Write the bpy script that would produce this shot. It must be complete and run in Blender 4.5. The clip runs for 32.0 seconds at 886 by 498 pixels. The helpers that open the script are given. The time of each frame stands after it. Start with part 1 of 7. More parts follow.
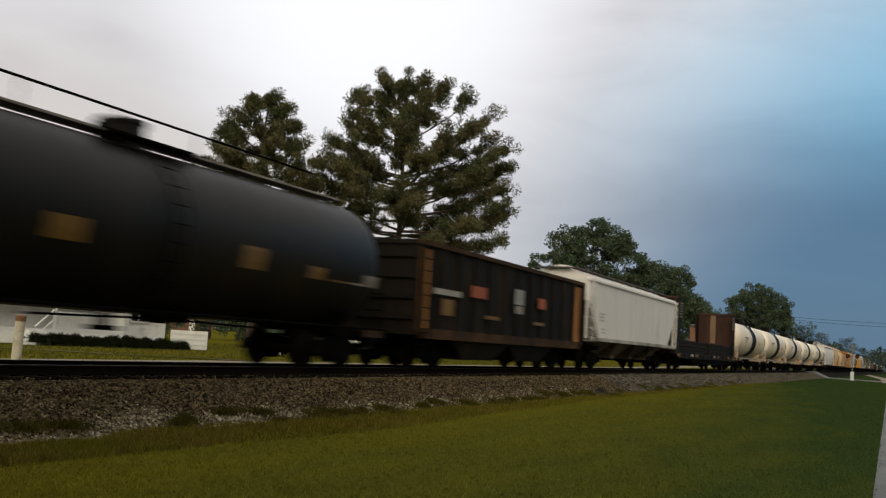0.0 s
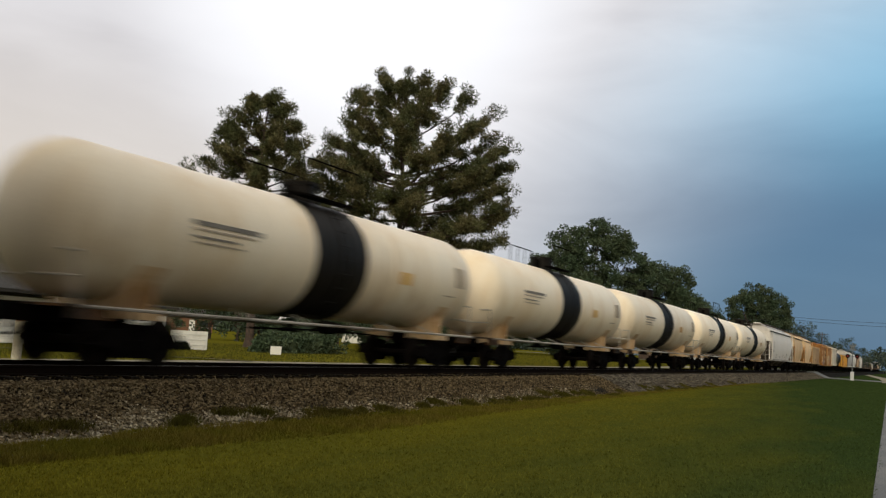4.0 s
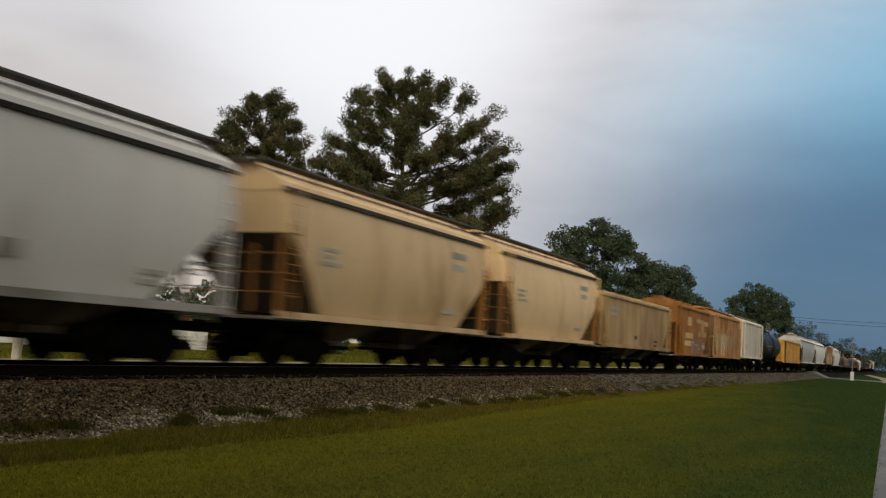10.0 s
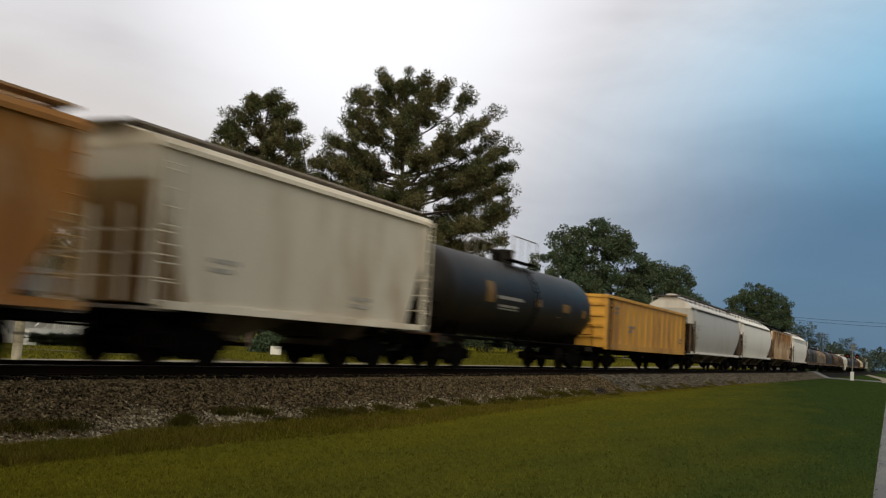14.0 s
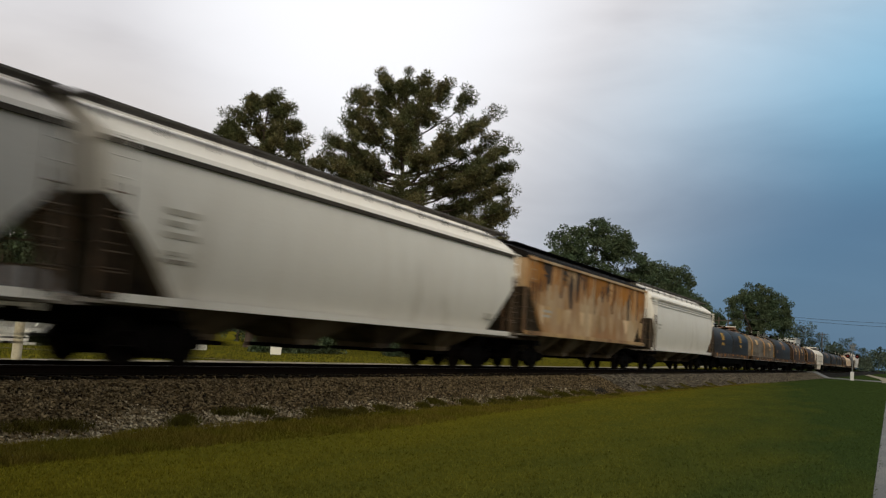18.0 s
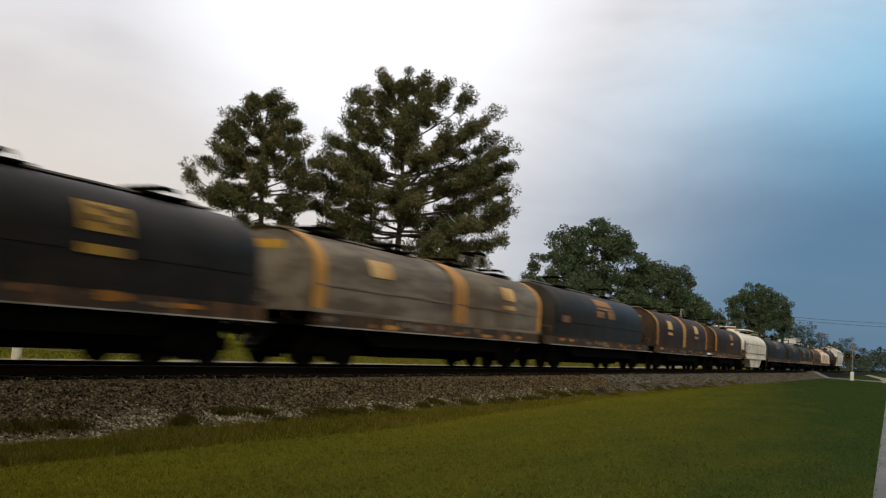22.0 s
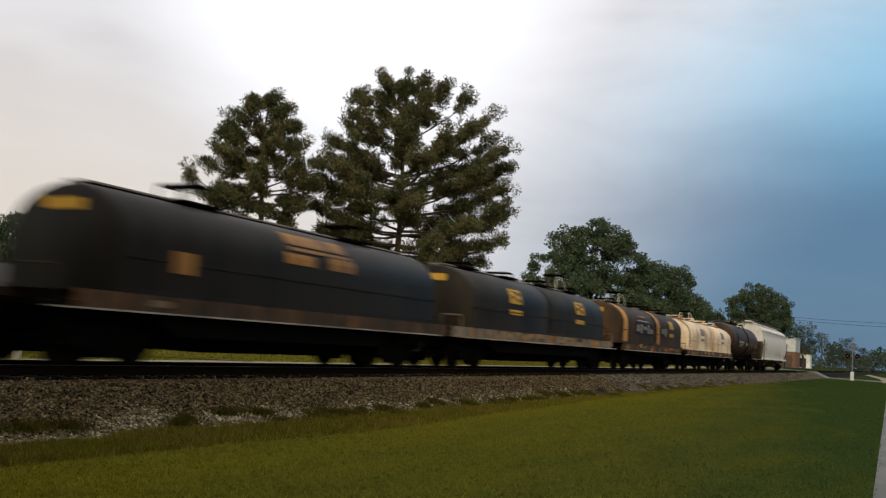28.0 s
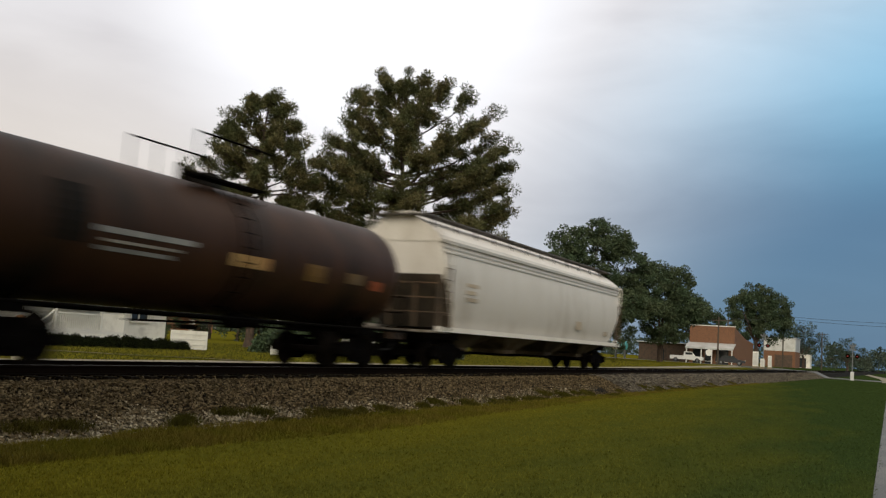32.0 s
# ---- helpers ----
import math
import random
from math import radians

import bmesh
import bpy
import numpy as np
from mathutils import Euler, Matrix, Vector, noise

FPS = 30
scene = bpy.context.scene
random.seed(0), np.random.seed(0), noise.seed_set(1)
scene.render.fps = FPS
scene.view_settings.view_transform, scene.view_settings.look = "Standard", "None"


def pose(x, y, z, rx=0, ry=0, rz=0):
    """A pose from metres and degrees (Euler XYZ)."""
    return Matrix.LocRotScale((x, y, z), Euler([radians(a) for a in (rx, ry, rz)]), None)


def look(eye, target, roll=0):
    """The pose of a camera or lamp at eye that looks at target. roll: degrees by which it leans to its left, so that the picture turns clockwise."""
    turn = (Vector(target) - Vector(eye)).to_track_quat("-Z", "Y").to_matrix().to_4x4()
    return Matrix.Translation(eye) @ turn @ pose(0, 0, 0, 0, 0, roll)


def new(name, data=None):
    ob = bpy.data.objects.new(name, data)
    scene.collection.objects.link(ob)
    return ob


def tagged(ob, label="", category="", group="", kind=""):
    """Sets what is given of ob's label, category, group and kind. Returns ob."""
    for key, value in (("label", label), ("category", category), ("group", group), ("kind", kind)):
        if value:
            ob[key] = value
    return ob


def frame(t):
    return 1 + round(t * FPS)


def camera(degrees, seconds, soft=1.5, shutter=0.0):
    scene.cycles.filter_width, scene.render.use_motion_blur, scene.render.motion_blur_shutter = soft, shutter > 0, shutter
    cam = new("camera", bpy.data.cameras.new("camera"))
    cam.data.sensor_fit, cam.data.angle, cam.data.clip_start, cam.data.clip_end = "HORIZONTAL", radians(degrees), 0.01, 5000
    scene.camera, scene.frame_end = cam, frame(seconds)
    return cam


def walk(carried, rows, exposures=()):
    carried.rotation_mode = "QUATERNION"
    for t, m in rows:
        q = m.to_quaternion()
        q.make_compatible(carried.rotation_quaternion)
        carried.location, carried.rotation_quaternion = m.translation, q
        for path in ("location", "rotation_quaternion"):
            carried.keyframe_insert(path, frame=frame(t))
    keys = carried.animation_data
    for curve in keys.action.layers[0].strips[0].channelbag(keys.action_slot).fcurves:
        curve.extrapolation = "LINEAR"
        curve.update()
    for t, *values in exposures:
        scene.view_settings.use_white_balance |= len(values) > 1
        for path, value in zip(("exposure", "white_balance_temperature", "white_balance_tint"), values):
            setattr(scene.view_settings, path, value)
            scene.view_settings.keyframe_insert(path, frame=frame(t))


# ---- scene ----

# the track runs along +X, its centre line at y = TRACK, rail tops at z = 0
TRACK = 14.29
SPEED = 17.859
EYE = (0.0, 0.0, 0.831)

cam = camera(50.19, 32.0, soft=1.25, shutter=0.9)
stand = look(EYE, (EYE[0] + 0.89137, EYE[1] + 0.44256, EYE[2] + 0.098), 3.626)
walk(cam, [(0, stand), (32, stand)], exposures=[(t, e, 6200, 3) for t, e in ((0, 0.0), (1, 0.0), (2, -0.12), (3.2, 0.02), (6, 0.10), (8, 0.08), (9, -0.05), (11, -0.10), (12.5, 0.06), (16.5, -0.03), (20, 0.09), (24, 0.13), (32, 0.16))])

# ---------------------------------------------------------------- light
SUN_AZ, SUN_EL = 197.0, 27.0
GLOW = (0.795, 0.500, 0.385)


def build_world():
    w = bpy.data.worlds.new("world")
    scene.world = w
    w.use_nodes = True
    nt = w.node_tree
    nt.nodes.clear()
    N, L = nt.nodes.new, nt.links.new
    out = N("ShaderNodeOutputWorld")
    bg = N("ShaderNodeBackground")
    L(bg.outputs[0], out.inputs[0])
    tc = N("ShaderNodeTexCoord")
    sky = N("ShaderNodeTexSky")
    sky.sky_type = "NISHITA"
    sky.sun_disc = False
    sky.sun_elevation = radians(SUN_EL)
    sky.sun_rotation = radians(90 - SUN_AZ)
    clear = N("ShaderNodeVectorMath")
    clear.operation = "SCALE"
    clear.inputs["Scale"].default_value = 0.1
    L(sky.outputs[0], clear.inputs[0])

    def toward(d, lo, hi):
        v = Vector(d).normalized()
        dot = N("ShaderNodeVectorMath")
        dot.operation = "DOT_PRODUCT"
        dot.inputs[1].default_value = v
        L(tc.outputs["Generated"], dot.inputs[0])
        mr = N("ShaderNodeMapRange")
        mr.interpolation_type = "SMOOTHSTEP"
        mr.inputs["From Min"].default_value = lo
        mr.inputs["From Max"].default_value = hi
        L(dot.outputs["Value"], mr.inputs["Value"])
        return mr.outputs[0]

    def mix(f, a, b, kind="MIX"):
        m = N("ShaderNodeMix")
        m.data_type = "RGBA"
        m.blend_type = kind
        for sock, val in ((m.inputs[0], f), (m.inputs[6], a), (m.inputs[7], b)):
            if hasattr(val, "is_linked"):
                L(val, sock)
            else:
                sock.default_value = val if isinstance(val, float) else (*val, 1)
        return m.outputs[2]

    # cloud relief, stretched along the horizon
    mp = N("ShaderNodeMapping")
    mp.inputs["Scale"].default_value = (1.6, 1.6, 5.0)
    L(tc.outputs["Generated"], mp.inputs[0])
    nz = N("ShaderNodeTexNoise")
    nz.inputs["Scale"].default_value = 2.2
    nz.inputs["Detail"].default_value = 6
    nz.inputs["Roughness"].default_value = 0.5
    nz.inputs["Distortion"].default_value = 0.4
    L(mp.outputs[0], nz.inputs[0])
    relief = N("ShaderNodeMapRange")
    relief.inputs["From Min"].default_value = 0.3
    relief.inputs["From Max"].default_value = 0.7
    L(nz.outputs[0], relief.inputs[0])
    lifted = toward((0, 0, 1), -0.05, 1.0)
    dome = mix(lifted, (0.15, 0.15, 0.155), (1.15, 1.06, 0.98))
    front = mix(relief.outputs[0], (0.63, 0.565, 0.575), (0.84, 0.765, 0.775))
    front = mix(toward((0.56, 0.81, -0.50), 0.68, 0.86), front, (0.74, 0.615, 0.535))
    west = mix(toward((-0.85, -0.35, 0.35), 0.35, 1.0), dome, (1.0, 0.82, 0.62))
    overcast = mix(toward(GLOW, 0.55, 0.93), west, front)
    high = toward((0, 0, 1), 0.13, 0.34)
    storm_col = mix(high, (0.095, 0.172, 0.285), (0.24, 0.57, 0.82))
    storm_col2 = mix(relief.outputs[0], mix(1.0, storm_col, (0.80, 0.83, 0.86), "MULTIPLY"), storm_col)
    cover = mix(toward((0.97, -0.25, -0.25), 0.68, 0.89), overcast, storm_col2)
    lit = mix(toward(GLOW, 0.962, 0.999), cover, (1.12, 1.04, 1.06))
    whole = mix(0.93, clear.outputs[0], lit)
    L(whole, bg.inputs[0])
    bg.inputs[1].default_value = 1.0


build_world()
sun_data = bpy.data.lights.new("sun", "SUN")
sun_data.energy = 1.4
sun_data.angle = radians(38)
sun_data.color = (1.0, 0.86, 0.67)
sun = new("sun", sun_data)
sun.matrix_world = look((0, 0, 50), (-math.cos(radians(SUN_AZ)), -math.sin(radians(SUN_AZ)), 50 - math.tan(radians(SUN_EL))))


# ---------------------------------------------------------------- materials
def surface(name, base, rough=0.6, metal=0.0, second=None, amount=0.5, scale=1.5, stretch=(1, 1, 1), fine=40.0, var=0.25, bump=0.1,
            dirt=None, dirt_amount=0.0, dirt_scale=0.6, soft=0.25, per_object=False, island=None, spec=0.4):
    m = bpy.data.materials.new(name)
    m.use_nodes = True
    nt = m.node_tree
    N, L = nt.nodes.new, nt.links.new
    b = nt.nodes["Principled BSDF"]
    b.inputs["Roughness"].default_value = rough
    b.inputs["Metallic"].default_value = metal
    b.inputs["Specular IOR Level"].default_value = spec
    tc = N("ShaderNodeTexCoord")
    info = N("ShaderNodeObjectInfo")
    shift = N("ShaderNodeVectorMath")
    shift.operation = "ADD"
    L(tc.outputs["Object"], shift.inputs[0])
    if per_object:
        L(info.outputs["Random"], shift.inputs[1])

    def noise_of(sc, st, detail=5.0, rgh=0.6):
        mp = N("ShaderNodeMapping")
        mp.inputs["Scale"].default_value = st
        L(shift.outputs[0], mp.inputs[0])
        n = N("ShaderNodeTexNoise")
        n.inputs["Scale"].default_value = sc
        n.inputs["Detail"].default_value = detail
        n.inputs["Roughness"].default_value = rgh
        L(mp.outputs[0], n.inputs[0])
        return n.outputs[0]

    def mix(f, a, c, kind="MIX"):
        x = N("ShaderNodeMix")
        x.data_type = "RGBA"
        x.blend_type = kind
        for sock, val in ((x.inputs[0], f), (x.inputs[6], a), (x.inputs[7], c)):
            if hasattr(val, "is_linked"):
                L(val, sock)
            else:
                sock.default_value = val if isinstance(val, float) else (*val, 1)
        return x.outputs[2]

    def ramp(src, mid, width):
        r = N("ShaderNodeMapRange")
        r.interpolation_type = "SMOOTHSTEP"
        r.inputs["From Min"].default_value = mid - width / 2
        r.inputs["From Max"].default_value = mid + width / 2
        L(src, r.inputs["Value"])
        return r.outputs[0]

    col = base
    if second:
        col = mix(ramp(noise_of(scale, stretch), 0.72 - 0.44 * amount, soft), base, second)
    if dirt:
        col = mix(ramp(noise_of(dirt_scale, (1, 1, 0.35), 7.0), 0.78 - 0.5 * dirt_amount, 0.3), col, dirt)
    grain = noise_of(fine, (1, 1, 1), 3.0)
    g = N("ShaderNodeMapRange")
    g.inputs["From Min"].default_value, g.inputs["From Max"].default_value = 0.25, 0.75
    g.inputs["To Min"].default_value, g.inputs["To Max"].default_value = 1 - var, 1 + var
    L(grain, g.inputs["Value"])
    scl = N("ShaderNodeVectorMath")
    scl.operation = "SCALE"
    if hasattr(col, "is_linked"):
        L(col, scl.inputs[0])
    else:
        scl.inputs[0].default_value = col
    L(g.outputs[0], scl.inputs["Scale"])
    last = scl.outputs[0]
    if per_object or island:
        r2 = N("ShaderNodeMapRange")
        r2.inputs["To Min"].default_value, r2.inputs["To Max"].default_value = island if island else (0.85, 1.15)
        if island:
            geo = N("ShaderNodeNewGeometry")
            L(geo.outputs["Random Per Island"], r2.inputs["Value"])
        else:
            L(info.outputs["Random"], r2.inputs["Value"])
        s2 = N("ShaderNodeVectorMath")
        s2.operation = "SCALE"
        L(last, s2.inputs[0])
        L(r2.outputs[0], s2.inputs["Scale"])
        last = s2.outputs[0]
    L(last, b.inputs["Base Color"])
    if bump:
        bp = N("ShaderNodeBump")
        bp.inputs["Strength"].default_value = bump
        bp.inputs["Distance"].default_value = 0.02
        L(grain, bp.inputs["Height"])
        L(bp.outputs[0], b.inputs["Normal"])
    return m


def lawn_material(name, lush, dry, **k):
    """Mown grass: dry olive toward the track, lush green along the road, with soft patches."""
    m = surface(name, lush, 1.0, spec=0.0, **k)
    nt = m.node_tree
    N, L = nt.nodes.new, nt.links.new
    tc = N("ShaderNodeTexCoord")
    # this ramp also paints the dimming toward the view's lower right into the lawn
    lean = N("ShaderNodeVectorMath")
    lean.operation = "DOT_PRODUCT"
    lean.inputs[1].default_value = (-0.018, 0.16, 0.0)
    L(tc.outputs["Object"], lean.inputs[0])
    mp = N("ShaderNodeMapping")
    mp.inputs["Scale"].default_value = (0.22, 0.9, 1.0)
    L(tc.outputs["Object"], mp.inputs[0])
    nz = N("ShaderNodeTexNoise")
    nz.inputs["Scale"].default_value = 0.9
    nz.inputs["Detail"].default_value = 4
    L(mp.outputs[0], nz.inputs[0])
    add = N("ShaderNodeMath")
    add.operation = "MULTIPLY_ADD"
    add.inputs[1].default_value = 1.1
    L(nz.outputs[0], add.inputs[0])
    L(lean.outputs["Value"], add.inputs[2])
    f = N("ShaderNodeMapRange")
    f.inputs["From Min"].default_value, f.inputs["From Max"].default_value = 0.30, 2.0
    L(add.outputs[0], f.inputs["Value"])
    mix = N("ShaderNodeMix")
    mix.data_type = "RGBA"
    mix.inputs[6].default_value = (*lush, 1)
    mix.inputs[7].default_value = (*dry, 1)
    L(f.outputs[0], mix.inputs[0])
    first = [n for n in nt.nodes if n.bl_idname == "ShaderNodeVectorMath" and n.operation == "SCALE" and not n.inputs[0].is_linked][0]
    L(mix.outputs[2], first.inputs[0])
    return m


RUST = (0.16, 0.07, 0.03)
GRIME = (0.13, 0.10, 0.07)


def paint(name, base, second=None, amount=0.3, dirt_amount=0.35, rough=0.5, dirt=GRIME, **k):
    k.setdefault("stretch", (1.2, 1.2, 0.25))
    return surface(name, base, rough, 0.0, second or tuple(c * 0.75 for c in base), amount, dirt=dirt, dirt_amount=dirt_amount,
                   fine=25.0, var=0.08, bump=0.05, per_object=True, **k)


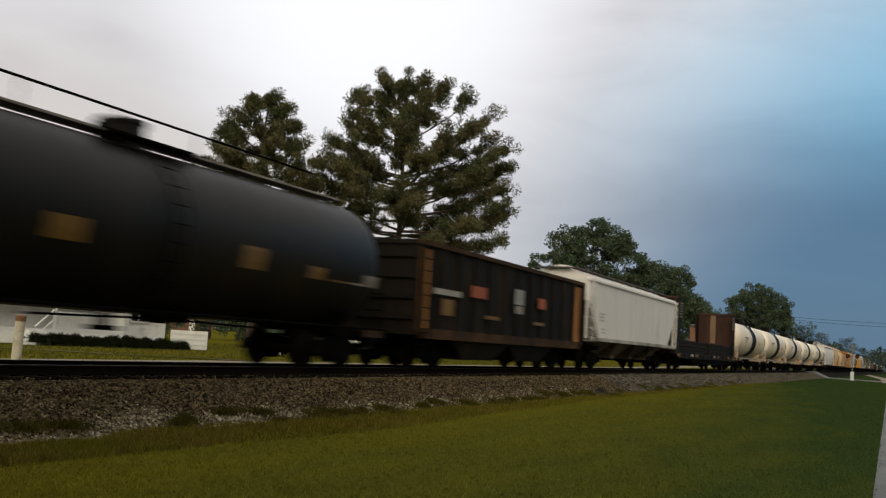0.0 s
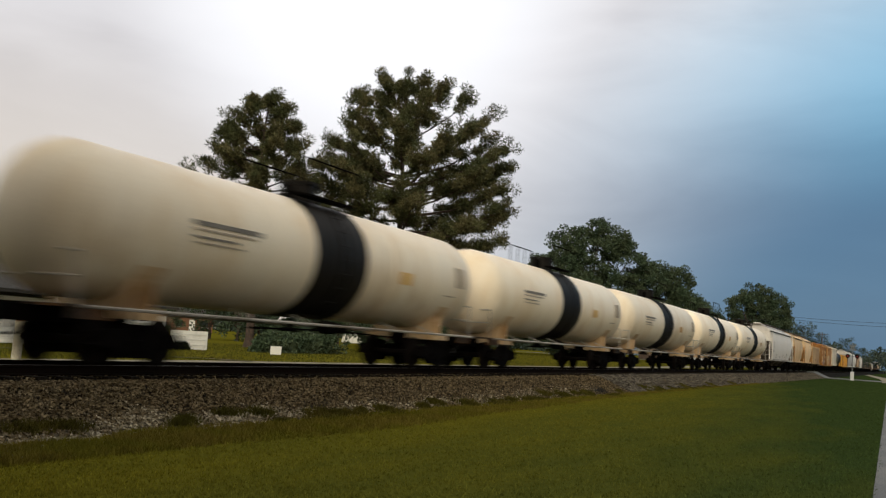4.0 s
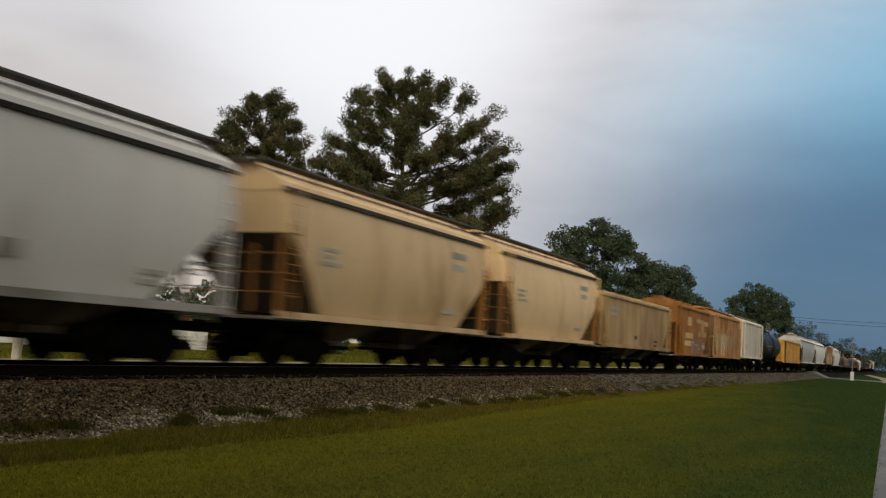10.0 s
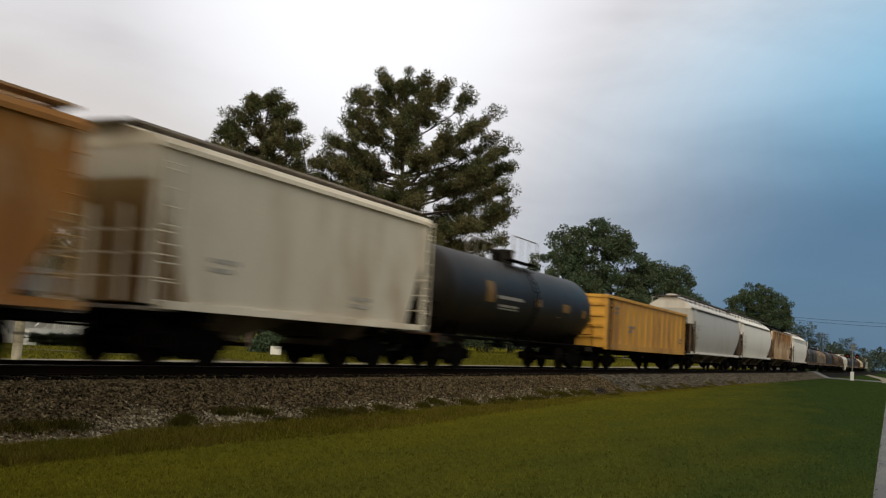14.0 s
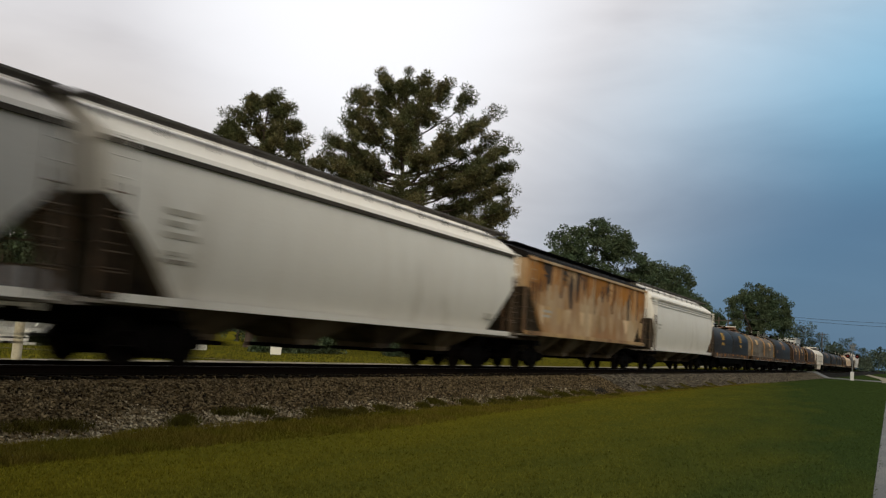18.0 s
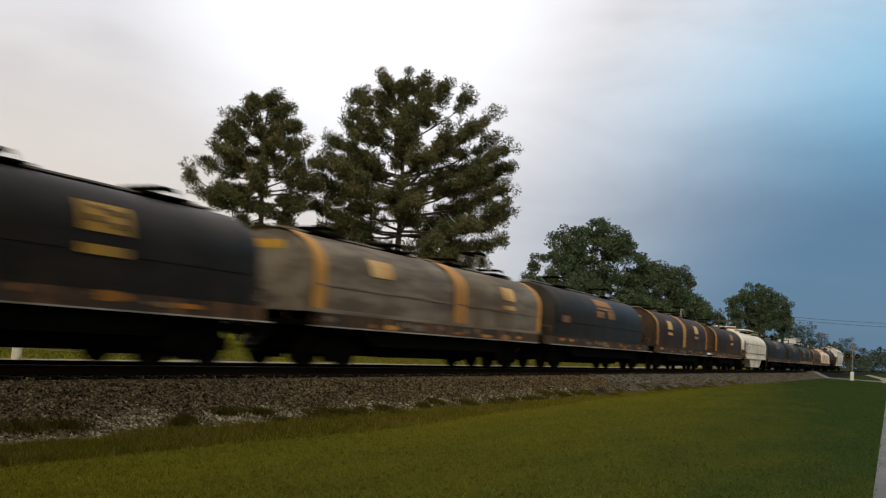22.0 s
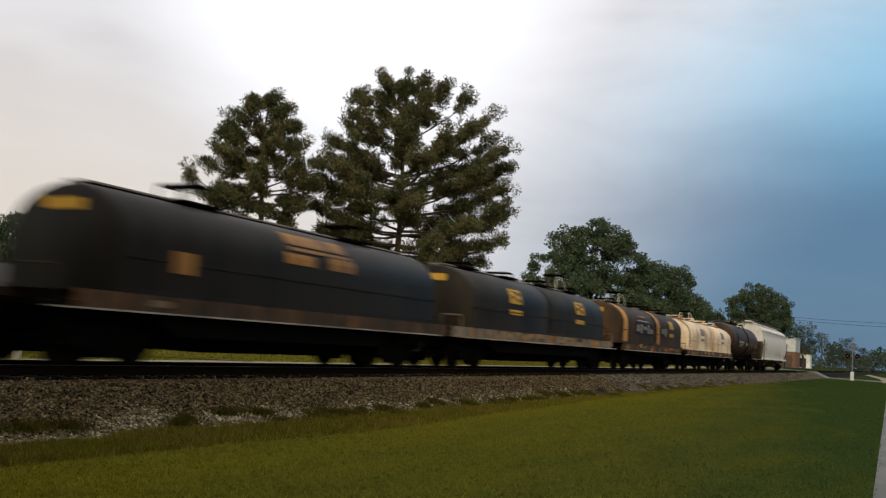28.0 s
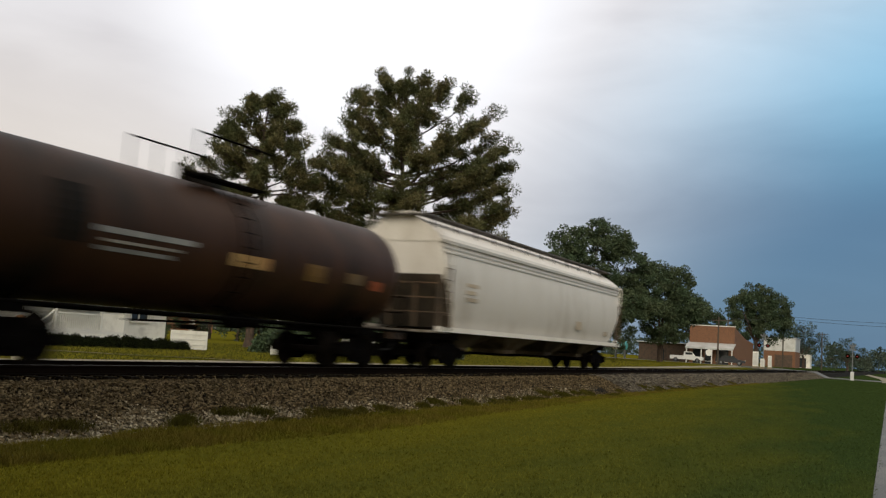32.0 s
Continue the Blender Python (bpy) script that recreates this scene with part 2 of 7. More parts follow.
M = {
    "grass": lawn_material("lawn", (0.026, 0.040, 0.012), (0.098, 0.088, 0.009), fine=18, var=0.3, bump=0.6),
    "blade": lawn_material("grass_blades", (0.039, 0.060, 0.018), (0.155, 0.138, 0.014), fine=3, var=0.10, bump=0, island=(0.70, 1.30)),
    # the verge's stronger light is put into its yellowish grass colour
    "verge": surface("sunlit_toned_verge_grass", (0.078, 0.082, 0.015), 1.0, second=(0.098, 0.088, 0.020), amount=0.45, scale=0.3, fine=3, var=0.15, bump=0, island=(0.85, 1.15), spec=0.0),
    "rough_grass": surface("rough_edge_grass", (0.100, 0.093, 0.012), 1.0, second=(0.115, 0.092, 0.018), amount=0.5, scale=0.9, fine=3, var=0.2, bump=0, island=(0.7, 1.25), spec=0.0),
    "hedge": surface("hedge_leaves", (0.009, 0.012, 0.0045), 0.8, second=(0.014, 0.018, 0.006), amount=0.4, scale=2, fine=3, var=0.3, bump=0, island=(0.7, 1.3), spec=0.05),
    "weed": surface("weeds", (0.048, 0.046, 0.009), 0.95, second=(0.075, 0.062, 0.014), amount=0.4, scale=1.5, fine=3, var=0.3, bump=0, island=(0.6, 1.3), spec=0.02),
    "asphalt": surface("asphalt", (0.105, 0.108, 0.112), 0.9, second=(0.14, 0.14, 0.14), amount=0.4, scale=0.6, fine=90, var=0.35, bump=0.4),
    "gravel_road": surface("pale_gravel", (0.22, 0.19, 0.14), 0.95, second=(0.15, 0.13, 0.09), amount=0.4, scale=0.5, fine=30, var=0.3, bump=0.4),
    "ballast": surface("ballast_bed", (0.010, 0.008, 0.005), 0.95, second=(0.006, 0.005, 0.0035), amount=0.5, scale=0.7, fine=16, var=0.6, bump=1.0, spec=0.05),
    "stone": surface("granite_stones", (0.071, 0.055, 0.032), 0.9, second=(0.034, 0.024, 0.012), amount=0.45, scale=7.0, fine=30, var=0.3, bump=0.2, island=(0.03, 2.8), spec=0.08),
    "stone_far": surface("grey_ballast", (0.080, 0.072, 0.060), 0.9, second=(0.042, 0.036, 0.028), amount=0.45, scale=4.0, fine=20, var=0.3, bump=0.2, island=(0.1, 2.2), spec=0.08),
    "stone_pale": surface("pale_stones", (0.22, 0.195, 0.145), 0.9, second=(0.09, 0.075, 0.05), amount=0.5, scale=5, fine=30, var=0.3, bump=0.2, island=(0.12, 2.3), spec=0.1),
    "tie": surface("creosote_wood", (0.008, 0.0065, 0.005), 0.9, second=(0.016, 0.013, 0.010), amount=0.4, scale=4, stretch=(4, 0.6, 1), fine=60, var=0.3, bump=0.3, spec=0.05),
    # rail rust held near black, with the train's shade put into the colour
    "rail": surface("shaded_rusty_rail", (0.007, 0.0045, 0.0032), 0.85, 0.0, spec=0.03, fine=50, var=0.3, bump=0.2),
    "rail_head": surface("worn_rail_head", (0.10, 0.092, 0.085), 0.45, 0.5, fine=50, var=0.15, bump=0.0),
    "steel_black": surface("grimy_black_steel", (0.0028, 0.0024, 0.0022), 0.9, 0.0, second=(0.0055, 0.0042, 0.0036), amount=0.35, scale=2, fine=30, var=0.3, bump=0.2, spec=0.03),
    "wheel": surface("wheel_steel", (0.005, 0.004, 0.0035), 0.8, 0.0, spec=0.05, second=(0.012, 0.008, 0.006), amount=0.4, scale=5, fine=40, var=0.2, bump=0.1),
    "grate": surface("galvanised_grating", (0.30, 0.27, 0.235), 0.65, 0.15, second=(0.18, 0.145, 0.115), amount=0.5, scale=3, fine=30, var=0.3, bump=0.2),
    "white_tank": paint("cream_white_paint", (0.90, 0.785, 0.62), second=(0.82, 0.66, 0.46), amount=0.35, dirt=(0.50, 0.33, 0.17), dirt_amount=0.17, rough=0.38, scale=0.8),
    "black_band": paint("black_paint", (0.013, 0.011, 0.0095), dirt_amount=0.08, rough=0.55, spec=0.10),
    "black_tank": paint("black_tank_paint", (0.0115, 0.0092, 0.0078), second=(0.016, 0.0125, 0.010), dirt=(0.024, 0.017, 0.011), dirt_amount=0.40, rough=0.46, spec=0.17),
    "brown_tank": paint("oxide_brown_paint", (0.048, 0.022, 0.011), second=(0.030, 0.015, 0.008), dirt=(0.012, 0.009, 0.006), dirt_amount=0.42, rough=0.5, spec=0.14),
    "gon_brown": paint("dark_brown_steel", (0.010, 0.008, 0.0062), second=(0.024, 0.014, 0.008), amount=0.3, dirt=(0.007, 0.006, 0.005), dirt_amount=0.45, rough=0.7, spec=0.12),
    "gon_rim": paint("rust_brown_steel", (0.042, 0.024, 0.012), second=(0.075, 0.036, 0.014), amount=0.4, dirt=(0.016, 0.011, 0.007), dirt_amount=0.4, rough=0.75, spec=0.1),
    "gon_end": paint("rusty_orange_steel", (0.38, 0.165, 0.028), second=RUST, amount=0.35, dirt=(0.16, 0.07, 0.02), dirt_amount=0.35, rough=0.75),
    "hop_white": paint("white_paint", (0.80, 0.765, 0.715), second=(0.71, 0.66, 0.60), amount=0.2, dirt=(0.45, 0.40, 0.33), dirt_amount=0.14, soft=0.5, rough=0.5),
    "air_white": paint("stained_white_paint", (0.80, 0.755, 0.68), second=(0.68, 0.60, 0.48), amount=0.4, dirt=(0.42, 0.30, 0.18), dirt_amount=0.30, dirt_scale=0.8, soft=0.4, rough=0.55),
    "hop_grey": paint("light_grey_paint", (0.655, 0.62, 0.59), second=(0.57, 0.53, 0.49), amount=0.2, dirt=(0.36, 0.31, 0.26), dirt_amount=0.2, soft=0.5, rough=0.5),
    "hop_cream": paint("dusty_cream_paint", (0.72, 0.655, 0.55), second=(0.64, 0.57, 0.46), amount=0.35, stretch=(0.7, 0.7, 0.5), dirt=(0.42, 0.32, 0.21), dirt_amount=0.30, soft=0.5, rough=0.6),
    "hop_silver": paint("silver_grey_paint", (0.43, 0.415, 0.40), second=(0.375, 0.355, 0.335), amount=0.2, dirt=(0.28, 0.25, 0.22), dirt_amount=0.22, soft=0.5, rough=0.5),
    "hop_tan": paint("tan_paint", (0.75, 0.535, 0.305), second=(0.66, 0.45, 0.24), amount=0.35, stretch=(0.7, 0.7, 0.45), soft=0.45, dirt=(0.36, 0.21, 0.08), dirt_amount=0.26, rough=0.55),
    "hop_dirty": paint("dirty_tan_paint", (0.50, 0.335, 0.16), second=(0.38, 0.24, 0.10), amount=0.45, dirt=(0.22, 0.11, 0.045), dirt_amount=0.4, rough=0.65),
    "rust_red": paint("rust_red_paint", (0.37, 0.15, 0.022), second=(0.25, 0.095, 0.016), amount=0.4, stretch=(0.6, 0.6, 0.6), dirt=(0.13, 0.06, 0.018), dirt_amount=0.4, rough=0.75),
    "rust_orange": paint("rusted_orange_paint", (0.46, 0.20, 0.040), second=(0.50, 0.34, 0.18), amount=0.42, scale=0.8, stretch=(0.6, 0.6, 0.7), dirt=(0.26, 0.10, 0.022), dirt_amount=0.40, rough=0.75),
    "rust_streak": paint("rust_streaked_paint", (0.46, 0.34, 0.21), second=(0.34, 0.19, 0.075), amount=0.50, scale=0.8, stretch=(1.0, 1.0, 0.35), dirt=(0.25, 0.12, 0.05), dirt_amount=0.40, rough=0.75),
    "yellow": paint("ochre_yellow_paint", (0.54, 0.285, 0.040), second=(0.44, 0.215, 0.03), amount=0.35, dirt=(0.22, 0.10, 0.025), dirt_amount=0.3, rough=0.55),
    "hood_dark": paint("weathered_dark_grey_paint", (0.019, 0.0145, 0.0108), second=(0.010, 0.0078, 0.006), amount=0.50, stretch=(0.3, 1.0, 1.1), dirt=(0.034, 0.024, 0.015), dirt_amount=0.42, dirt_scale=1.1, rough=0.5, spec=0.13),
    "hood_brown": paint("weathered_brown_paint", (0.037, 0.022, 0.014), second=(0.019, 0.012, 0.008), amount=0.48, dirt=(0.068, 0.036, 0.015), dirt_amount=0.40, rough=0.52, spec=0.08),
    "hood_grey": paint("weathered_grey_paint", (0.215, 0.18, 0.14), second=(0.10, 0.08, 0.062), amount=0.48, stretch=(0.22, 1, 1.3), dirt=(0.11, 0.075, 0.045), dirt_amount=0.38, rough=0.65, spec=0.15),
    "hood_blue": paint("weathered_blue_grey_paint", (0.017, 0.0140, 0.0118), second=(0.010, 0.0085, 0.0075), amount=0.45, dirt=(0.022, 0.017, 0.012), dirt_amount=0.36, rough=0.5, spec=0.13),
    "hood_cream": paint("cream_paint", (0.84, 0.72, 0.55), second=(0.68, 0.50, 0.32), amount=0.45, stretch=(0.7, 0.7, 0.6), dirt=(0.42, 0.22, 0.09), dirt_amount=0.44, dirt_scale=0.9, rough=0.6),
    "mark_yellow": paint("yellow_marking", (0.56, 0.32, 0.028), second=(0.40, 0.21, 0.02), amount=0.40, scale=3.0, dirt=(0.16, 0.10, 0.03), dirt_amount=0.28, rough=0.6),
    "band_ochre": paint("ochre_band", (0.48, 0.235, 0.035), second=(0.38, 0.165, 0.025), amount=0.4, dirt=(0.16, 0.07, 0.02), dirt_amount=0.35, rough=0.6),
    "mark_orange": paint("orange_marking", (0.36, 0.165, 0.025), second=(0.22, 0.095, 0.02), amount=0.5, scale=2.5, dirt=(0.06, 0.04, 0.025), dirt_amount=0.4, rough=0.6),
    "mark_red": paint("red_orange_marking", (0.26, 0.065, 0.022), dirt_amount=0.2, rough=0.6),
    "mark_white": paint("pale_marking", (0.38, 0.37, 0.34), dirt_amount=0.3, rough=0.6),
    "mark_pale": paint("pale_spray_paint", (0.52, 0.42, 0.33), dirt_amount=0.35, rough=0.7),
    "patch_lilac": paint("lilac_grey_paint", (0.32, 0.21, 0.16), second=(0.26, 0.15, 0.10), amount=0.5, dirt=(0.2, 0.09, 0.03), dirt_amount=0.4, rough=0.7),
    "mark_grey": paint("grey_lettering", (0.19, 0.165, 0.14), dirt_amount=0.2, rough=0.6),
    "letter_soft": paint("worn_grey_lettering", (0.34, 0.31, 0.27), second=(0.46, 0.43, 0.38), amount=0.45, scale=3.0, dirt_amount=0.25, rough=0.6),
    "end_rust": paint("sooty_rust_steel", (0.085, 0.062, 0.042), second=(0.16, 0.085, 0.040), amount=0.4, dirt=(0.035, 0.027, 0.020), dirt_amount=0.45, rough=0.8),
    "mark_cream": paint("cream_lettering", (0.60, 0.40, 0.16), second=(0.46, 0.25, 0.08), dirt_amount=0.35, dirt=(0.30, 0.12, 0.04), rough=0.7),
    "sill_rust": paint("rusty_sill_steel", (0.024, 0.016, 0.011), second=(0.055, 0.028, 0.012), amount=0.5, dirt=(0.24, 0.10, 0.02), dirt_amount=0.27, dirt_scale=2.2, rough=0.75, scale=1.2, stretch=(1, 1, 1)),
    "rust_bright": paint("fresh_rust", (0.42, 0.17, 0.016), second=(0.26, 0.10, 0.016), amount=0.45, scale=3.0, dirt=(0.06, 0.03, 0.012), dirt_amount=0.35, rough=0.85),
    "sill_pale": paint("chalky_grey_steel", (0.19, 0.165, 0.13), second=(0.075, 0.055, 0.040), amount=0.52, scale=2.0, stretch=(1, 1, 1), dirt=(0.30, 0.14, 0.035), dirt_amount=0.36, dirt_scale=1.6, rough=0.8),
    "stain_dark": paint("brown_rust_run", (0.22, 0.115, 0.05), second=(0.32, 0.19, 0.09), amount=0.5, scale=2.0, dirt=(0.12, 0.06, 0.03), dirt_amount=0.3, rough=0.8),
    "stain": paint("rust_orange_stain", (0.52, 0.35, 0.18), second=(0.66, 0.50, 0.32), amount=0.5, dirt=(0.30, 0.16, 0.06), dirt_amount=0.4, rough=0.6),
    # grime plus the shade of the open car ends, both in the colour
    "end_shade_grime": paint("shaded_sooty_end_sheet", (0.060, 0.048, 0.036), second=(0.035, 0.028, 0.022), amount=0.5, dirt=(0.10, 0.07, 0.045), dirt_amount=0.35, rough=0.8),
    "placard_dim": paint("dim_orange_placard", (0.15, 0.078, 0.010), second=(0.10, 0.05, 0.010), dirt_amount=0.3, rough=0.6),
    "letter_dim": paint("dim_white_lettering", (0.28, 0.26, 0.23), second=(0.19, 0.17, 0.15), dirt_amount=0.3, rough=0.6),
    "letter_pale": paint("pale_sprayed_lettering", (0.34, 0.34, 0.33), second=(0.22, 0.22, 0.22), amount=0.4, scale=4.0, dirt_amount=0.3, rough=0.7),
    "mark_faint": paint("faded_lettering", (0.40, 0.33, 0.25), dirt_amount=0.2, rough=0.6),
    "stripe_dull": paint("dull_tan_paint", (0.17, 0.105, 0.055), second=(0.12, 0.07, 0.04), dirt_amount=0.3, rough=0.7),
    "walkway": paint("pale_edge_steel", (0.42, 0.39, 0.35), dirt_amount=0.4, rough=0.55),
    "bulkhead": paint("red_brown_steel", (0.052, 0.024, 0.016), second=(0.036, 0.019, 0.014), amount=0.4, dirt=(0.02, 0.012, 0.008), dirt_amount=0.3, rough=0.7, spec=0.15),
    "timber_dark": surface("stacked_dark_timber", (0.009, 0.0078, 0.0068), 0.85, second=(0.022, 0.018, 0.015), amount=0.4, scale=1.0, stretch=(0.3, 3, 6), fine=20, var=0.3, bump=0.2, per_object=True, spec=0.1),
    "bay_grime": paint("dusty_hopper_bay", (0.16, 0.125, 0.082), second=(0.09, 0.065, 0.04), amount=0.4, dirt=(0.045, 0.034, 0.024), dirt_amount=0.42, rough=0.8, spec=0.1),
    "grate_dark": surface("sooty_grating", (0.105, 0.095, 0.086), 0.75, 0.1, second=(0.055, 0.046, 0.04), amount=0.5, scale=3, fine=30, var=0.3, bump=0.2),
    # dark line standing in for the shadow under a hopper's eave
    "trim_dark": paint("eave_shadow_line", (0.060, 0.052, 0.045), second=(0.035, 0.028, 0.022), amount=0.4, dirt_amount=0.2, rough=0.7, spec=0.1),
    "dirt_track": surface("worn_dirt", (0.115, 0.10, 0.055), 0.95, second=(0.075, 0.072, 0.025), amount=0.5, scale=0.8, fine=20, var=0.3, bump=0.3, spec=0.0),
    "bark": surface("pine_bark", (0.075, 0.05, 0.038), 0.95, second=(0.04, 0.03, 0.024), amount=0.5, scale=6, stretch=(1, 1, 0.3), fine=25, var=0.3, bump=0.5),
    "needles": surface("pine_needles", (0.066, 0.074, 0.031), 0.8, second=(0.108, 0.094, 0.042), amount=0.45, scale=0.5, fine=2, var=0.3, bump=0, island=(0.7, 1.3), spec=0.15),
    "leaves": surface("oak_leaves", (0.046, 0.070, 0.038), 0.75, second=(0.068, 0.086, 0.046), amount=0.45, scale=0.4, fine=2, var=0.3, bump=0, island=(0.7, 1.3), spec=0.15),
    # far foliage: distance haze is mixed into the leaf colour as blue
    "far_leaves": surface("haze_toned_leaves", (0.035, 0.052, 0.040), 0.85, second=(0.065, 0.08, 0.055), amount=0.45, scale=0.2, fine=1, var=0.2, bump=0, island=(0.7, 1.3), spec=0.1),
    "siding": surface("white_siding", (0.84, 0.82, 0.77), 0.6, second=(0.60, 0.58, 0.54), amount=0.3, scale=0.8, fine=30, var=0.06, bump=0.05),
    "white_trim": surface("white_trim_paint", (0.74, 0.73, 0.70), 0.5, fine=30, var=0.06, bump=0.05),
    "shingle": surface("dark_shingles", (0.022, 0.02, 0.018), 0.9, second=(0.035, 0.03, 0.028), amount=0.4, scale=2, fine=15, var=0.3, bump=0.4),
    "window": surface("dark_window_glass", (0.03, 0.035, 0.04), 0.08, fine=1, var=0.05, bump=0.0, spec=0.6),
    "brick": surface("red_brick", (0.20, 0.095, 0.050), 0.85, second=(0.135, 0.070, 0.042), amount=0.5, scale=3, stretch=(1, 1, 4), fine=12, var=0.25, bump=0.3),
    "metal_roof": surface("pale_sheet_metal", (0.55, 0.56, 0.57), 0.45, 0.3, second=(0.45, 0.45, 0.45), amount=0.4, scale=1, fine=10, var=0.1, bump=0.1),
    "post_white": surface("weathered_white_post", (0.50, 0.46, 0.36), 0.8, second=(0.36, 0.31, 0.22), amount=0.4, scale=4, fine=30, var=0.15, bump=0.2),
    "post_cap": surface("rusty_post_cap", (0.20, 0.10, 0.045), 0.85, second=(0.12, 0.06, 0.03), amount=0.5, scale=9, fine=30, var=0.2, bump=0.2),
    "pole": surface("utility_pole_wood", (0.09, 0.07, 0.055), 0.9, second=(0.06, 0.05, 0.04), amount=0.5, scale=5, stretch=(3, 3, 0.3), fine=30, var=0.2, bump=0.2),
    "wire": surface("black_cable", (0.02, 0.02, 0.02), 0.6, fine=10, var=0.1, bump=0),
    "galv": surface("galvanised_steel", (0.15, 0.16, 0.17), 0.55, 0.3, fine=20, var=0.1, bump=0.05),
    "car_white": surface("white_car_paint", (0.72, 0.72, 0.72), 0.3, fine=5, var=0.05, bump=0),
    "car_dark": surface("dark_car_paint", (0.035, 0.037, 0.045), 0.25, fine=5, var=0.05, bump=0),
    "rubber": surface("tyre_rubber", (0.02, 0.02, 0.02), 0.85, fine=40, var=0.2, bump=0.1),
    "red_lens": surface("red_lens", (0.25, 0.02, 0.015), 0.3, fine=10, var=0.05, bump=0),
    "teal": surface("teal_paint", (0.10, 0.38, 0.42), 0.5, fine=10, var=0.1, bump=0.05),
    "maroon": surface("dark_wood_wall", (0.09, 0.06, 0.045), 0.85, second=(0.06, 0.045, 0.035), amount=0.4, scale=2, fine=10, var=0.2, bump=0.2),
}


# ---------------------------------------------------------------- mesh helpers
def mesh_of(name, bm, material, smooth=False):
    me = bpy.data.meshes.new(name)
    bm.normal_update()
    bm.to_mesh(me)
    bm.free()
    for mat in (material if isinstance(material, (list, tuple)) else [material]):
        me.materials.append(M[mat])
    if smooth:
        me.polygons.foreach_set("use_smooth", [True] * len(me.polygons))
        me.set_sharp_from_angle(angle=radians(40))
    return me


def part(name, bm, material, parent, label="", smooth=False):
    ob = new(name, bm if isinstance(bm, bpy.types.Mesh) else mesh_of(name, bm, material, smooth))
    ob.parent = parent
    if label:
        ob["label"] = label
    return ob


def thing(name, label, category, group="", kind="", at=None):
    ob = new(name)
    ob.empty_display_size = 0.3
    if at is not None:
        ob.matrix_world = at
    return tagged(ob, label, category, group, kind)


def solo(name, bm, material, label, category, kind="", group="", smooth=False, at=None):
    ob = new(name, mesh_of(name, bm, material, smooth))
    if at is not None:
        ob.matrix_world = at
    return tagged(ob, label, category, group, kind)


def BM():
    return bmesh.new()


def box(bm, c, s, turn=None, mat=0):
    m = Matrix.Translation(c) @ (turn.to_4x4() if turn else Matrix()) @ Matrix.Diagonal((*s, 1))
    vs = [bm.verts.new(m @ Vector((x, y, z))) for x in (-.5, .5) for y in (-.5, .5) for z in (-.5, .5)]
    for idx in ((0, 1, 3, 2), (4, 6, 7, 5), (0, 4, 5, 1), (2, 3, 7, 6), (0, 2, 6, 4), (1, 5, 7, 3)):
        bm.faces.new([vs[i] for i in idx]).material_index = mat
    return bm


def rod(bm, a, b, r, seg=6, r2=None, caps=True):
    a, b = Vector(a), Vector(b)
    z = (b - a).normalized()
    x = z.orthogonal().normalized()
    y = z.cross(x)
    ring = []
    for p, rr in ((a, r), (b, r if r2 is None else r2)):
        ring.append([bm.verts.new(p + rr * (math.cos(k * math.tau / seg) * x + math.sin(k * math.tau / seg) * y)) for k in range(seg)])
    for k in range(seg):
        bm.faces.new((ring[0][k], ring[0][(k + 1) % seg], ring[1][(k + 1) % seg], ring[1][k]))
    if caps:
        bm.faces.new(ring[0][::-1])
        bm.faces.new(ring[1])
    return bm


def loft(bm, sections, closed=True, cap=True, mat=0):
    rings = [[bm.verts.new(p) for p in s] for s in sections]
    n = len(rings[0])
    for a, b in zip(rings, rings[1:]):
        for k in range(n if closed else n - 1):
            bm.faces.new((a[k], a[(k + 1) % n], b[(k + 1) % n], b[k])).material_index = mat
    if cap and closed:
        bm.faces.new(rings[0][::-1]).material_index = mat
        bm.faces.new(rings[-1]).material_index = mat
    return bm


def tube(bm, pts, r, seg=5):
    for a, b in zip(pts, pts[1:]):
        rod(bm, a, b, r, seg)
    return bm


def shell(bm, profile, x0, x1, out=0.012, nx=2):
    """A thin skin that follows a profile of (y, z) between two lengths."""
    P = [Vector(p) for p in profile]
    off = []
    for i, p in enumerate(P):
        d = (P[min(i + 1, len(P) - 1)] - P[max(i - 1, 0)]).normalized()
        off.append(p + out * Vector((-d.y, d.x)))
    rows = []
    for k in range(nx):
        x = x0 + (x1 - x0) * k / (nx - 1)
        rows.append([bm.verts.new((x, q.x, q.y)) for q in off])
    for a, b in zip(rows, rows[1:]):
        for k in range(len(off) - 1):
            bm.faces.new((a[k], b[k], b[k + 1], a[k + 1]))
    return bm


# ---------------------------------------------------------------- rail cars
# every car stands round its own middle, rail tops at z = 0, the camera's side at y < 0
FAR_SIDE = Matrix.Rotation(math.pi, 4, "Z")
shared = {}


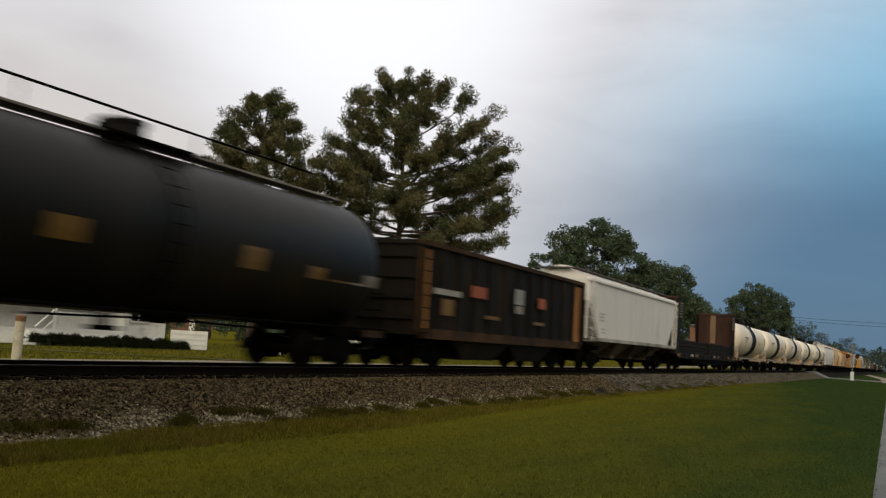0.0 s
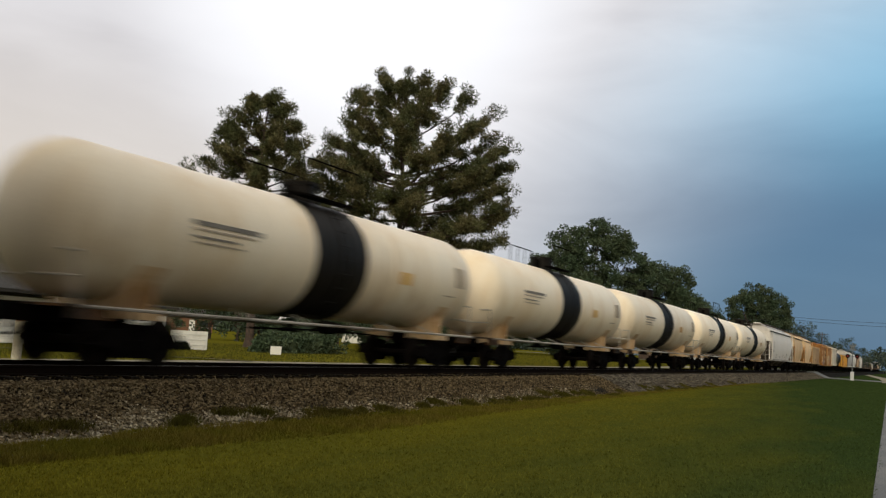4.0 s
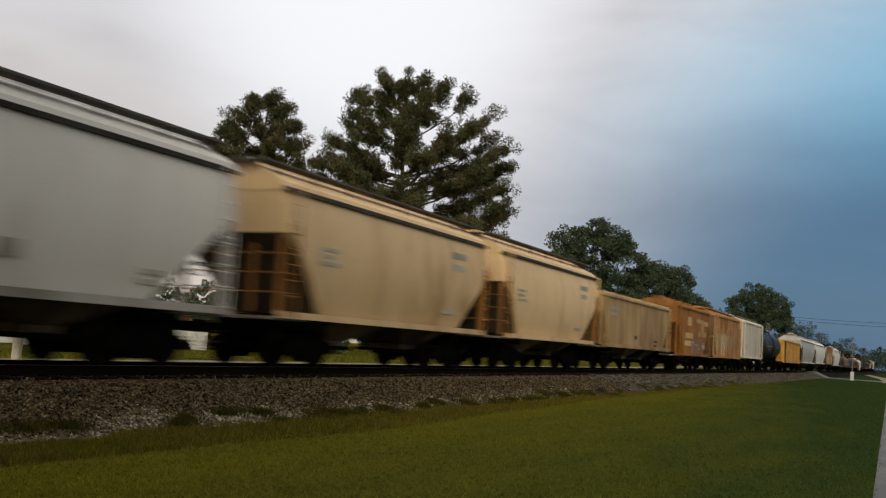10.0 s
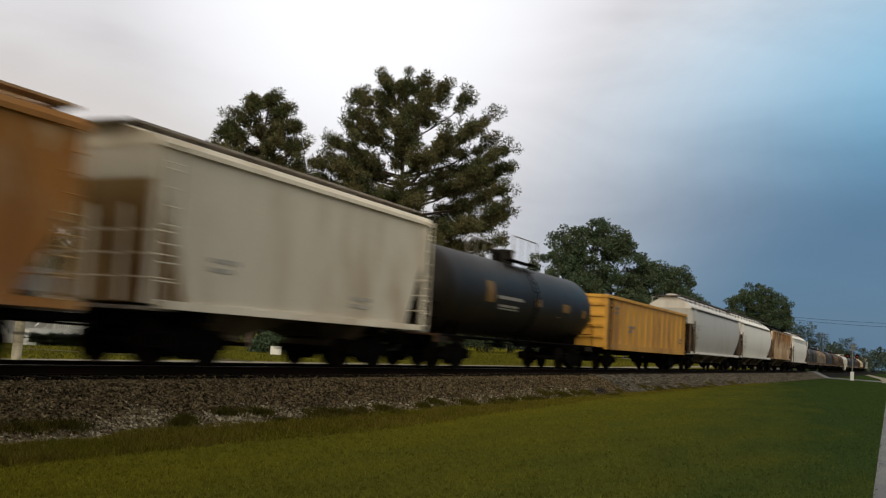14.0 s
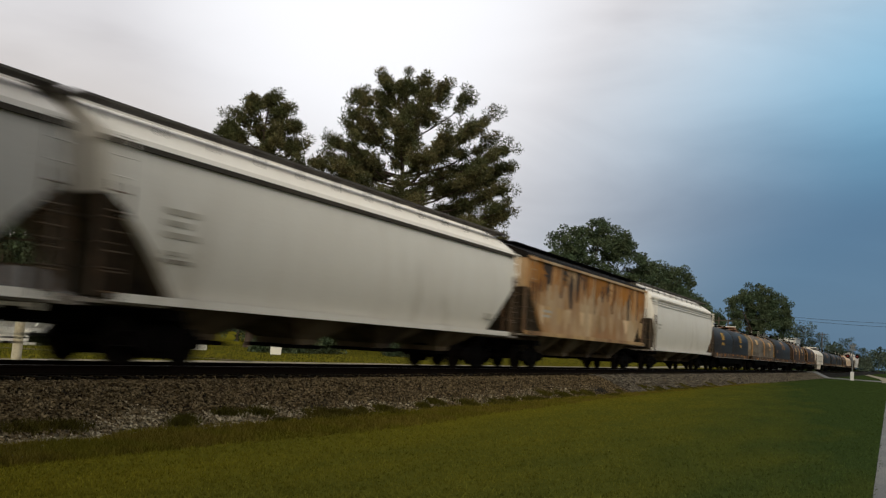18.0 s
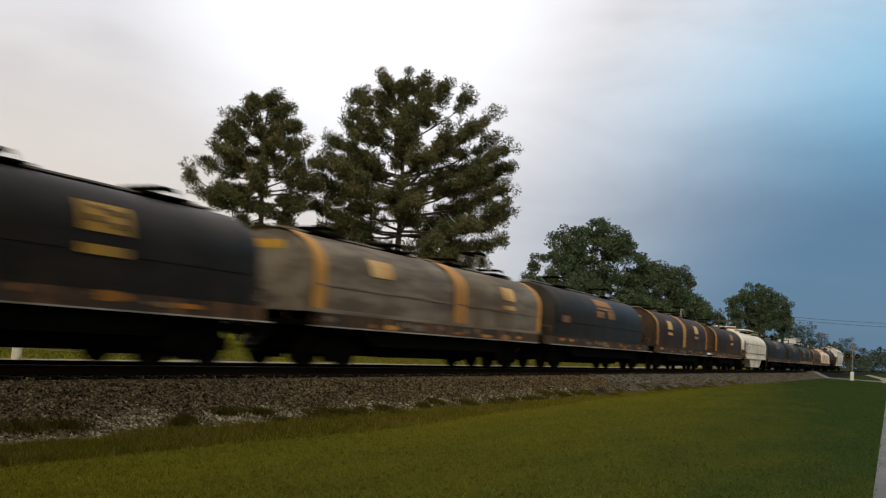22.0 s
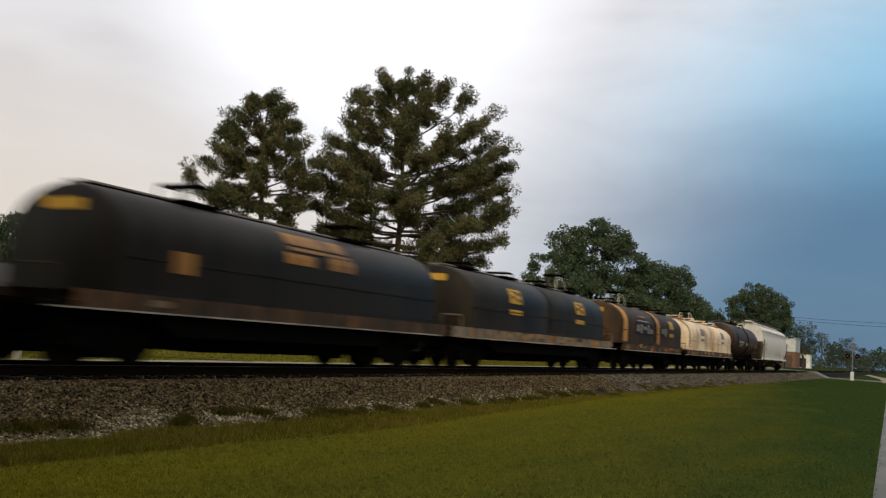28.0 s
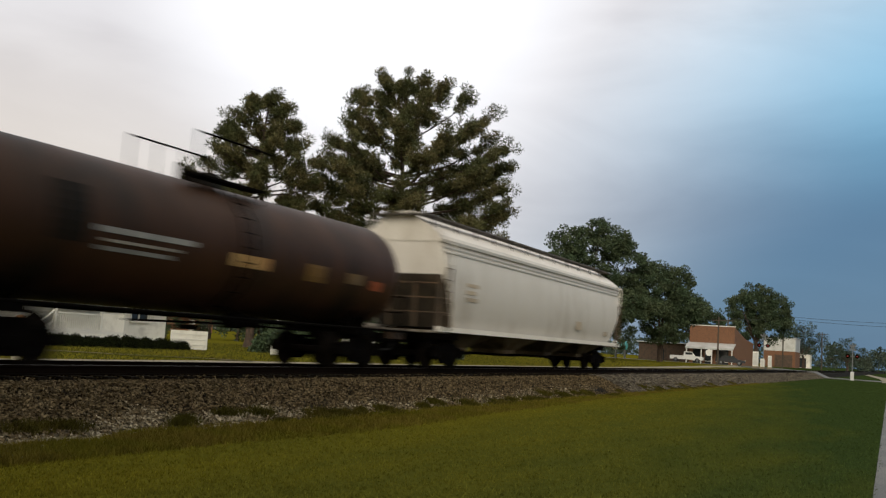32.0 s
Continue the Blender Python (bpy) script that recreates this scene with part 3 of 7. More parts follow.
def bogie_meshes():
    if shared:
        return shared
    bm = BM()
    for s in (-1, 1):
        y = s * 0.745
        rings = []
        for r, off in ((0.09, -0.07), (0.43, -0.03), (0.457, -0.055), (0.457, 0.055), (0.49, 0.06), (0.49, 0.085), (0.43, 0.085), (0.36, 0.03), (0.14, 0.05), (0.10, 0.10)):
            rings.append([(r * math.cos(k * math.tau / 20), y - s * off, r * math.sin(k * math.tau / 20)) for k in range(20)])
        loft(bm, rings)
    rod(bm, (0, -0.98, 0), (0, 0.98, 0), 0.085, 10)
    for s in (-1, 1):
        rod(bm, (0, s * 0.86, 0), (0, s * 1.10, 0), 0.12, 10)
    bmesh.ops.recalc_face_normals(bm, faces=bm.faces)
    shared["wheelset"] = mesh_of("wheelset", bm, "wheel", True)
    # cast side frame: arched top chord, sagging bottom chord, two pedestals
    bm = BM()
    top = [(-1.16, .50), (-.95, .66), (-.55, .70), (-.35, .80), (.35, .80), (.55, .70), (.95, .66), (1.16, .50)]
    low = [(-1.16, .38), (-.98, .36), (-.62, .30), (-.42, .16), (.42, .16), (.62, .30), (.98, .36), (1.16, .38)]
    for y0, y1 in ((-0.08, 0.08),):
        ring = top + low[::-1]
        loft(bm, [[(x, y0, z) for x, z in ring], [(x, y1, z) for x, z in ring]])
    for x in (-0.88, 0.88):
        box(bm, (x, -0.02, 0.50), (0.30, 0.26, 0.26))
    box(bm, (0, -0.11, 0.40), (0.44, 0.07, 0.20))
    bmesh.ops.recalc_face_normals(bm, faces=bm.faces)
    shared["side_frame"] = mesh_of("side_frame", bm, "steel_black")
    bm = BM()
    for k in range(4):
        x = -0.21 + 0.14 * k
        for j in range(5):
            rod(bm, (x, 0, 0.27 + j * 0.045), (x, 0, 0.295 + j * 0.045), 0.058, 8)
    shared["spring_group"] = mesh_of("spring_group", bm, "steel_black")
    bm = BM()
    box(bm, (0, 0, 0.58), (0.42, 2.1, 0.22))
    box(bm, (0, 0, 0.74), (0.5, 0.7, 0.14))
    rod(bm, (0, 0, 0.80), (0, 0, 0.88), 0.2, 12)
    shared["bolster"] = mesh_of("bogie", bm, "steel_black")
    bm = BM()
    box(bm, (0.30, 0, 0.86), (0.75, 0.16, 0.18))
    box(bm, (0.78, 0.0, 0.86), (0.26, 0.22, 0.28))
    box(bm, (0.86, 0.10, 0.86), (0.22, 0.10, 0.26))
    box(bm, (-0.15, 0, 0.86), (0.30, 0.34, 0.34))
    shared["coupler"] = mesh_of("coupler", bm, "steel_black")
    bm = BM()
    tube(bm, [(0.1, 0.12, 0.80), (0.45, 0.16, 0.52), (0.85, 0.14, 0.50)], 0.028, 6)
    shared["air_hose"] = mesh_of("air_hose", bm, "rubber")
    return shared


wheelsets = []


def bogie(car, x):
    g = bogie_meshes()
    b = part("bogie", g["bolster"], None, car)
    b.location = (x, 0, 0)
    for s in (-1, 1):
        f = part("side_frame", g["side_frame"], None, b)
        f.location = (0, s * 1.0, 0)
        if s > 0:
            f.rotation_euler = (0, 0, math.pi)
        sp = part("spring_group", g["spring_group"], None, b)
        sp.location = (0, s * 1.0, 0.0)
    for s in (-1, 1):
        w = part("wheelset", g["wheelset"], None, b)
        w.location = (s * 0.88, 0, 0.457)
        wheelsets.append((w, s))


def running_gear(car, length, inset=2.75):
    g = bogie_meshes()
    for s in (-1, 1):
        bogie(car, s * (length / 2 - inset))
        c = part("coupler", g["coupler"], None, car)
        c.location = (s * (length / 2 - 0.92), 0, 0)
        h = part("air_hose", g["air_hose"], None, car)
        h.location = (s * (length / 2 - 0.92), 0, 0)
        if s < 0:
            c.rotation_euler = h.rotation_euler = (0, 0, math.pi)


rung_meshes = {}


def rung(parent, a, b, r, material):
    """One rung between two points; rungs of a length share their mesh."""
    a, b = Vector(a), Vector(b)
    d = b - a
    key = (tuple(round(v, 3) for v in d), r, material)
    if key not in rung_meshes:
        rung_meshes[key] = mesh_of("rung", rod(BM(), -d / 2, d / 2, r, 5), material)
    o = part("rung", rung_meshes[key], None, parent)
    o.location = (a + b) / 2


def ladder(car, x, y, z0, z1, wide=0.42, along=True, material="steel_black", step=0.36, name="ladder"):
    bm = BM()
    d = Vector((wide / 2, 0, 0)) if along else Vector((0, wide / 2, 0))
    c = Vector((x, y, 0))
    rod(bm, c - d + Vector((0, 0, z0)), c - d + Vector((0, 0, z1)), 0.022, 5)
    lad = part(name, bm, material, car)
    part("stile", rod(BM(), c + d + Vector((0, 0, z0)), c + d + Vector((0, 0, z1)), 0.022, 5), material, lad)
    z = z0 + 0.12
    while z < z1:
        rung(lad, c - d + Vector((0, 0, z)), c + d + Vector((0, 0, z)), 0.016, material)
        z += step
    return lad


def brake_wheel(car, x, y, z, material="steel_black"):
    bm = BM()
    pts = [(x, y + 0.27 * math.cos(k * math.tau / 12), z + 0.27 * math.sin(k * math.tau / 12)) for k in range(13)]
    tube(bm, pts, 0.02, 5)
    for k in range(0, 12, 3):
        rod(bm, (x, y, z), pts[k], 0.014, 4)
    rod(bm, (x - 0.12, y, z), (x + 0.04, y, z), 0.04, 6)
    part("brake_wheel", bm, material, car)


def brake_gear(car, z=0.95, x=0.0):
    bm = BM()
    rod(bm, (x - 0.7, -0.55, z - 0.12), (x + 0.1, -0.55, z - 0.12), 0.17, 10)
    rod(bm, (x + 0.3, -0.5, z - 0.12), (x + 0.7, -0.5, z - 0.12), 0.13, 10)
    part("air_reservoir", bm, "steel_black", car)
    bm = BM()
    tube(bm, [(x - 3.4, -0.35, z - 0.25), (x - 0.7, -0.5, z - 0.2), (x + 0.8, -0.45, z - 0.2), (x + 3.6, -0.3, z - 0.25)], 0.025, 5)
    part("brake_rod", bm, "steel_black", car)


def bars(car, x, z, widths, y, height=0.12, gap=0.10, material="mark_grey", name="lettering"):
    """Lines of unreadable writing on the flat side."""
    bm = BM()
    for k, wd in enumerate(widths):
        box(bm, (x + wd / 2, y, z - k * (height + gap)), (wd, 0.008, height))
    return part(name, bm, material, car)


def patch(car, prof, x0, x1, a, b, material, out=0.016, name="marking", label=""):
    """A painted mark on a curved side, between two fractions of the profile."""
    n = len(prof) - 1
    pts = []
    for k in range(7):
        f = (a + (b - a) * k / 6) * n
        i = min(int(f), n - 1)
        p, q = Vector(prof[i]), Vector(prof[i + 1])
        pts.append(tuple(p.lerp(q, f - i)))
    bm = BM()
    shell(bm, pts, x0, x1, out)
    return part(name, bm, material, car, label)


def streaks(car, x0, x1, z, y, count, seed, length, mats=("rust_bright", "rust_bright", "sill_rust", "stain_dark", "stain_dark"), wide=(0.08, 0.42)):
    """Ragged rust runs hanging from an edge of a flat side."""
    rnd = random.Random(seed)
    for k in range(count):
        x = x0 + (x1 - x0) * (k + rnd.random()) / count
        ln = rnd.uniform(*length)
        w = rnd.uniform(*wide)
        left, right = [], []
        for j in range(6):
            f = j / 5
            ww = w * (1 - 0.75 * f ** 1.5) * rnd.uniform(0.7, 1.2)
            left.append((x - ww / 2, y, z - ln * f))
            right.append((x + ww / 2, y, z - ln * f))
        bm = BM()
        a = [bm.verts.new(p) for p in left]
        b = [bm.verts.new((p[0], p[1] - 0.0008 * (k % 4), p[2])) for p in right]
        for j in range(5):
            bm.faces.new((a[j], a[j + 1], b[j + 1], b[j]))
        part("rust_streak", bm, rnd.choice(mats), car)


def arc(cy, cz, r, a0, a1, n):
    return [(cy + r * math.cos(radians(a0 + (a1 - a0) * k / n)), cz + r * math.sin(radians(a0 + (a1 - a0) * k / n))) for k in range(n + 1)]


TRAIN = []


def start_car(name, label, category, u0, u1, group="freight cars of the passing train"):
    car = thing(name, label, category, group)
    TRAIN.append((car, (u0 + u1) / 2))
    return car, u1 - u0


def tank_car(u0, u1, shell_len, label, material, top=4.2, dia=3.0, band=None, rail="grate", dome_rail=True, long_rail=False, walkway="walkway", placards=(), dome=0.42):
    car, L = start_car("tank_car", label, "tank car", u0, u1)
    R = dia / 2
    zc = top - R
    h = shell_len / 2
    seg = 40
    prof = [(-h, 0.02), (-h + 0.03, 0.45), (-h + 0.12, 0.80), (-h + 0.28, 1.12), (-h + 0.50, 1.34), (-h + 0.75, 1.46), (-h + 1.0, R)]
    prof = [(x, min(r * R / 1.5, R)) for x, r in prof[:-1]] + [(-h + 1.0, R)]
    prof = prof + [(-h * 0.5, R), (0, R), (h * 0.5, R)] + [(-x, r) for x, r in prof[::-1]]
    bm = BM()
    loft(bm, [[(x, r * math.cos(k * math.tau / seg), zc + r * math.sin(k * math.tau / seg)) for k in range(seg)] for x, r in prof])
    bmesh.ops.recalc_face_normals(bm, faces=bm.faces)
    part("tank_shell", bm, material, car, smooth=True)
    ring = arc(0, zc, R, 200, -20, 30)
    full = arc(0, zc, R, 270, -90, 48)
    if band:
        bm = BM()
        shell(bm, full, -band / 2, band / 2, 0.012)
        part("band", bm, "black_band", car, "black painted band", smooth=True)
    for x in (-h * 0.62, -h * 0.31, h * 0.31, h * 0.62):
        bm = BM()
        shell(bm, full, x - 0.03, x + 0.03, 0.007)
        part("weld_seam", bm, material, car, smooth=True)
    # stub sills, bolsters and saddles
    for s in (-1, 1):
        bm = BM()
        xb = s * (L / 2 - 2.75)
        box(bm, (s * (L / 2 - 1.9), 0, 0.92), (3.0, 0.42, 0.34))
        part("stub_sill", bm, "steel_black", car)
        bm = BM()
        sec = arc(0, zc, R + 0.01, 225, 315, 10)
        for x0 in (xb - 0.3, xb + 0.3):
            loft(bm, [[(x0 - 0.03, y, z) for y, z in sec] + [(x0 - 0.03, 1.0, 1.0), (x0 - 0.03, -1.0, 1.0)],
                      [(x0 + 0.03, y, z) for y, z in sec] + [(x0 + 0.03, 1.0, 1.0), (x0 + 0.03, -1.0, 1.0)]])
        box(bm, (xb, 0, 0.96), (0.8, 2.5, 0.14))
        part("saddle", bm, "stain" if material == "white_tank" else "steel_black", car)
        bm = BM()
        box(bm, (s * (L / 2 - 1.25), 0, 1.07), (0.9, 2.7, 0.05))
        for yy in (-1.3, 1.3):
            box(bm, (s * (L / 2 - 1.25), yy, 0.95), (0.9, 0.06, 0.22))
        part("end_platform", bm, "sill_rust", car)
        bm = BM()
        xe = s * (L / 2 - 0.85)
        tube(bm, [(xe, -1.3, 1.1), (xe, -1.3, 2.05), (xe, 1.3, 2.05), (xe, 1.3, 1.1)], 0.024)
        rod(bm, (xe, -1.3, 1.6), (xe, 1.3, 1.6), 0.02)
        part("end_railing", bm, walkway, car)
        for yy in (-1.36, 1.36):
            bm = BM()
            tube(bm, [(xe - s * 0.1, yy, 1.0), (xe - s * 0.1, yy, 0.42), (xe - s * 0.6, yy, 0.42), (xe - s * 0.6, yy, 1.0)], 0.02)
            part("step", bm, "steel_black", car)
    for s in (-1, 1):
        bm = BM()
        rod(bm, (-L / 2 + 0.9, s * 1.46, 1.06), (L / 2 - 0.9, s * 1.46, 1.06), 0.034, 6)
        part("side_handrail", bm, walkway, car)
    for x in np.linspace(-L / 2 + 3.6, L / 2 - 3.6, 6):
        part("rail_bracket", rod(BM(), (x, -1.45, 1.05), (x, -0.8, 1.28), 0.02, 4), walkway, car)
    # dome, fittings and platform on the crown
    bm = BM()
    rod(bm, (0, 0, top - 0.06), (0, 0, top + dome), 0.46, 18)
    rod(bm, (0, 0, top + dome), (0, 0, top + dome + 0.08), 0.50, 18)
    part("manway_dome", bm, "black_band", car, smooth=True)
    part("valve", rod(BM(), (0.75, 0.1, top - 0.05), (0.75, 0.1, top + 0.3), 0.09, 8), "steel_black", car)
    part("valve", rod(BM(), (-0.7, -0.1, top - 0.05), (-0.7, -0.1, top + 0.34), 0.11, 8), "steel_black", car)
    bm = BM()
    for s in (-1, 1):
        box(bm, (0, s * 0.78, top + 0.02), (2.5, 0.36, 0.05))
        for x in (-1.1, 1.1):
            rod(bm, (x, s * 0.9, top), (x, s * 0.85, top - 0.35), 0.025, 4)
    part("crown_platform", bm, "steel_black", car)
    if dome_rail:
        for s in (-1, 1):
            bm = BM()
            y = s * 0.95
            tube(bm, [(-1.25, y, top + 0.05), (-1.25, y, top + 0.92), (1.25, y, top + 0.92), (1.25, y, top + 0.05)], 0.024)
            for x in (-0.42, 0.42):
                rod(bm, (x, y, top + 0.05), (x, y, top + 0.92), 0.018, 4)
            part("crown_railing", bm, rail, car)
    if long_rail:
        bm = BM()
        tube(bm, [(-h + 1.4, 0.15, top + 0.76), (h - 1.4, 0.15, top + 0.76)], 0.03)
        for x in np.linspace(-h + 1.4, h - 1.4, 7):
            rod(bm, (x, 0.15, top - 0.05), (x, 0.15, top + 0.76), 0.016, 4)
        part("crown_handrail", bm, "steel_black", car)
        bm = BM()
        box(bm, (0, -0.25, top + 0.10), (shell_len - 2.0, 0.5, 0.05))
        part("running_board", bm, "grate", car)
    for s in (-1, 1):
        lad_mat = "black_band" if band else "steel_black"
        lad = None
        for sx in (-0.2, 0.2):
            pts = [(sx, s * 1.46, 1.06)]
            for k in range(8):
                z = 1.3 + k * (zc + R * 0.7 - 1.3) / 7
                pts.append((sx, s * (math.sqrt(max(0.05, 1 - ((z - zc) / R) ** 2)) * R + 0.12), z))
            rail_bm = tube(BM(), pts + [(sx, s * 0.85, top + 0.05)], 0.02)
            lad = part("stile", rail_bm, lad_mat, lad) and lad if lad else part("ladder", rail_bm, lad_mat, car)
        for k in range(8):
            z = 1.3 + k * (zc + R * 0.7 - 1.3) / 7
            yy = math.sqrt(max(0.05, 1 - ((z - zc) / R) ** 2)) * R + 0.12
            rung(lad, (-0.2, s * yy, z), (0.2, s * yy, z), 0.016, lad_mat)
    bm = BM()
    rod(bm, (0, 0, zc - R - 0.02), (0, 0, zc - R - 0.28), 0.14, 10)
    box(bm, (0, 0, zc - R - 0.32), (0.5, 0.4, 0.1))
    part("bottom_outlet", bm, "steel_black", car)
    if material == "white_tank":
        for s in (-1, 1):
            x = s * (L / 2 - 2.75)
            patch(car, full, x - 0.34, x + 0.34, 0.03, 0.16, "stain", 0.009, "rust_stain")
    for (x0, x1, a, b, mat) in placards:
        patch(car, ring, x0, x1, max(0.004, a - 0.13), max(0.012, b - 0.13), mat)
    brake_gear(car, 1.14, 1.2)
    brake_wheel(car, L / 2 - 0.6, 0.6, 1.9)
    running_gear(car, L)
    return car


def covered_hopper(u0, u1, s0, s1, label, material, eave=4.15, top=4.75, floor=1.3, bays=3, cut=2.1, waist=3.1, curved=True, ribs=0, sill="walkway",
                   roof=None, hatches=4, round_hatch=False, trim=None, low_bays=0.55, marks=(), bay_mat="bay_grime", board="grate_dark", double_line=False, end_mat=None, slope_mat="end_shade_grime", end_face=None):
    car, L = start_car("covered_hopper", label, "hopper car", u0, u1)
    mid = (s0 + s1) / 2 - (u0 + u1) / 2
    bl = s1 - s0
    end_mat = end_mat or "end_rust"
    roof = roof or material
    W = 1.50
    # body: stacked level outlines, slope sheets under both ends
    def half_width(z):
        f = min(1.0, max(0.0, (z - floor) / (eave - floor)))
        return W * (0.86 + 0.20 * math.sin(math.pi * (0.10 + 0.78 * f))) if curved else W

    We = half_width(eave)
    lev = []
    for k in range(6):
        lev.append((floor + (waist - floor) * k / 5, cut * (1 - k / 5) ** 0.85))
    for k in range(1, 7):
        lev.append((waist + (eave - waist) * k / 6, 0.0))
    r = 0.10
    for i, (z, c) in enumerate(lev):
        hw, hx = half_width(z), bl / 2 - c
        lev[i] = [(x + mid, y, z) for x, y in ((-hx, -hw + r), (-hx + r, -hw), (hx - r, -hw), (hx, -hw + r), (hx, hw - r), (hx - r, hw), (-hx + r, hw), (-hx, hw - r))]
    bm = BM()
    loft(bm, lev)
    bmesh.ops.recalc_face_normals(bm, faces=bm.faces)
    # sloped end faces take the material with the recess shade painted in
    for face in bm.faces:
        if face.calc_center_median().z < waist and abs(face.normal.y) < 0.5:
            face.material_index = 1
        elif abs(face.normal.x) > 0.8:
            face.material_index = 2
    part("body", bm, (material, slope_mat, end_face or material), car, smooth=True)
    # roof
    bm = BM()
    rp = [(-We - 0.03, eave), (-We + 0.04, eave + 0.20), (-We * 0.64, eave + (top - eave) * 0.66), (-0.42, top), (0.42, top), (We * 0.64, eave + (top - eave) * 0.66), (We - 0.04, eave + 0.20), (We + 0.03, eave)]
    loft(bm, [[(mid + x, y, z) for y, z in rp] for x in (-bl / 2 - 0.02, bl / 2 + 0.02)])
    bmesh.ops.recalc_face_normals(bm, faces=bm.faces)
    part("roof", bm, roof, car, smooth=False)
    for s in (-1, 1):
        bm = BM()
        box(bm, (mid, s * (We + 0.045), eave + 0.02), (bl + 0.06, 0.07, 0.10))
        if double_line:
            for dz in (0.17, 0.31):
                box(bm, (mid, s * (half_width(eave - dz) + 0.01), eave - dz), (bl - 0.1, 0.05, 0.05))
        part("top_chord", bm, trim or material, car)
        bm = BM()
        box(bm, (mid, s * (W + 0.015), floor - 0.05), (L - 1.7, 0.10, 0.16))
        part("side_sill", bm, sill, car)
    # running board with brackets, trough hatches
    if not round_hatch:
        bm = BM()
        for s in (-1, 1):
            box(bm, (mid, s * 0.78, top + 0.02), (bl + 0.5, 0.38, 0.05))
        for s in (-1, 1):
            box(bm, (mid + s * (bl / 2 + 0.1), 0, top + 0.02), (0.45, 1.16, 0.05))
        part("running_board", bm, board, car)
        bm = BM()
        n = int(bl / 1.6)
        for k in range(n + 1):
            x = mid - bl / 2 + 0.2 + (bl - 0.4) * k / n
            for s in (-1, 1):
                rod(bm, (x, s * 0.95, top + 0.0), (x, s * 1.0, eave + (top - eave) * 0.55), 0.02, 4)
        part("board_bracket", bm, "steel_black", car)["kind"] = "stuff"
    for k in range(hatches):
        x = mid + bl * ((k + 0.5) / hatches - 0.5)
        bm = BM()
        if round_hatch:
            rod(bm, (x, 0, top - 0.02), (x, 0, top + 0.12), 0.36, 14)
            rod(bm, (x, 0, top + 0.12), (x, 0, top + 0.18), 0.40, 14)
        else:
            box(bm, (x, 0, top + 0.06), (bl / hatches * 0.92, 0.62, 0.16))
            box(bm, (x, 0, top + 0.16), (bl / hatches * 0.80, 0.5, 0.06))
        part("hatch", bm, roof, car)
    # discharge bays
    span = bl - 2 * cut
    for k in range(bays):
        x = mid + span * ((k + 0.5) / bays - 0.5)
        bm = BM()
        hx = span / bays / 2
        secs = []
        for f, z in ((0.88, floor - 0.02), (0.24, low_bays + 0.14), (0.20, low_bays)):
            yw = 1.36 if f > 0.5 else 0.70
            secs.append([(x - hx * f, -yw, z), (x + hx * f, -yw, z), (x + hx * f, yw, z), (x - hx * f, yw, z)])
        loft(bm, secs)
        bmesh.ops.recalc_face_normals(bm, faces=bm.faces)
        bay = part("discharge_bay", bm, bay_mat, car)
        bm = BM()
        box(bm, (x, 0, low_bays - 0.05), (hx * 0.7, 1.5, 0.09))
        rod(bm, (x, -0.95, low_bays - 0.02), (x, 0.95, low_bays - 0.02), 0.04, 6)
        part("outlet_gate", bm, "steel_black", bay)
    # ribs
    for k in range(ribs):
        x = mid - bl / 2 + bl * k / (ribs - 1)
        lo = floor if cut < x - mid + bl / 2 < bl - cut else waist - 0.3
        bm = BM()
        for s in (-1, 1):
            box(bm, (x, s * (W + 0.045), (lo + eave) / 2), (0.09, 0.09, eave - lo))
        part("side_rib", bm, material, car)
    # open end cages
    for s in (-1, 1):
        xe = mid + s * bl / 2
        xo = s * (L / 2 - 0.95)
        bm = BM()
        box(bm, (xo * 0.5 + (xe - s * cut * 0.4) * 0.5, 0, floor - 0.14), (abs(xo - xe) + cut * 0.9, 2.9, 0.07))
        part("end_platform", bm, "grate", car)
        bm = BM()
        box(bm, (s * (L / 2 - 2.2), 0, 0.94), (2.7, 0.44, 0.36))
        box(bm, (s * (L / 2 - 2.75), 0, 1.02), (0.5, 2.6, 0.2))
        part("draft_sill", bm, "steel_black", car)
        for y in (-1.40, 1.40):
            bm = BM()
            box(bm, (xe - s * 0.08, y, (floor + waist) / 2), (0.12, 0.10, waist - floor + 0.1))
            part("corner_post", bm, end_mat, car)
        for y in (-0.45, 0.45):
            bm = BM()
            box(bm, (xe - s * 0.3, y, (floor + waist) / 2), (0.08, 0.10, waist - floor))
            part("end_strut", bm, end_mat, car)
        bm = BM()
        for z in (floor + 0.45, floor + 0.9, floor + 1.35):
            rod(bm, (xe + s * 0.02, -1.42, z), (xe + s * 0.02, 1.42, z), 0.018, 4)
            rod(bm, (xe + s * 0.02, -1.52, z), (xe - s * 0.5, -1.52, z), 0.018, 4)
            rod(bm, (xe + s * 0.02, 1.52, z), (xe - s * 0.5, 1.52, z), 0.018, 4)
        part("grab_iron", bm, end_mat, car)
        ladder(car, xe - s * 0.30, -W - 0.12, floor - 0.1, waist + 0.2, material=end_mat)
        ladder(car, xe - s * 0.30, -W - 0.12, waist + 0.2, eave + 0.1, material=material, name="upper_ladder")
        ladder(car, xe - s * 0.02, 1.0, waist + 0.1, top, along=False, material=material)
        bm = BM()
        for y in (-1.42, 1.42):
            bm = BM()
            tube(bm, [(xo, y, floor - 0.15), (xo, y, 0.40), (xo - s * 0.5, y, 0.40), (xo - s * 0.5, y, floor - 0.15)], 0.02)
            part("step", bm, "steel_black", car)
